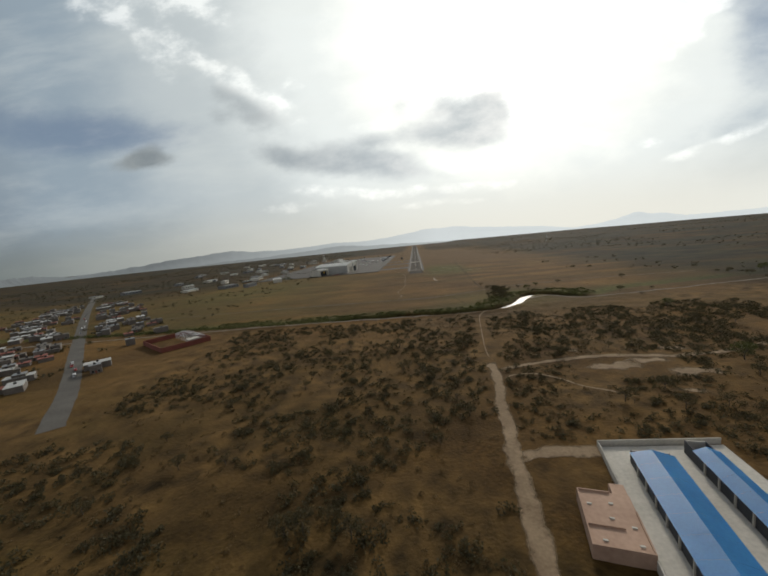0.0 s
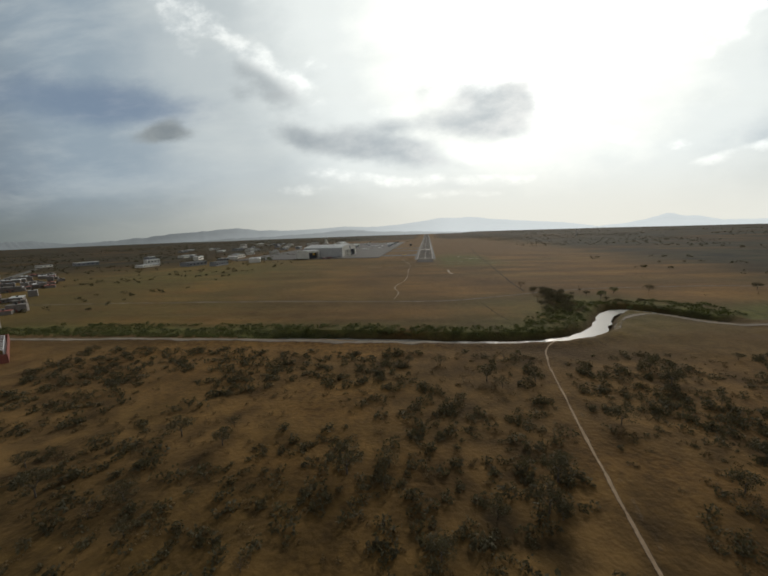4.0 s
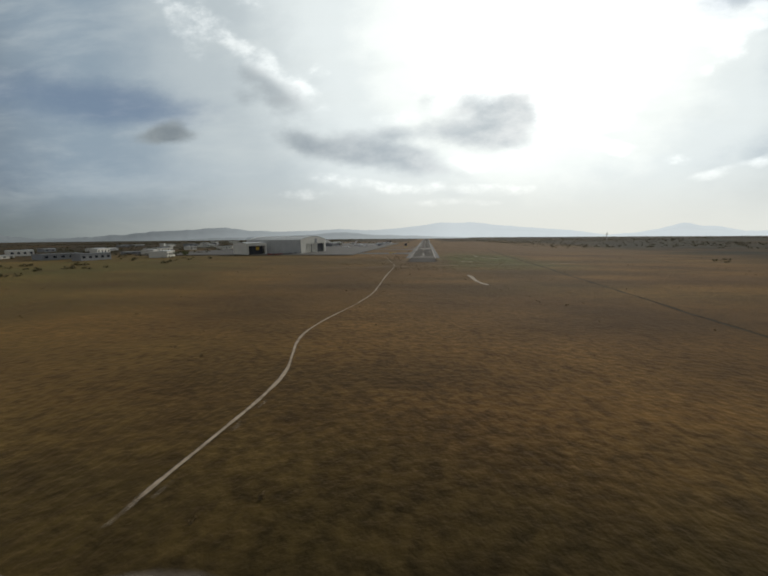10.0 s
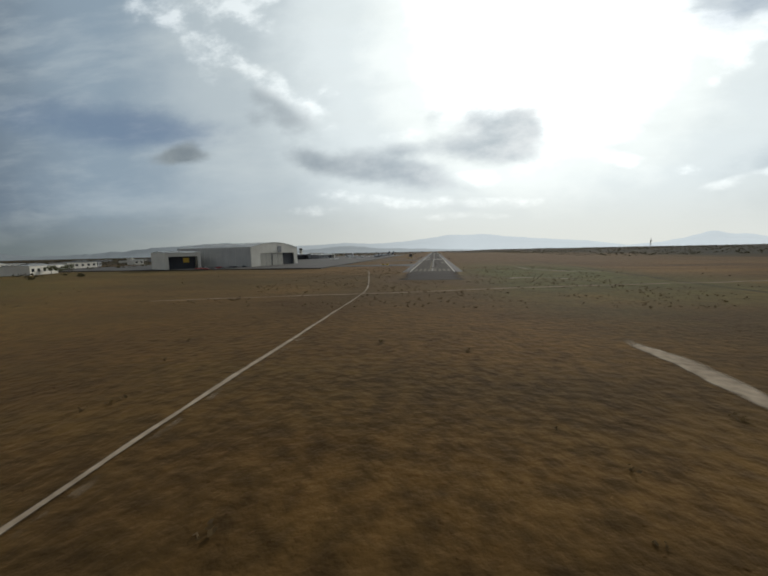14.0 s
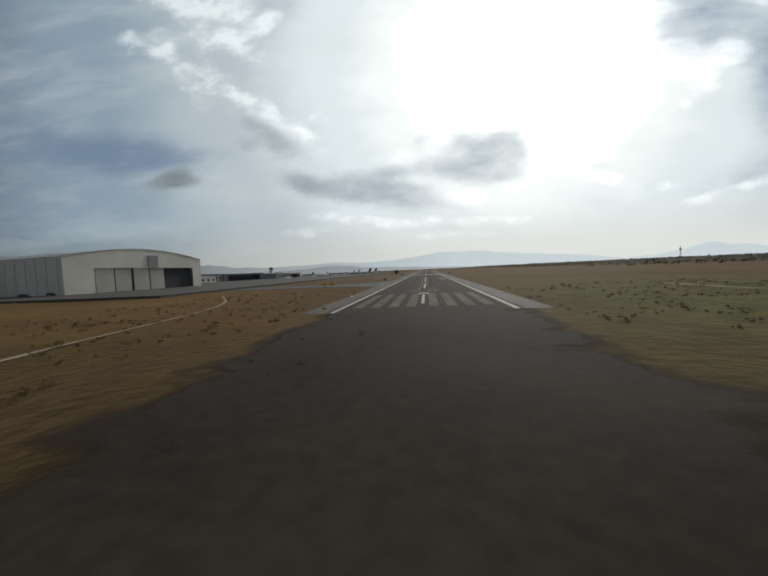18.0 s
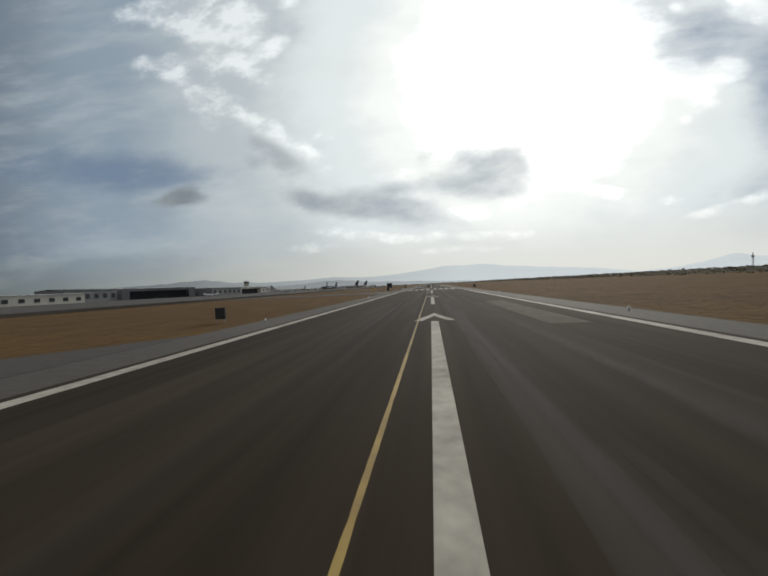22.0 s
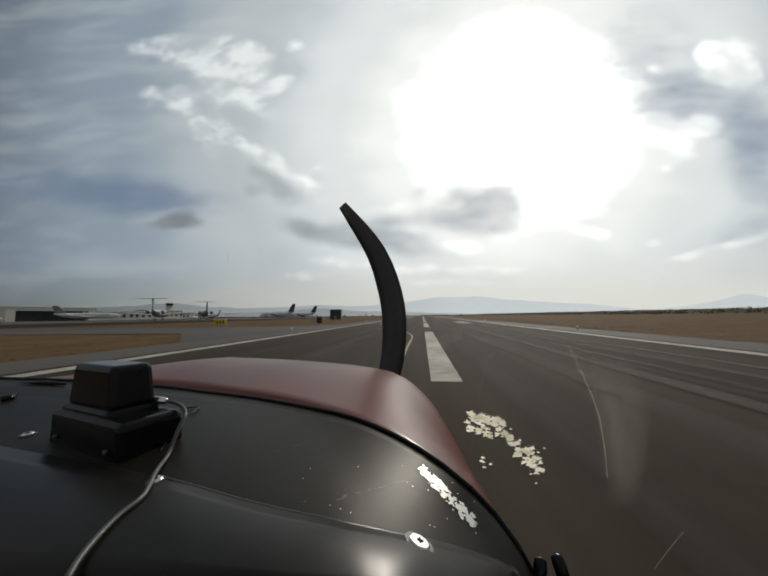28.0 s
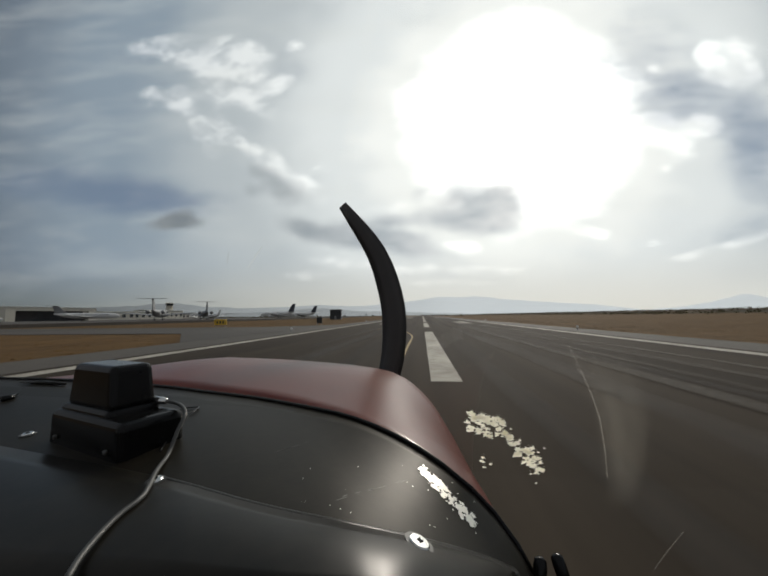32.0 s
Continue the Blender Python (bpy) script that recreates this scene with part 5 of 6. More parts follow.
def airliner(label, m, length, radius, body, tail, t_tail, name="airliner"):
    """A parked jet with its nose along +y; m puts the foot of its tail."""
    ob = thing(name, label, "airplane", m, group="parked aircraft")
    zc = radius + length * 0.045
    bm = bmesh.new()
    prof = ((-0.02, 0.12, 0.75), (0.08, 0.45, 0.45), (0.2, 0.85, 0.12), (0.32, 1, 0), (0.82, 1, 0), (0.91, 0.88, -0.08), (0.97, 0.55, -0.22), (1.0, 0.06, -0.32))
    tube(bm, [(0, f * length, zc + o * radius) for f, r, o in prof], [r * radius for f, r, o in prof], 16)
    part("fuselage", bm, body, ob, smooth=True)
    for s in (-1, 1):
        wing_part("wing", (s * radius * 0.8, length * 0.5, zc - radius * 0.5), (s * length * 0.46, length * 0.34, zc + length * 0.01), length * 0.2, length * 0.05, radius * 0.28, body, ob)
        zt = zc + radius * 0.6
        if not t_tail:
            wing_part("tailplane", (s * radius * 0.4, length * 0.05, zt), (s * length * 0.18, length * 0.0, zt + 0.4), length * 0.1, length * 0.045, radius * 0.12, body, ob)
        bm = bmesh.new()
        ey, ez, ex = (length * 0.18, zc + radius * 0.35, s * radius * 1.65) if t_tail else (length * 0.56, zc - radius * 0.95, s * length * 0.16)
        tube(bm, [(ex, ey - length * 0.05, ez), (ex, ey, ez), (ex, ey + length * 0.05, ez)], [radius * 0.3, radius * 0.52, radius * 0.46], 12)
        part("engine", bm, body, ob, smooth=True)
        bm = bmesh.new()
        tube(bm, [(s * radius * 0.9, length * 0.42, 0), (s * radius * 0.9, length * 0.42, zc - radius * 0.5)], 0.14, 6)
        part("main_gear", bm, steel, ob)
        bm = bmesh.new()
        tube(bm, [(s * radius * 0.9 - 0.25, length * 0.42, 0.5), (s * radius * 0.9 + 0.25, length * 0.42, 0.5)], 0.5, 12)
        part("wheel", bm, black_panel, ob)
        win = bmesh.new()
        for k in range(22):
            y = length * (0.3 + 0.024 * k)
            box(win, s * radius - 0.03, s * radius + 0.03, y, y + 0.32, zc + 0.25, zc + 0.7)
        part("window_row", win, glass_dark, ob)
    bm = bmesh.new()
    tube(bm, [(0, length * 0.86, 0), (0, length * 0.86, zc)], 0.12, 6)
    part("nose_gear", bm, steel, ob)
    high = length * (0.15 if t_tail else 0.2)
    fin_part("fin", length * 0.1, zc + radius * 0.7, high, length * 0.17, length * 0.085, length * 0.1, radius * 0.25, tail, ob, "dark painted tail fin" if tail is plane_dark else "")
    if t_tail:
        for s in (-1, 1):
            wing_part("tailplane", (0, -length * 0.01, zc + radius * 0.7 + high), (s * length * 0.17, -length * 0.05, zc + radius * 0.75 + high), length * 0.1, length * 0.05, radius * 0.12, tail, ob)
    return ob


airliner("white airliner with a black tail at the terminal", pose(-111, 634, 0.9, 0, 0, 75), 36, 1.9, plane_white, plane_dark, False)
airliner("white airliner with a black tail beside another", pose(-106, 680, 0.9, 0, 0, 78), 34, 1.9, plane_white, plane_dark, False)
airliner("grey T-tailed jet parked on the apron", pose(-111, 513, 0.9, 0, 0, 40), 32, 1.7, plane_grey, plane_grey, True)
airliner("weathered T-tailed jet parked on the apron", pose(-112, 478, 0.9, 0, 0, 30), 32, 1.7, plane_grey, plane_grey, True)
airliner("old white jet with a T-tail beside the hangars", pose(-190, 505, 0.9, 0, 0, -60), 28, 1.5, plane_white, plane_grey, True)
airliner("small white jet parked near the hangars", pose(-150, 440, 0.9, 0, 0, -70), 14, 0.8, plane_white, plane_white, True, name="business_jet")
airliner("white jet parked before the terminal", pose(-220, 700, 0.9, 0, 0, 70), 28, 1.6, plane_white, plane_white, False)


def light_plane(x, y, turn, label):
    ob = thing("light_airplane", label, "airplane", pose(x, y, 0.9, 0, 0, turn), group="parked light aircraft")
    bm = bmesh.new()
    tube(bm, [(0, -4, 1.6), (0, -1, 1.4), (0, 1, 1.35), (0, 2.6, 1.2), (0, 3.1, 1.15)], [0.15, 0.5, 0.62, 0.5, 0.2], 10)
    part("fuselage", bm, plane_white, ob, smooth=True)
    for s in (-1, 1):
        wing_part("wing", (0, 0.9, 2.05), (s * 5.3, 0.8, 2.2), 1.6, 1.2, 0.14, plane_white, ob)
        wing_part("tailplane", (0, -3.7, 1.65), (s * 1.7, -3.8, 1.65), 1.0, 0.7, 0.07, plane_white, ob)
        bm = bmesh.new()
        tube(bm, [(s * 1.2 - 0.1, 0.4, 0.25), (s * 1.2 + 0.1, 0.4, 0.25)], 0.25, 10)
        part("wheel", bm, black_panel, ob)
        bm = bmesh.new()
        tube(bm, [(s * 0.4, 0.5, 0.95), (s * 1.15, 0.4, 0.25)], 0.06, 6)
        part("gear_leg", bm, steel, ob)
    fin_part("fin", -3.6, 1.7, 1.4, 1.3, 0.7, 0.5, 0.1, plane_white, ob)
    bm = bmesh.new()
    tube(bm, [(0, 2.7, 0.0), (0, 2.7, 1.1)], 0.07, 6)
    part("nose_gear", bm, steel, ob)


for x, y, t in ((-165, 350, 40), (-178, 372, -30), (-190, 398, 60), (-160, 425, 100), (-150, 560, 20), (-170, 590, -50), (-142, 700, 30)):
    light_plane(x, y, t, "small white high-wing airplane on the apron")


def car(x, y, turn, colour, label, long=4.4, high=1.5, name="car", z=0.9):
    ob = thing(name, label, "car", pose(x, y, z, 0, 0, turn), group="parked cars")
    bm = bmesh.new()
    if high > 1.9:
        prism(bm, [(-long / 2, 0.35), (long / 2, 0.35), (long / 2, 1.1), (long * 0.42, high), (-long / 2, high)], -0.95, 0.95)
    else:
        prism(bm, [(-long / 2, 0.3), (long / 2, 0.3), (long / 2, 0.75), (long * 0.24, 0.9), (long * 0.1, high), (-long * 0.3, high), (-long * 0.44, 0.92), (-long / 2, 0.85)], -0.85, 0.85)
    part("body", bm, colour, ob)
    bm = bmesh.new()
    box(bm, -long * 0.28, long * 0.2, -0.87, 0.87, high * 0.64, high * 0.9)
    part("side_glass", bm, glass_dark, ob)
    for sx in (-0.31, 0.31):
        for s in (-1, 1):
            bm = bmesh.new()
            tube(bm, [(sx * long, s * 0.72, 0.32), (sx * long, s * 0.9, 0.32)], 0.32, 12)
            part("wheel", bm, black_panel, ob)
    return ob


car_red = surface("red_car_paint", (0.28, 0.03, 0.025), (0.36, 0.05, 0.04), rough=0.3, grain=1.0, stain=0.3, bump=0.0)
cars = [(-205, 112, 80, plane_white, "white panel van beside the hangar", 5.2, 2.2, "van")]
rng = random.Random(91)
for k in range(18):
    cars.append((-186 - rng.uniform(3, 34), 55 + k * 2.6 + rng.uniform(-0.6, 0.6), rng.uniform(-20, 20), rng.choice((plane_white, plane_grey, plane_dark, car_red)), "parked car on the lot beside the hangar", 4.3, 1.5, "car"))
for c in cars:
    car(*c)

# ---- signs and lights along the runway ----
def guidance_sign(x, y, w=2.6, h=1.1, mat=yellow_sheet, label="yellow taxiway guidance sign on short legs"):
    ob = thing("guidance_sign", label, "sign", pose(x, y, 0.12), group="airfield signs")
    bm = bmesh.new()
    box(bm, -w / 2, w / 2, -0.12, 0.12, 0.35, 0.35 + h, 0.03)
    part("panel", bm, mat, ob)
    for s in (-0.38, 0.38):
        bm = bmesh.new()
        tube(bm, [(s * w, 0, -0.3), (s * w, 0, 0.35)], 0.05, 6)
        part("leg", bm, steel, ob)
    if mat is yellow_sheet:
        for k in range(3):
            bm = bmesh.new()
            box(bm, (-0.3 + 0.24 * k) * w, (-0.17 + 0.24 * k) * w, -0.135, -0.122, 0.35 + h * 0.25, 0.35 + h * 0.75)
            part("writing_bar", bm, black_panel, ob)


for x, y in ((-44, 106), (-48, 107.5), (-44.5, 376), (-41, 412)):
    guidance_sign(x, y)
for x, y in ((-23, 420), (-24, 306), (-24, 152), (23, 306)):
    guidance_sign(x, y, 1.2, 1.3, black_panel, "dark distance marker board beside the runway")
post = thing("edge_light", "small white runway edge light on a stub", "light", pose(17.6, 30, 0.03), group="runway edge lights")
bm = bmesh.new()
tube(bm, [(0, 0, 0), (0, 0, 0.3)], 0.06, 8)
part("stub", bm, steel, post)
bm = bmesh.new()
tube(bm, [(0, 0, 0.3), (0, 0, 0.42), (0, 0, 0.5)], [0.13, 0.12, 0.05], 10)
part("lens", bm, plane_white, post)
for k in range(16):
    for s in (-1, 1):
        if k or s < 0:
            copy_thing(post, pose(s * 17.6, 30 + 60 * k, 0.03))

# ---- town and yards below the approach ----
def house_kind(w, d, h, roof_mat, wall_mat, label):
    ob = thing("house", label, "house", group="houses of the town")
    bm = bmesh.new()
    box(bm, -w / 2, w / 2, -d / 2, d / 2, -0.3, h)
    part("wall_block", bm, wall_mat, ob)
    bm = bmesh.new()
    box(bm, -w / 2 - 0.2, w / 2 + 0.2, -d / 2 - 0.2, d / 2 + 0.2, h + 0.004, h + 0.28)
    part("roof", bm, roof_mat, ob)
    bm = bmesh.new()
    box(bm, -0.8, 0.6, -0.7, 0.7, h + 0.28, h + 1.5, 0.1)
    part("water_tank", bm, black_panel, ob)
    for s in (-1, 1):
        bm = bmesh.new()
        box(bm, s * w * 0.25 - 0.6, s * w * 0.25 + 0.6, -d / 2 - 0.06, -d / 2, 1.0, 2.2)
        part("window", bm, glass_dark, ob)
    bm = bmesh.new()
    box(bm, -0.5, 0.5, -d / 2 - 0.06, -d / 2, 0, 2.1)
    part("door", bm, red_wall, ob)
    return ob


dull_roof = surface("dull_flat_roof", (0.06, 0.053, 0.046), (0.15, 0.135, 0.115), rough=0.9, grain=0.6, stain=0.04, bump=0.1, world=True)
homes = [house_kind(9, 8, 3.2, dull_roof, brick_mat, "flat-roofed concrete house with a roof tank"), house_kind(12, 7, 5.8, dull_roof, brick_mat, "two-storey pale house with a flat roof"),
         house_kind(8, 10, 3.0, red_wall, brick_mat, "low house with a red-brown roof"), house_kind(16, 9, 4.2, side_sheet, brick_mat, "workshop with a pale sheet roof"), house_kind(7, 7, 6.0, grey_sheet, brick_mat, "narrow grey two-storey house")]
rng = random.Random(63)
first = set()
for k in range(335):
    f = rng.random() ** 1.1
    rx, ry = -235 - 420 * f, -600 + 430 * f
    off = rng.choice((-1, 1)) * rng.uniform(13, 70) if rng.random() < 0.62 else -rng.uniform(20, 330)
    x, y = rx + off * 0.71, ry + off * 0.71
    if -272 < x < -175 and -560 < y < -460 or x > -235 or abs(y + 480) < 14:
        continue
    i = rng.randrange(5)
    m = pose(x, y, ground_z(x, y), 0, 0, 45 + rng.choice((0, 90, 180, 270)) + rng.uniform(-6, 6))
    if i in first:
        copy_thing(homes[i], m)
    else:
        first.add(i)
        homes[i].matrix_basis = m
street = surface("town_street", (0.07, 0.065, 0.058), (0.13, 0.12, 0.105), rough=0.9, grain=1.0, stain=0.06, bump=0.1, world=True, spec=0.2)
track("town_street", "grey paved street between the houses", [(-180, -660), (-235, -600), (-366, -471), (-600, -235), (-900, 80)], 11, street, 2, 0.05, 20)
for k in range(14):
    f = rng.random()
    car(-235 - 330 * f + rng.choice((-2, 2)), -600 + 330 * f, -45 + rng.choice((0, 180)), rng.choice((plane_white, plane_grey, car_red, plane_dark)), "car on the town street", z=0.3)


def compound():
    ob = thing("walled_compound", "red-brown walled compound with white steel frames", "compound", pose(-224, -510, 0, 0, 0, -36))
    for x0, x1, y0, y1 in ((-26, 26, -20, -19.6), (-26, 26, 19.6, 20), (-26, -25.6, -19.5, 19.5), (25.6, 26, -19.5, 19.5)):
        bm = bmesh.new()
        box(bm, x0, x1, y0, y1, -0.4, 4.2)
        part("wall", bm, red_wall, ob)
    for k in range(9):
        x = -20 + k * 4.6
        bm = bmesh.new()
        tube(bm, [(x, 6, 0), (x, 6, 4.6), (x, 12, 6.0), (x, 18.5, 4.6), (x, 18.5, 0)], 0.22, 6)
        part("steel_frame", bm, plane_white, ob, "white steel frame")
    for y, z in ((6, 4.6), (12, 6.05), (18.5, 4.6)):
        bm = bmesh.new()
        tube(bm, [(-20, y, z), (17, y, z)], 0.16, 6)
        part("purlin", bm, plane_white, ob)
    bm = bmesh.new()
    box(bm, 18, 25, 2, 12, 0, 5.2)
    part("gatehouse", bm, concrete, ob)
    return ob


compound()


def blue_shed(p, q, w, h, label):
    m, n = along(p, q, 0.2)
    ob = thing("warehouse", label, "warehouse", m, group="blue-roofed warehouses")
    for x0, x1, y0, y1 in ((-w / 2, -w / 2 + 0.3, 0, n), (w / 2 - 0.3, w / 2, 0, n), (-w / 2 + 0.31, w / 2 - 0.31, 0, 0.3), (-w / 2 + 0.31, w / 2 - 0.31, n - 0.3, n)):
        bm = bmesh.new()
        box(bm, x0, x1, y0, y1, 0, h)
        # long walls near black, end walls concrete
        part("wall", bm, dark_matt if x1 - x0 < 1 else concrete, ob)
    for k in range(int(n / 6)):
        for s in (-1, 1):
            bm = bmesh.new()
            z = h + 1.6
            bm.faces.new([bm.verts.new(v) for v in ((0, k * 6, z), (s * (w / 2 + 0.7), k * 6, h + 0.1), (s * (w / 2 + 0.7), k * 6 + 5.97, h + 0.1), (0, k * 6 + 5.97, z))])
            bmesh.ops.solidify(bm, geom=bm.faces[:], thickness=0.12)
            bmesh.ops.recalc_face_normals(bm, faces=bm.faces)
            part("roof_sheet", bm, blue_sheet, ob)
        for s in (-1, 1):
            bm = bmesh.new()
            box(bm, s * (w / 2 + 0.25) - 0.2, s * (w / 2 + 0.25) + 0.2, k * 6 + 0.5, k * 6 + 0.9, 0, h)
            part("buttress", bm, concrete, ob)
    return ob


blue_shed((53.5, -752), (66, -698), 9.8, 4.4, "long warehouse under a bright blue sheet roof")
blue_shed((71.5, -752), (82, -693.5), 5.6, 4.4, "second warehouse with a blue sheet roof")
bm = bmesh.new()
bm.faces.new([bm.verts.new(p) for p in ((57, -689, 0.62), (93, -690, 0.62), (82, -770, 0.62), (39, -770, 0.62))])
bmesh.ops.recalc_face_normals(bm, faces=bm.faces)
for f in bm.faces:
    if f.normal.z < 0:
        f.normal_flip()
bmesh.ops.solidify(bm, geom=bm.faces[:], thickness=0.6)
single("warehouse_yard", bm, concrete, "pale concrete yard round the warehouses", "pavement", "structure")


def roofless_house():
    ob = thing("roofless_building", "unfinished pink concrete building without a roof", "building", pose(43, -721, 0.2, 0, 0, -14))
    bm = bmesh.new()
    box(bm, -6, 6, -9, 9, -0.5, 3.0)
    part("roof_slab", bm, pink_floor, ob, "bare pink roof slab")
    for x0, x1, y0, y1 in ((-6, -5.7, -9, 9), (5.7, 6, -9, 3), (-5.69, 1.5, 8.7, 9), (-5.69, 5.69, -9, -8.7), (-5.69, 2, -3, -2.75)):
        bm = bmesh.new()
        box(bm, x0, x1, y0, y1, 3.0, 3.5)
        part("parapet", bm, pink_floor, ob)
    for x, y in ((-4, 4), (1, 5), (4, -2), (-3, -7), (4, -7), (0, 0)):
        bm = bmesh.new()
        box(bm, x - 0.5, x + 0.5, y - 0.25, y + 0.25, 3.0, 3.3)
        part("rubble_block", bm, concrete, ob)
    bm = bmesh.new()
    box(bm, 2.5, 6, 9.01, 13.5, -0.5, 2.6)
    part("annexe", bm, pink_floor, ob)


roofless_house()
for x0, y0, x1, y1 in ((56, -689, 38, -770), (56, -688, 93, -689)):
    m, n = along((x0, y0), (x1, y1), 0.2)
    bm = bmesh.new()
    box(bm, -0.15, 0.15, 0, n, -0.3, 2.2)
    single("boundary_wall", bm, concrete, "low concrete boundary wall", "wall", "structure", m=m)
# heaps of rubble on the cleared ground
rng = random.Random(8)
for k in range(26):
    x, y = 96 + rng.uniform(-22, 45), -626 + rng.uniform(-16, 34)
    bm = bmesh.new()
    bmesh.ops.create_icosphere(bm, subdivisions=2, radius=1)
    for v in bm.verts:
        v.co *= 1 + 0.5 * noise.noise(v.co * 2 + Vector((k, 0, 0)))
        v.co.z = max(v.co.z * 0.4, -0.1)
    s = rng.uniform(1.2, 3.6)
    single("rubble_heap", bm, chalk, "heap of pale rubble on cleared ground", "rubble", group="rubble heaps", m=pose(x, y, ground_z(x, y)) @ Matrix.Diagonal((s * rng.uniform(0.7, 1.8), s, s, 1)))

# ---- the aircraft's nose, standing where the landing roll ends ----
EYE = Vector((-0.67, 346.8, 1.97))
dash_black = surface("scuffed_black_vinyl", (0.007, 0.006, 0.0045), (0.0165, 0.0138, 0.0098), rough=0.42, spec=0.085, grain=60.0, stain=5.0, bump=0.06, bump_scale=220.0)
cowl_red = surface("dull_red_paint", (0.1, 0.022, 0.014), (0.15, 0.036, 0.024), rough=0.3, spec=0.18, grain=14.0, stain=1.6, bump=0.03, bump_scale=60.0)
box_black = surface("glossy_black_plastic", (0.003, 0.003, 0.003), (0.007, 0.007, 0.007), rough=0.2, spec=0.16, grain=30.0, stain=4.0, bump=0.02, bump_scale=150.0)
lip_black = surface("glossy_black_sheet", (0.007, 0.0065, 0.005), (0.017, 0.0145, 0.0105), rough=0.32, spec=0.17, grain=40.0, stain=5.0, bump=0.05, bump_scale=90.0)
cable_grey = surface("grey_cable", (0.035, 0.035, 0.032), (0.07, 0.07, 0.065), rough=0.5, grain=40.0, stain=6.0, bump=0.0)
chip_white = surface("bare_chipped_metal", (0.82, 0.8, 0.74), (0.95, 0.94, 0.9), rough=0.4, metal=1.0, grain=30.0, stain=6.0, bump=0.1)
chrome = surface("worn_chrome", (0.5, 0.5, 0.48), (0.7, 0.7, 0.68), rough=0.25, metal=1.0, grain=40.0, stain=6.0, bump=0.0)
dash_black.node_tree.nodes["Principled BSDF"].inputs["Specular Tint"].default_value = (1.0, 0.92, 0.76, 1)
nose = thing("airplane_nose", "light airplane nose with red cowling and black dashboard", "airplane", Matrix.Translation(EYE))


def along_slopes(keys, n):
    """Evenly spaced points on a smooth curve given by sideways slope, upward slope and depth ahead of the eye."""
    pts = spline([Vector((u * d, d, v * d)) for u, v, d in keys], 0.01)
    return [pts[round(k * (len(pts) - 1) / (n - 1))] for k in range(n)]


def loft(rows, name, mat, label, thick=0.004, crown=0.0):
    """A smooth skin over rows of points."""
    bm = bmesh.new()
    grid = [[bm.verts.new(p) for p in r] for r in rows]
    for a, b in zip(grid, grid[1:]):
        for k in range(len(a) - 1):
            bm.faces.new((a[k], a[k + 1], b[k + 1], b[k]))
    bmesh.ops.recalc_face_normals(bm, faces=bm.faces)
    if sum(f.normal.z for f in bm.faces) < 0:
        bmesh.ops.reverse_faces(bm, faces=bm.faces)
    bmesh.ops.solidify(bm, geom=bm.faces[:], thickness=thick)
    return part(name, bm, mat, nose, label, smooth=True)


N = 41
far_edge = along_slopes([(-1.688, -0.195, 0.86), (-1.201, -0.2, 0.83), (-0.823, -0.217, 0.8), (-0.66, -0.233, 0.76), (-0.503, -0.249, 0.72), (-0.382, -0.267, 0.68), (-0.235, -0.294, 0.635), (-0.121, -0.331, 0.6), (-0.011, -0.385, 0.565), (0.082, -0.448, 0.54), (0.159, -0.515, 0.52), (0.22, -0.587, 0.505), (0.274, -0.67, 0.485), (0.3, -0.725, 0.475)], N)
near_edge = along_slopes([(-2.698, -0.978, 0.235), (-1.869, -0.923, 0.235), (-1.32, -0.889, 0.235), (-0.985, -0.863, 0.235), (-0.671, -0.839, 0.235), (-0.376, -0.817, 0.24), (-0.099, -0.796, 0.26), (0.034, -0.786, 0.29), (0.163, -0.776, 0.34), (0.238, -0.77, 0.39), (0.303, -0.765, 0.45)], N)
deck = []
for k in range(9):
    f = k / 8
    deck.append([a.lerp(b, f) + Vector((0, 0, 0.003 * math.sin(math.pi * f))) for a, b in zip(near_edge, far_edge)])
dashboard = loft(deck, "dashboard_top", dash_black, "scuffed black dashboard top")
loft([[p + Vector((0, 0, -0.0)) for p in near_edge], [p + Vector((0, -0.02, -0.25)) for p in near_edge], [Vector((p.x * 0.9, p.y, -0.85)) for p in near_edge]], "bulkhead", dash_black, "black bulkhead under the dashboard")
bm = bmesh.new()
tube(bm, [p + Vector((0, 0.004, 0.002)) for p in far_edge], 0.0035, 8)
part("edge_trim", bm, box_black, nose, "black rubber edge trim", smooth=True)
front = along_slopes([(-1.684, -0.29, 1.2), (-1.166, -0.25, 1.35), (-0.95, -0.215, 1.45), (-0.824, -0.188, 1.5), (-0.663, -0.159, 1.53), (-0.537, -0.143, 1.55), (-0.383, -0.14, 1.55), (-0.234, -0.144, 1.5), (-0.119, -0.156, 1.46), (-0.048, -0.183, 1.38), (0.02, -0.244, 1.2), (0.085, -0.349, 0.95), (0.132, -0.44, 0.75), (0.158, -0.5, 0.62), (0.19, -0.57, 0.57), (0.22, -0.64, 0.54)], N)
skin = []
for k in range(11):
    f = k / 10
    skin.append([(a + Vector((0, 0.012, -0.006))).lerp(b, f) + Vector((0, 0, 0.05 * math.sin(math.pi * f) * (1 - abs(i / (N - 1) - 0.45) * 1.6))) for i, (a, b) in enumerate(zip(far_edge, front))])
skin.append([p + Vector((0, 0.06, -0.09)) for p in front])
skin.append([Vector((p.x * 0.9 + 0.02, p.y + 0.1, -0.95)) for p in front])
loft(skin, "cowling", cowl_red, "dull red metal engine cowling")
from mathutils.bvhtree import BVHTree
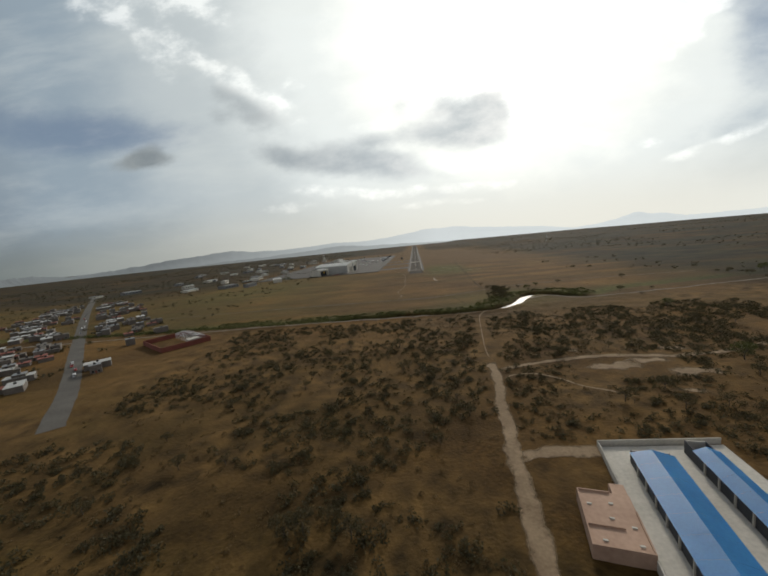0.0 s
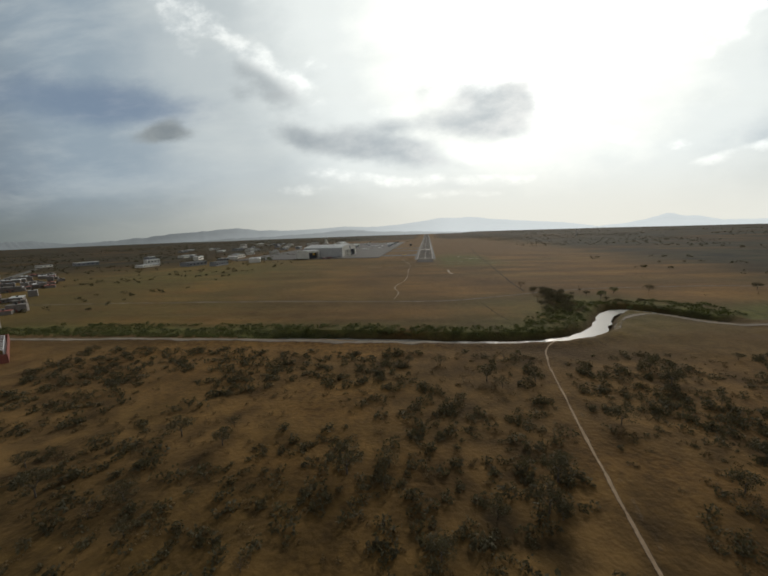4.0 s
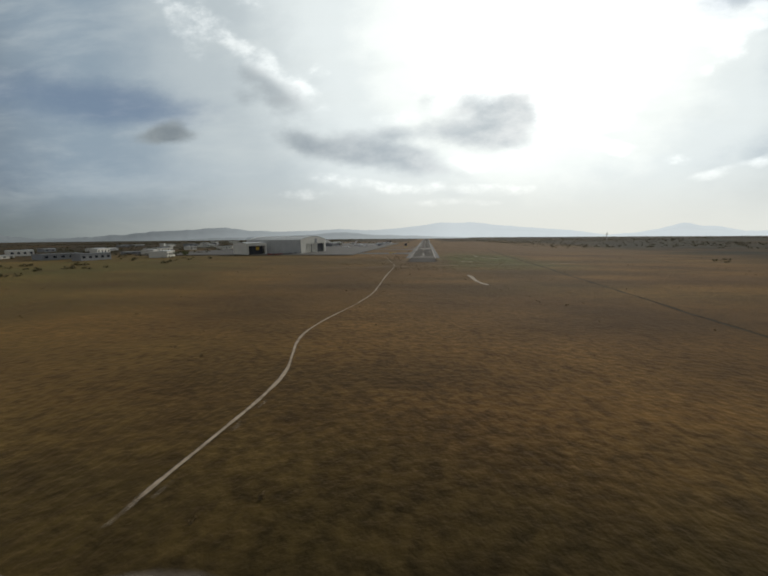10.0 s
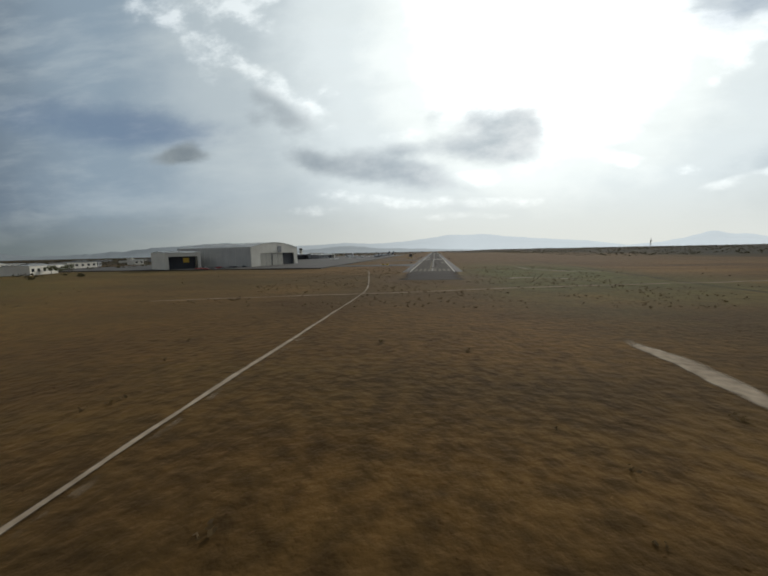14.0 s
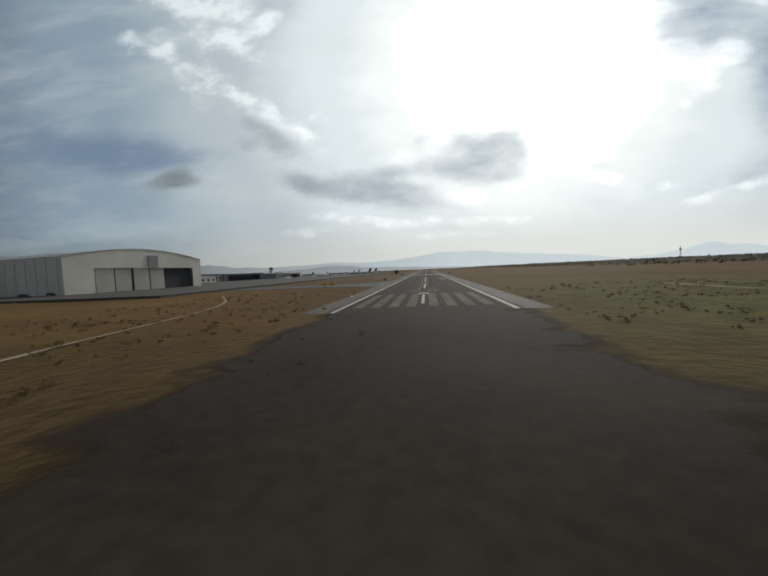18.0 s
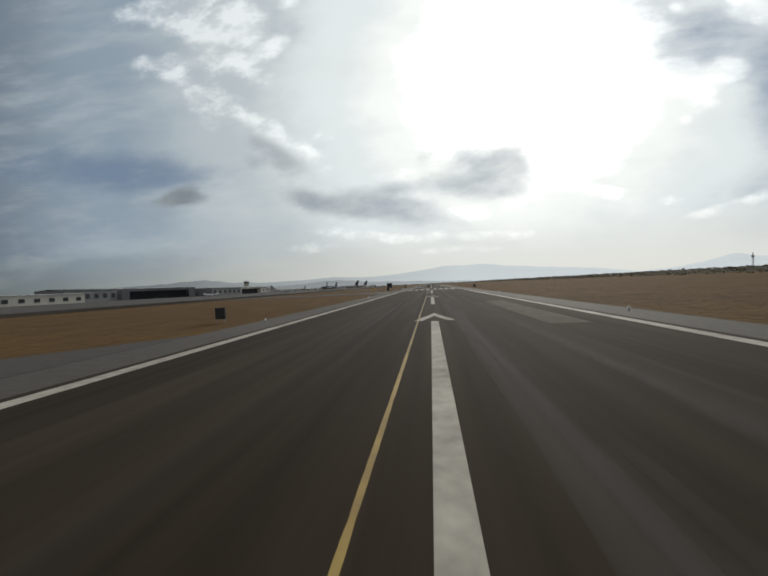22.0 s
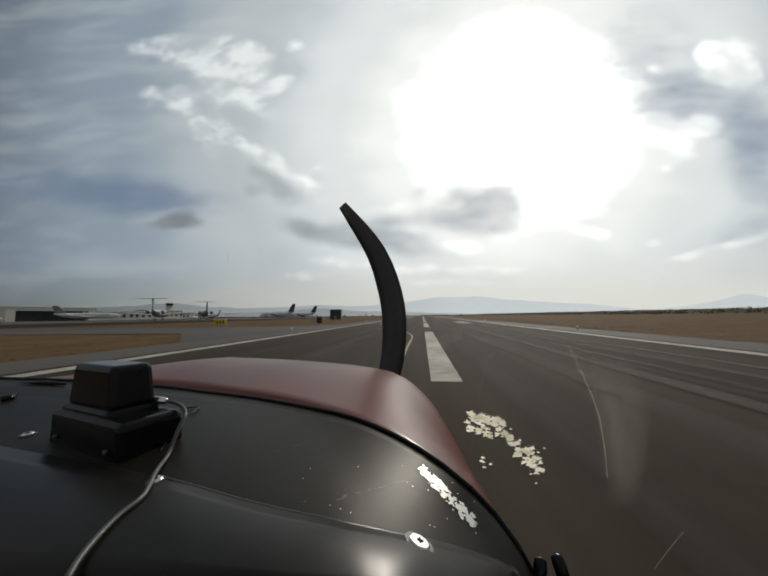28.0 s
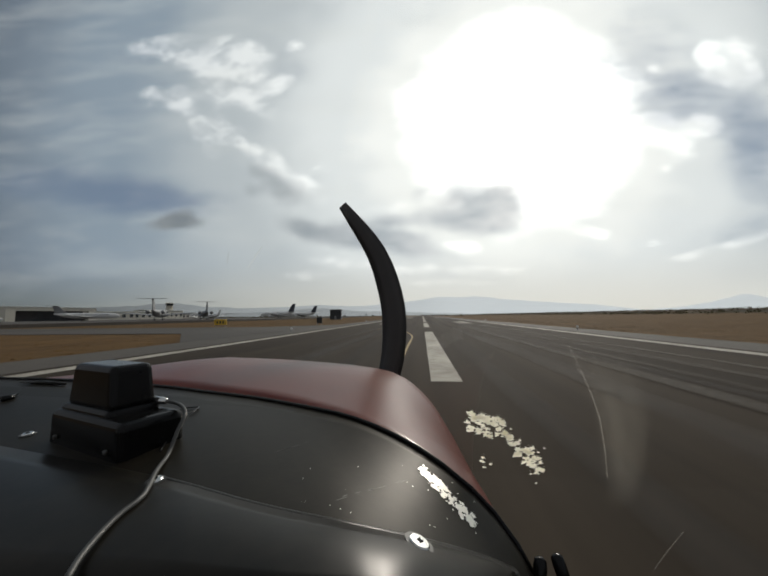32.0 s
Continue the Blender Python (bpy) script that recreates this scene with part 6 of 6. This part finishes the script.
dash_mesh = dashboard.data
dash_tree = BVHTree.FromPolygons([v.co for v in dash_mesh.vertices], [tuple(q.vertices) for q in dash_mesh.polygons])


def on_dash(u, v):
    """The place and the normal where a line of sight meets the dashboard."""
    place, normal, _, _ = dash_tree.ray_cast(Vector((0, 0, 0)), Vector((u, 1, v)).normalized())
    return place, -normal if normal and normal.z < 0 else normal


def lying(place, normal, turn=0.0):
    return Matrix.Translation(place) @ (normal.to_track_quat("Z", "Y").to_matrix().to_4x4()) @ pose(0, 0, 0, 0, 0, turn)


SEAM = [(-0.794, -0.496), (-0.682, -0.519), (-0.527, -0.554), (-0.379, -0.58), (-0.235, -0.599), (-0.096, -0.618), (0.037, -0.638), (0.167, -0.665), (0.24, -0.69)]
seam_line = spline([on_dash(u, v)[0] for u, v in SEAM], 0.01)
bm = bmesh.new()
rows = []
for k, p in enumerate(seam_line):
    d = (seam_line[min(k + 1, len(seam_line) - 1)] - seam_line[max(k - 1, 0)]).normalized()
    s = Vector((d.y, -d.x, 0)).normalized()
    w = 0.0055 + 0.005 * k / len(seam_line)
    rows.append([bm.verts.new(p + s * w * f + Vector((0, 0, 0.0045 * (1 - f * f) - 0.001))) for f in (-1, -0.7, -0.35, 0, 0.35, 0.7, 1)])
for a, b in zip(rows, rows[1:]):
    for k in range(6):
        bm.faces.new((a[k], a[k + 1], b[k + 1], b[k]))
bmesh.ops.recalc_face_normals(bm, faces=bm.faces)
part("dashboard_seam", bm, lip_black, nose, "low rounded ridge of a folded sheet seam", smooth=True)
# the glossier sheet between the seam and the near edge
near_u = [p.x / p.y for p in near_edge]
lip = []
for p in spline([on_dash(u, v)[0] for u, v in [(-1.75, -0.37), (-1.4, -0.41), (-1.05, -0.455)] + SEAM], 0.01):
    q = Vector([float(np.interp(p.x / p.y, near_u, [w[k] for w in near_edge])) for k in range(3)])
    raised = 0.0006 + 0.0024 * min(max((p.x / p.y + 1.2) / 0.5, 0), 1)
    lip.append([p.lerp(q, f) + Vector((0, 0, raised + 0.004 * math.sin(math.pi * f))) for f in (0, 0.2, 0.4, 0.6, 0.8, 0.98)])
loft(lip, "dashboard_lip", lip_black, "glossy black sheet along the dashboard's near edge", 0.002)


def screw(u, v, r):
    bm = bmesh.new()
    tube(bm, [(0, 0, -0.004), (0, 0, 0.002), (0, 0, 0.0032), (0, 0, 0.0034)], [r, r, r * 0.86, r * 0.5], 24)
    screw_ob = part("screw", bm, chrome, nose, "round chrome dashboard screw")
    place, normal = on_dash(u, v)
    screw_ob.matrix_basis = lying(place + normal * (0.005 if v < -0.6 else 0.003 if v < -0.5 else 0), normal)
    for t in (0, 90):
        bm = bmesh.new()
        box(bm, -r * 0.3, r * 0.3, -r * 0.07, r * 0.07, 0.003, 0.0044)
        slot = part("slot", bm, box_black, screw_ob)
        slot.matrix_basis = pose(0, 0, 0, 0, 0, t)
    bm = bmesh.new()
    tube(bm, [(0, 0, -0.003), (0, 0, 0.0012)], r * 1.35, 24)
    washer = part("washer", bm, cable_grey, screw_ob, "dull cup washer")


for s in [(-0.81, -0.511, 0.008), (-0.019, -0.652, 0.011), (-1.264, -0.375, 0.008)]:
    screw(*s)
# paint chips: a long flaked patch and loose specks
rng = random.Random(4)


def chip(u, v, size, long=1.0, turn=0.0):
    place, normal = on_dash(u, v)
    if place is None:
        return
    bm = bmesh.new()
    n = 15
    ring = []
    for k in range(n):
        a = k * math.tau / n
        r = size * rng.uniform(0.45, 1.25)
        ring.append(bm.verts.new((math.cos(a) * r * long, math.sin(a) * r, 0.0012)))
    bm.faces.new(ring)
    bmesh.ops.solidify(bm, geom=bm.faces[:], thickness=0.001)
    ob = part("paint_chip", bm, chip_white, nose, "bare white paint chip")
    ob.matrix_basis = lying(place, normal, turn)


for a, b in [((-0.249, -0.534), (-0.042, -0.466)), ((-0.235, -0.523), (-0.136, -0.495)), ((-0.44, -0.406), (-0.322, -0.368))]:
    line = [on_dash(a[0] + (b[0] - a[0]) * k / 8, a[1] + (b[1] - a[1]) * k / 8)[0] for k in range(9)]
    bm = bmesh.new()
    tube(bm, line, [0.0001] + [0.00045] * 7 + [0.0001], 5)
    part("scratch", bm, cable_grey, nose, "fine pale scratch")
for k, (u, v, d) in enumerate([(0.305, -0.666, 0.46), (0.35, -0.656, 0.46)]):
    bm = bmesh.new()
    tube(bm, [(0, 0, -0.05), (0, 0, -0.004), (0, 0, 0.004), (0, 0, 0.007)], [0.006, 0.008, 0.007, 0.003], 14)
    part("knob", bm, box_black, nose, "glossy black knob", smooth=True).matrix_basis = pose(u * d, d, v * d, -20, 10 - 25 * k, 0)
for (u0, v0), (u1, v1), count, spread, size in [((-0.001, -0.444), (0.061, -0.496), 26, 0.007, 0.0052), ((0.074, -0.513), (0.129, -0.567), 22, 0.006, 0.005), ((-0.01, -0.44), (0.15, -0.59), 14, 0.012, 0.0016)]:
    for k in range(count):
        f = (k + 0.5) / count
        chip(u0 + (u1 - u0) * f + rng.gauss(0, spread), v0 + (v1 - v0) * f + rng.gauss(0, spread), size * rng.uniform(0.5, 1.2), rng.uniform(1.0, 1.8), rng.uniform(0, 180))
for k in range(26):
    chip(*rng.choice([(-0.347, -0.478), (-0.714, -0.44), (0.094, -0.499), (0.079, -0.471), (-0.185, -0.438), (-0.235, -0.56)])[:2], 0.0009) if k < len([(-0.347, -0.478), (-0.714, -0.44), (0.094, -0.499), (0.079, -0.471), (-0.185, -0.438), (-0.235, -0.56)]) else chip(rng.uniform(-0.35, 0.2), rng.uniform(-0.62, -0.42), rng.uniform(0.0004, 0.0009))
# propeller at rest
blade_line = along_slopes([(-0.127, -0.26, 1.75), (-0.09, -0.142, 1.78), (-0.08, -0.023, 1.8), (-0.094, 0.078, 1.82), (-0.137, 0.196, 1.84), (-0.233, 0.335, 1.86)], 15)
bm = bmesh.new()
rows = []
for k, p in enumerate(blade_line):
    f = k / 14
    d = (blade_line[min(k + 1, 14)] - blade_line[max(k - 1, 0)]).normalized()
    side = d.cross(Vector((0, 1, 0))).normalized()
    w = 0.085 * (0.75 + 0.9 * f - 1.35 * f * f)
    tw = math.radians(38 - 24 * f)
    a = side * math.cos(tw) + Vector((0, 1, 0)) * math.sin(tw)
    b = d.cross(a)
    rows.append([bm.verts.new(p + a * w * x + b * 0.016 * z * (1 - 0.7 * f)) for x, z in ((-1, 0), (-0.4, 1), (0.3, 0.8), (1, 0), (0.3, -0.4), (-0.4, -0.5))])
for a, b in zip(rows, rows[1:]):
    for k in range(6):
        bm.faces.new((a[k], a[(k + 1) % 6], b[(k + 1) % 6], b[k]))
bm.faces.new(rows[0]), bm.faces.new(rows[-1][::-1])
bmesh.ops.recalc_face_normals(bm, faces=bm.faces)
blade_paint = surface("dark_blade_paint", (0.012, 0.0105, 0.0105), (0.024, 0.021, 0.021), rough=0.5, grain=20.0, stain=3.0, bump=0.02)
me = mesh_of("blade", bm, blade_paint, True)
prop = thing("propeller", "", "")
prop.name = "propeller"
prop.parent = nose
hub = Vector(blade_line[0])
share("blade", me, prop, Matrix())
share("blade", me, prop, Matrix.Translation(hub) @ pose(0, 0, 0, 0, 180, 0) @ Matrix.Translation(-hub))
bm = bmesh.new()
tube(bm, [hub + Vector((0, -0.12, 0)), hub + Vector((0, 0.02, 0)), hub + Vector((0, 0.14, 0)), hub + Vector((0, 0.24, 0))], [0.13, 0.15, 0.11, 0.02], 20)
part("spinner", bm, cowl_red, prop, smooth=True)
# nose wheel
bm = bmesh.new()
tube(bm, [(0.0, 0.9, -0.9), (0.0, 1.0, 0.28 - EYE.z)], 0.045, 10)
part("nose_gear_leg", bm, chrome, nose, smooth=True)
bm = bmesh.new()
tube(bm, [(-0.08, 1.0, 0.27 - EYE.z), (-0.05, 1.0, 0.27 - EYE.z), (0.05, 1.0, 0.27 - EYE.z), (0.08, 1.0, 0.27 - EYE.z)], [0.16, 0.21, 0.21, 0.16], 22)
part("nose_wheel", bm, black_panel, nose)
bm = bmesh.new()
box(bm, -0.45, 0.12, 0.4, 1.4, -0.97, -0.9, 0.02)
part("belly_panel", bm, cowl_red, nose)

beacon = thing("antenna_box", "two-tier glossy black plastic antenna box on the dashboard", "antenna", Matrix.Translation(EYE) @ pose(-0.4697, 0.4939, -0.2, 0, 0, -19.9))


def tier(name, w, d, z0, z1, shrink, bevel, x=0.0, y=0.0):
    bm = bmesh.new()
    bmesh.ops.create_cube(bm, size=1)
    for v in bm.verts:
        s = shrink if v.co.z > 0 else 1
        v.co = Vector((v.co.x * w * s + x, v.co.y * d * s + y, z0 if v.co.z < 0 else z1))
    bmesh.ops.bevel(bm, geom=bm.edges[:], offset=bevel, segments=4, profile=0.5, affect="EDGES")
    return part(name, bm, box_black, beacon, smooth=False)


tier("base_tier", 0.2, 0.092, -0.016, 0.058, 0.98, 0.011)
tier("upper_skirt", 0.138, 0.076, 0.052, 0.066, 0.95, 0.006, -0.0225, 0.002)
tier("upper_tier", 0.127, 0.066, 0.062, 0.127, 0.88, 0.009, -0.0225, 0.003)
for x in (-0.07, 0.07):
    bm = bmesh.new()
    tube(bm, [(x, -0.045, 0.02), (x, -0.049, 0.02)], 0.0032, 12)
    part("screw_head", bm, cable_grey, beacon, smooth=True)
def sighted(rows):
    """Points by sideways slope, upward slope and depth ahead of the eye."""
    return [Vector((u * d, d, v * d)) for u, v, d in rows]


plug = sighted([(-0.83, -0.258, 0.513), (-0.805, -0.26, 0.512), (-0.785, -0.262, 0.511)])
bm = bmesh.new()
tube(bm, plug, [0.006, 0.006, 0.0045], 10)
single("plug", bm, chrome, "bright metal cable plug at the antenna box", "plug", smooth=True, m=Matrix.Translation(EYE))
bm = bmesh.new()
free = sighted([(-0.787, -0.262, 0.511), (-0.745, -0.27, 0.5), (-0.721, -0.296, 0.475), (-0.745, -0.352, 0.455)])
laid = [on_dash(u, v)[0] + Vector((0, 0, 0.0085 if v < -0.44 else 0.004)) for u, v in [(-0.773, -0.431), (-0.81, -0.496), (-0.848, -0.572), (-0.917, -0.629), (-0.972, -0.682), (-1.049, -0.773), (-1.1, -0.86)]]
tube(bm, spline(free + laid, 0.008), 0.0027, 8)
single("cable", bm, cable_grey, "thin grey cable over the dashboard", "cable", smooth=True, m=Matrix.Translation(EYE))
bm = bmesh.new()
tube(bm, spline([on_dash(u, v)[0] + Vector((0, 0, 0.003)) for u, v in [(-0.76, -0.3), (-0.72, -0.285), (-0.68, -0.281), (-0.69, -0.292), (-0.725, -0.31), (-0.755, -0.35), (-0.8, -0.42)]], 0.006), 0.0014, 6)
single("wire_loop", bm, box_black, "thin black wire loop beside the antenna box", "wire", smooth=True, m=Matrix.Translation(EYE))
bm = bmesh.new()
tube(bm, [on_dash(u, v)[0] + Vector((0, 0, 0.004)) for u, v in [(-1.31, -0.212), (-1.24, -0.212), (-1.14, -0.216)]], [0.001, 0.005, 0.003], 6)
single("vent_strip", bm, box_black, "flat black strip on the dashboard's far edge", "strip", smooth=True, m=Matrix.Translation(EYE))
for wall, rows in (("loose_clip", [(-1.37, -0.27), (-1.335, -0.262), (-1.31, -0.25)]),):
    bm = bmesh.new()
    tube(bm, [on_dash(u, v)[0] + Vector((0, 0, 0.004)) for u, v in rows], [0.008, 0.006, 0.001], 6)
    single(wall, bm, box_black, "small black clip lying on the dashboard", "clip", smooth=True, m=Matrix.Translation(EYE))


# windscreen: one clear pane that leans back over the dashboard
clear_pane, pane_nodes, pane_shader = node_material("clear_windscreen")
through_pane = pane_nodes.nodes.new("ShaderNodeBsdfTransparent")
sheen = pane_nodes.nodes.new("ShaderNodeBsdfGlossy")
sheen.inputs["Roughness"].default_value = 0.01
gloss = pane_nodes.nodes.new("ShaderNodeFresnel")
gloss.inputs["IOR"].default_value = 1.5
merge = pane_nodes.nodes.new("ShaderNodeMixShader")
pane_nodes.links.new(gloss.outputs[0], merge.inputs[0])
pane_nodes.links.new(through_pane.outputs[0], merge.inputs[1])
pane_nodes.links.new(sheen.outputs[0], merge.inputs[2])
pane_nodes.links.new(merge.outputs[0], pane_nodes.nodes["Material Output"].inputs["Surface"])
FOOT, LEAN = Vector((0.027, 0.68, -0.242)), Vector((-0.0601, -0.7814, -0.6211))
up = (Vector((0, 0, 1)) - LEAN * LEAN.z).normalized()
side = up.cross(LEAN).normalized()
bm = bmesh.new()
bm.faces.new([bm.verts.new(FOOT + side * a + up * b) for a, b in ((-9, -0.1), (9, -0.1), (9, 1.6), (-9, 1.6))])
pane = part("windscreen", bm, clear_pane, nose, "clear windscreen pane leaning back")
pane.visible_shadow = False
film_white, film_nodes, film_shader = node_material("white_film")
glow_through = film_nodes.nodes.new("ShaderNodeBsdfTranslucent")
glow_through.inputs["Color"].default_value = (0.93, 0.91, 0.82, 1)
film_shader.inputs["Base Color"].default_value = (0.85, 0.83, 0.75, 1)
film_mix = film_nodes.nodes.new("ShaderNodeMixShader")
film_mix.inputs[0].default_value = 0.9
film_nodes.links.new(film_shader.outputs[0], film_mix.inputs[1])
film_nodes.links.new(glow_through.outputs[0], film_mix.inputs[2])
film_nodes.links.new(film_mix.outputs[0], film_nodes.nodes["Material Output"].inputs["Surface"])
# white flakes of old film that cling to the pane
rng = random.Random(14)
for (u0, v0), (u1, v1), count, spread, size in [((0.127, -0.289), (0.225, -0.304), 26, 0.008, 0.0062), ((0.132, -0.328), (0.179, -0.321), 13, 0.008, 0.0055), ((0.218, -0.32), (0.236, -0.352), 12, 0.008, 0.0062), ((0.249, -0.364), (0.314, -0.417), 38, 0.012, 0.006), ((0.156, -0.4), (0.163, -0.406), 5, 0.007, 0.0038), ((0.2, -0.3), (0.33, -0.44), 16, 0.022, 0.0022)]:
    for k in range(count):
        f = (k + 0.5) / count
        way = Vector((u0 + (u1 - u0) * f + rng.gauss(0, spread), 1, v0 + (v1 - v0) * f + rng.gauss(0, spread)))
        place = way * (FOOT.dot(LEAN) / way.dot(LEAN)) + LEAN * 0.002
        bm = bmesh.new()
        ring = []
        for i in range(13):
            r = size * rng.uniform(0.3, 1.3)
            ring.append(bm.verts.new((math.cos(i * math.tau / 13) * r, math.sin(i * math.tau / 13) * r * 1.3, 0)))
        bm.faces.new(ring)
        bmesh.ops.solidify(bm, geom=bm.faces[:], thickness=0.0006)
        flake = part("film_flake", bm, film_white, pane, "white flake of peeling film")
        flake.matrix_basis = lying(place, LEAN, rng.uniform(0, 180))

def on_pane(u, v):
    way = Vector((u, 1, v))
    return way * (FOOT.dot(LEAN) / way.dot(LEAN)) + LEAN * 0.0015


smear, smear_nodes, smear_shader = node_material("greasy_smear")
smear_shader.inputs["Base Color"].default_value = (0.75, 0.7, 0.6, 1)
smear_light = smear_nodes.nodes.new("ShaderNodeBsdfTranslucent")
smear_light.inputs["Color"].default_value = (0.8, 0.74, 0.62, 1)
smear_clear = smear_nodes.nodes.new("ShaderNodeBsdfTransparent")
smear_mix = smear_nodes.nodes.new("ShaderNodeMixShader")
smear_grain = smear_nodes.nodes.new("ShaderNodeTexNoise")
smear_grain.inputs["Scale"].default_value, smear_grain.inputs["Detail"].default_value = 22.0, 5.0
smear_edge = smear_nodes.nodes.new("ShaderNodeAttribute")
smear_edge.attribute_name = "worn"
smear_amount = smear_nodes.nodes.new("ShaderNodeMath")
smear_amount.operation = "MULTIPLY"
smear_thin = smear_nodes.nodes.new("ShaderNodeMath")
smear_thin.operation, smear_thin.inputs[1].default_value = "MULTIPLY", 0.09
smear_nodes.links.new(smear_grain.outputs["Fac"], smear_amount.inputs[0])
smear_nodes.links.new(smear_edge.outputs["Fac"], smear_amount.inputs[1])
smear_nodes.links.new(smear_amount.outputs[0], smear_thin.inputs[0])
smear_nodes.links.new(smear_thin.outputs[0], smear_mix.inputs[0])
smear_nodes.links.new(smear_clear.outputs[0], smear_mix.inputs[1])
smear_nodes.links.new(smear_light.outputs[0], smear_mix.inputs[2])
smear_nodes.links.new(smear_mix.outputs[0], smear_nodes.nodes["Material Output"].inputs["Surface"])


def pane_smear(points, width, label):
    """A soft wiped streak on the glass, thinning to nothing at its edges."""
    bm = bmesh.new()
    worn = bm.verts.layers.float.new("worn")
    line = spline([on_pane(u, v) for u, v in points], 0.012)
    rows = []
    for k, p in enumerate(line):
        d = (line[min(k + 1, len(line) - 1)] - line[max(k - 1, 0)]).normalized()
        across = d.cross(LEAN).normalized()
        row = []
        for f in (-1, -0.6, -0.2, 0.2, 0.6, 1):
            vert = bm.verts.new(p + across * width * f)
            vert[worn] = (1 - f * f) * min(1.0, 3 * k / len(line), 3 * (len(line) - 1 - k) / len(line))
            row.append(vert)
        rows.append(row)
    for a, b in zip(rows, rows[1:]):
        for k in range(5):
            bm.faces.new((a[k], a[k + 1], b[k + 1], b[k]))
    part("smear", bm, smear, pane, label).visible_shadow = False


def pane_scratch(points, radius=0.0006):
    bm = bmesh.new()
    line = spline([on_pane(u, v) for u, v in points], 0.01)
    for a, b in zip(line, line[1:]):
        across = (b - a).cross(LEAN).normalized() * radius
        bm.faces.new([bm.verts.new(q) for q in (a - across, a + across, b + across, b - across)])
    part("pane_scratch", bm, scratch_grey, pane, "pale scratch in the windscreen")


scratch_grey, scratch_nodes, _ = node_material("pale_scratch")
scratch_light, scratch_clear, scratch_mix = (scratch_nodes.nodes.new(kind) for kind in ("ShaderNodeBsdfTranslucent", "ShaderNodeBsdfTransparent", "ShaderNodeMixShader"))
scratch_light.inputs["Color"].default_value = (0.85, 0.8, 0.7, 1)
scratch_mix.inputs[0].default_value = 0.13
scratch_nodes.links.new(scratch_clear.outputs[0], scratch_mix.inputs[1])
scratch_nodes.links.new(scratch_light.outputs[0], scratch_mix.inputs[2])
scratch_nodes.links.new(scratch_mix.outputs[0], scratch_nodes.nodes["Material Output"].inputs["Surface"])
pane_scratch([(0.402, -0.087), (0.431, -0.153), (0.452, -0.211), (0.473, -0.288), (0.48, -0.364), (0.482, -0.438)], 0.0008)
pane_scratch([(0.656, -0.561), (0.618, -0.607), (0.58, -0.656)])
pane_scratch([(-0.481, 0.215), (-0.505, 0.18), (-0.527, 0.147)], 0.0009)
pane_scratch([(-0.592, 0.2), (-0.596, 0.16)], 0.0009)
pane_scratch([(0.448 + 0.026 * math.cos(a * 0.6), -0.14 + 0.034 * math.sin(a * 0.6)) for a in range(11)], 0.0004)
pane_scratch([(0.448 + 0.014 * math.cos(a * 0.6 + 2), -0.14 + 0.018 * math.sin(a * 0.6 + 2)) for a in range(8)], 0.0003)
pane_smear([(0.49, -0.1), (0.529, -0.172), (0.542, -0.248), (0.545, -0.337), (0.531, -0.424), (0.498, -0.52)], 0.03, "soft greasy smear on the windscreen")
pane_smear([(0.47, -0.12), (0.485, -0.22), (0.5, -0.33), (0.495, -0.45)], 0.022, "faint wiped streak on the windscreen")

# ---- true size: the plan above is drawn in units of 0.915 m ----
UNIT = Matrix.Scale(0.915, 4)
for me in bpy.data.meshes:
    me.transform(UNIT)
for ob in scene.objects:
    if ob.type not in {"CAMERA", "LIGHT"}:
        ob.location = ob.location * 0.915
